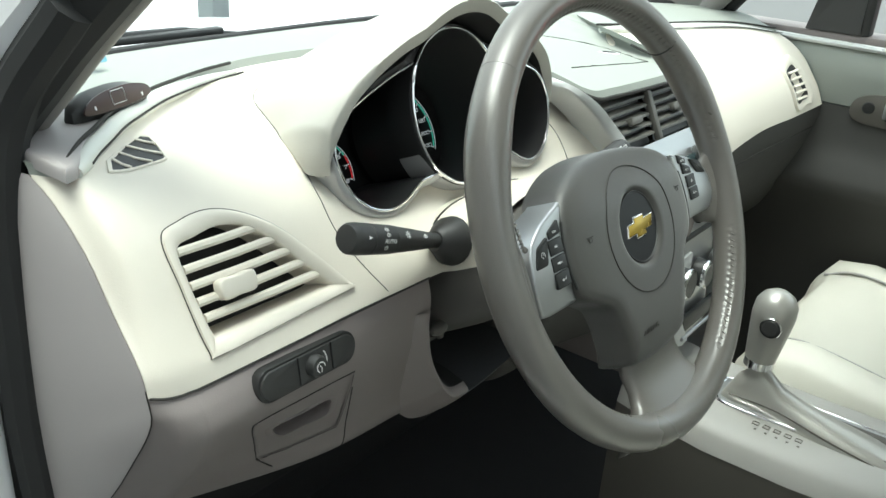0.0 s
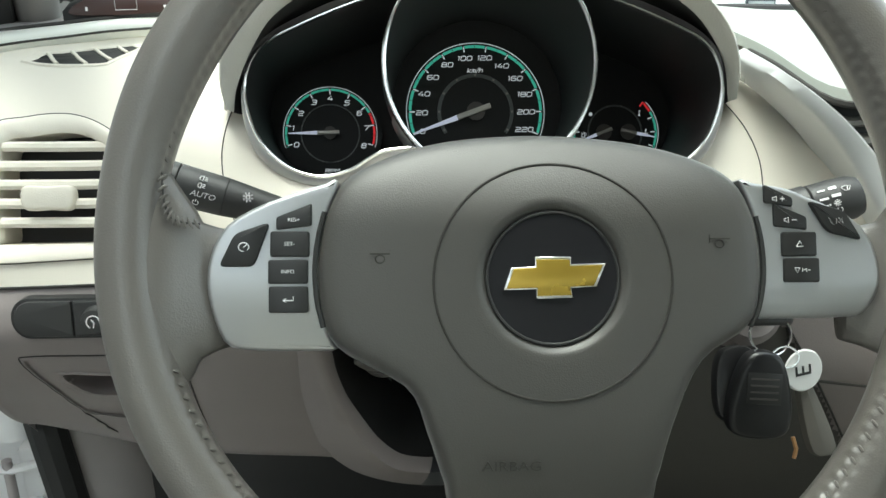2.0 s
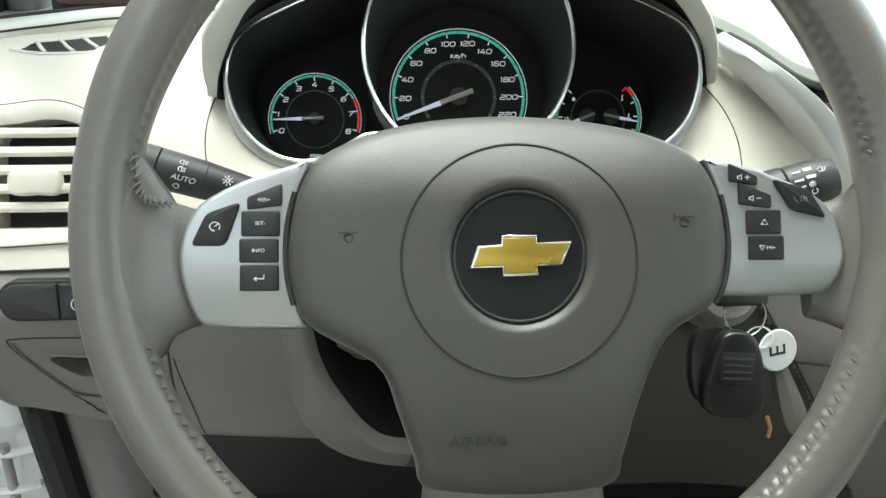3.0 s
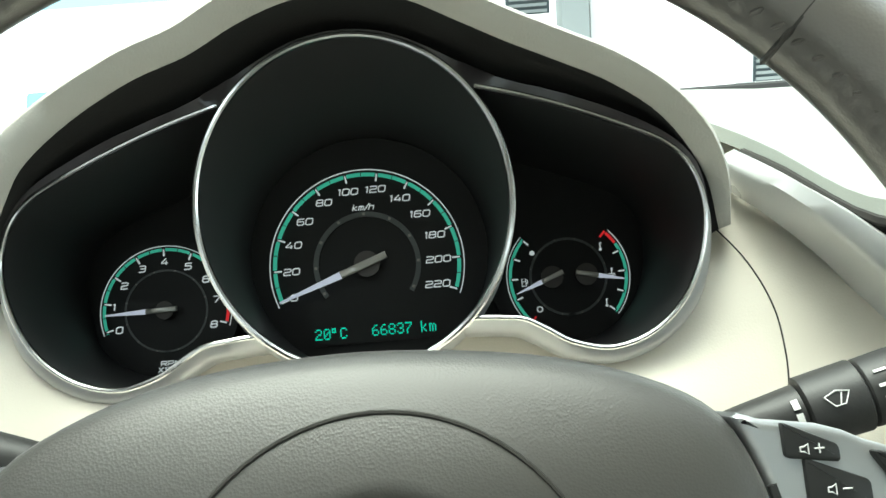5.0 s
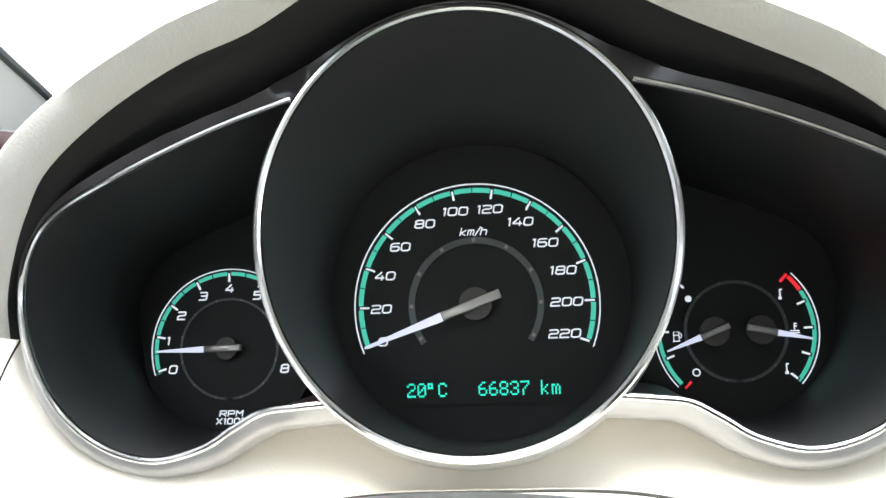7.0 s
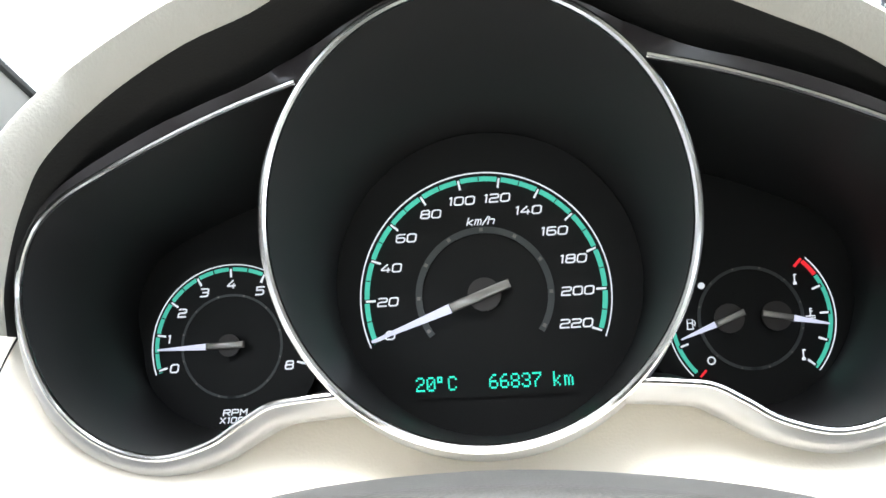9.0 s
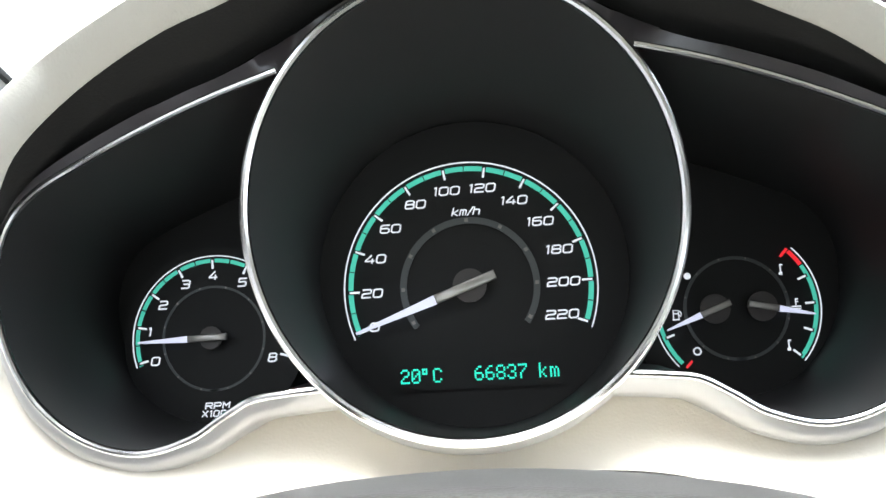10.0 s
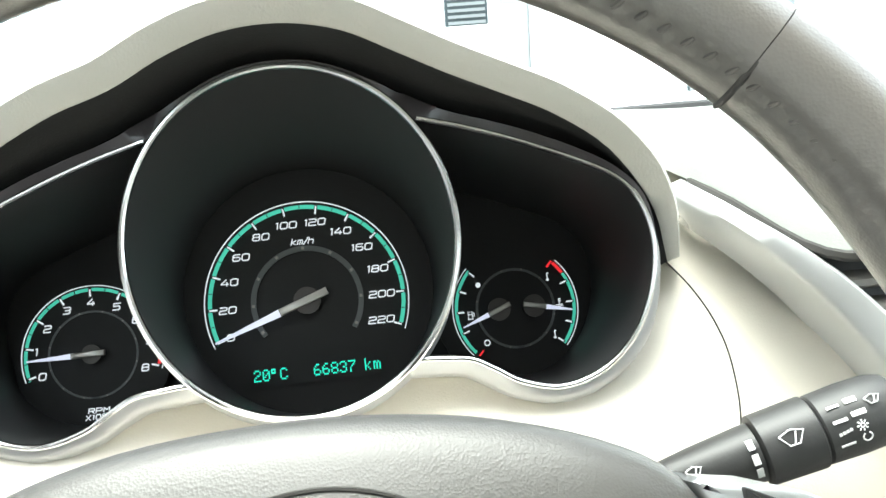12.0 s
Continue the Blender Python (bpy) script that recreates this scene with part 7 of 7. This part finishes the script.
def build_outside():
    g = part("ground", plate("ground", [(-90, -90), (90, -90), (90, 90), (-90, 90)], -0.3, 0.0, ASPHALT))
    tagged(g, "grey concrete yard", "ground", kind="structure")
    b = thing("showroom_building", "white showroom building with grey columns and blue signs", "building", kind="structure")
    # Facade and low wall take the glowing material in place of sun.
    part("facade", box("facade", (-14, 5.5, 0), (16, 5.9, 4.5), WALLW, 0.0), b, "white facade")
    for x0, x1 in ((7.0, 7.25),):
        part("column", box("column", (x0, 5.2, 0), (x1, 5.45, 4.5), COLUMN, 0.01), b, "grey column")
    for x0, x1, z0, z1 in ((0.74, 1.03, 1.08, 1.9), (2.41, 2.63, 0.52, 1.5)):
        w = part("window", box("window", (x0, 5.42, z0), (x1, 5.5, z1), GLASSD, 0.0), b, "dark window with blinds")
        for i in range(int((z1 - z0) / 0.04)):
            part("blind_slat", box("blind_slat", (x0 + 0.02, 5.40, z0 + 0.01 + 0.04 * i), (x1 - 0.02, 5.415, z0 + 0.03 + 0.04 * i), COLUMN, 0), w)
    m = thing("shopfront", "grey metal posts of a glazed shopfront ahead of the bonnet", "shopfront", kind="structure")
    for x0, x1 in ((0.425, 0.495), (1.125, 1.19)):
        part("post", box("post", (x0, 1.74, 0), (x1, 1.82, 3.2), COLUMN, 0.004), m, "grey metal post")
    part("post", box("post", (0.50, 1.76, 0), (0.545, 1.80, 3.2), COLUMNW, 0.004), m, "pale inner post")
    part("head_rail", box("head_rail", (-1.2, 1.74, 3.2), (2.4, 1.82, 3.3), COLUMN, 0.004), m, "grey head rail")
    part("post", box("post", (2.31, 5.38, 0), (2.40, 5.49, 4.5), COLUMNW, 0.01), b, "pale grey post")
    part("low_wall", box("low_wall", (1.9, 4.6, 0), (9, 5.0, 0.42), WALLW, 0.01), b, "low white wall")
    for x0, x1, z0, z1 in ((-3.6, -1.3, 1.34, 1.95), (-0.25, 0.66, 1.28, 1.9), (4.9, 8.5, 0.9, 1.35), (-1.95, -1.6, 0.68, 0.92)):
        s = part("sign", box("sign", (x0, 5.44, z0), (x1, 5.49, z1), BLUE, 0), b, "pale blue sign")
        n = max(2, int((x1 - x0) / 0.28))
        for i in range(n):
            x = x0 + (x1 - x0) * (i + 0.5) / n
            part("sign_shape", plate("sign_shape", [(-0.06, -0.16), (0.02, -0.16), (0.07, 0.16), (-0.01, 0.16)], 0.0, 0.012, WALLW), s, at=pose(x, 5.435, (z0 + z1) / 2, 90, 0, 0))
    # Added out of view: blocks low sky light, bounces some onto the dash.
    w = part("shade_wall", box("shade_wall", (-1.25, -7, 0), (-1.1, 1.3, 2.6), CONCRETE, 0.01))
    tagged(w, "plain grey wall added out of view to block side light", "wall", kind="structure")
    r = thing("parked_car", "red parked car beyond the passenger window", "car", pose(5.8, -2.6, 0))
    part("car_body", box("car_body", (-0.4, -2.0, 0.25), (1.2, 2.2, 0.98), CLOTHRED, 0.15, 4), r, "red car body")
    for x in (-0.35, 1.0):
        for y in (-1.3, 1.4):
            part("wheel", tube("wheel", [(x, y, 0.32), (x + 0.2, y, 0.32)], 0.32, RUBBER, 28), r, "black tyre")
    part("car_cabin", box("car_cabin", (-0.25, -1.3, 0.95), (1.05, 0.9, 1.45), GLASSD, 0.15, 4), r, "dark glasshouse")


def build_pad_details():
    def top(pts, n):
        return [Vector((p.x, p.y, pad_top(p.x, p.y) + 0.0003)) for p in crom([(x, y, 0) for x, y in pts], n)]
    groove("lid_seam", top([(0.295, -0.010), (0.34, -0.022), (0.40, -0.036), (0.440, -0.040)], 16), dash, 0.0012)
    groove("lid_seam", top([(0.440, -0.040), (0.452, 0.0), (0.458, 0.05), (0.44, 0.12)], 16), dash, 0.0010)
    s = thing("sun_sensor", "small dark sensor with white rim on the upper pad", "sensor", pose(0.430, 0.012, pad_top(0.430, 0.012) + 0.0004, 0, 0, -60))
    part("sensor_rim", plate("sensor_rim", [(p.x, p.y) for p in crom([(-0.014, 0, 0), (0, -0.005, 0), (0.014, 0, 0), (0, 0.005, 0)], 24, True)], -0.002, 0.0010, INK, 0.0005), s, "white rim")
    part("sensor_dome", plate("sensor_dome", [(p.x, p.y) for p in crom([(-0.009, 0, 0), (0, -0.003, 0), (0.009, 0, 0), (0, 0.003, 0)], 24, True)], 0, 0.0022, BLACK, 0.0008), s, "dark sensor window")


build_pad_details()
build_side_vent()
build_small_vent()
build_park_display()
build_lower_panel()
build_switch_pod()
build_fascia_seams()
build_column()

left_stalk, L = stalk("indicator_stalk", "charcoal indicator and light stalk with white markings", (-0.083, -0.120, 0.957), (-0.199, -0.120, 0.993), [(0.0, 0.0062), (0.17, 0.0066), (0.38, 0.0088), (0.60, 0.0110)],
                      [[(0.60, 0.0106), (0.604, 0.0111), (0.822, 0.0118), (0.826, 0.0113)], [(0.829, 0.0113), (0.833, 0.0119), (0.93, 0.0120), (0.975, 0.0115), (0.995, 0.0100), (1.0, 0.006)]])
right_stalk, L2 = stalk("wiper_stalk", "charcoal wiper stalk with white markings", (0.100, -0.124, 0.948), (0.2115, -0.1305, 0.9800), [(0.0, 0.0066), (0.17, 0.0072), (0.36, 0.0094), (0.55, 0.0108)],
                        [[(0.555, 0.0112), (0.562, 0.0130), (0.735, 0.0134), (0.742, 0.0122)], [(0.745, 0.0120), (0.752, 0.0128), (0.86, 0.0132), (0.95, 0.0128), (0.99, 0.0112), (1.0, 0.007)]])


def lamp_sign(s=1.0):
    return [[(0.0004 * s, 0.0016 * s), (-0.0012 * s, 0.0012 * s), (-0.0016 * s, 0), (-0.0012 * s, -0.0012 * s), (0.0004 * s, -0.0016 * s), (0.0004 * s, 0.0016 * s)]] + [[(0.0012 * s, y * s), (0.0028 * s, y * s)] for y in (0.001, 0.0, -0.001)]


def sun_sign(s=1.0):
    return [[(s * 0.0009 * math.cos(a), s * 0.0009 * math.sin(a)) for a in (6.283 * i / 10 for i in range(11))]] + [[(s * 0.0015 * math.cos(a), s * 0.0015 * math.sin(a)), (s * 0.0025 * math.cos(a), s * 0.0025 * math.sin(a))] for a in (6.283 * i / 8 for i in range(8))]


def wiper_sign(s=1.0):
    return [[(-0.003 * s, 0.0010 * s), (0, 0.0019 * s), (0.003 * s, 0.0010 * s), (0.0012 * s, -0.0016 * s), (-0.0012 * s, -0.0016 * s), (-0.003 * s, 0.0010 * s)], [(0.0, -0.0016 * s), (0.0012 * s, 0.0012 * s)]]


def mark_stalks():
    s, r = left_stalk, 0.0117
    print_on(s, words("stalk_text", "AUTO", 0.0045, INK, 0.0001, 0.2, 1.1), L * 0.695, -0.0020, r, -1)
    ring = [[(0.0016 * math.cos(a), 0.0016 * math.sin(a)) for a in (1.57 + 0.5 + 5.28 * i / 14 for i in range(15))], [(0, 0.0006), (0, 0.0022)]]
    for sign, f, y in ((lamp_sign(), 0.715, 0.0070), (lamp_sign(0.9), 0.715, 0.0030), (ring, 0.72, -0.0068)):
        print_on(s, strokes("stalk_mark", sign), L * f, y, r, -1)
    print_on(s, plate("stalk_arrow", [(-0.0018, -0.0013), (0.0020, 0.0), (-0.0018, 0.0013)], 0, 0.0002, INK), L * 0.885, 0.0005, 0.0119, -1)
    print_on(s, strokes("stalk_mark", sun_sign(1.2)), L * 0.50, 0.0036, 0.0103, -1)
    print_on(s, strokes("stalk_mark", lamp_sign(0.9)), L * 0.30, 0.0030, 0.0085, -1)
    s = right_stalk
    print_on(s, strokes("stalk_mark", wiper_sign(1.0)), L2 * 0.34, 0.003, 0.0094, 1)
    for y in (0.0055, 0.0005, -0.0045):
        print_on(s, box("stalk_bar", (-0.0012, -0.0019, 0), (0.0012, 0.0019, 0.0002), INK, 0.0), L2 * 0.525, y, 0.0109, 1)
    print_on(s, strokes("stalk_mark", wiper_sign(1.5)), L2 * 0.645, 0.0040, 0.0134, 1)
    for f, y, wd, ht in ((0.785, 0.0085, 0.0022, 0.0005), (0.785, 0.0038, 0.0026, 0.0006), (0.785, -0.0048, 0.0026, 0.0004), (0.84, 0.0088, 0.0022, 0.0010), (0.845, 0.0045, 0.0026, 0.0009)):
        print_on(s, box("stalk_bar", (-wd, -ht, 0), (wd, ht, 0.0002), INK, 0), L2 * f + 0.001, y, 0.0132, 1)
    for k in range(4):
        print_on(s, box("stalk_dot", (-0.0005, -0.0005, 0), (0.0005, 0.0005, 0.0002), INK, 0), L2 * 0.78 + 0.0013 * k, -0.0006 + 0.0002 * k, 0.0131, 1)
    for sign, f, y in ((sun_sign(0.8), 0.85, 0.0002), (ring[:1], 0.855, -0.0042), (wiper_sign(0.9), 0.91, 0.0070)):
        print_on(s, strokes("stalk_mark", sign), L2 * f, y, 0.0132, 1)


mark_stalks()
build_key()
build_stack()
build_passenger_side()
build_knee_panel()
build_console()
build_seat("front_seat", "cream leather passenger seat with piping", 0.505, 0.985, -0.195, 0.645)
build_seat("front_seat", "cream leather driver seat with piping", -0.25, 0.235, -0.36, 0.665)
build_body()
build_outside()
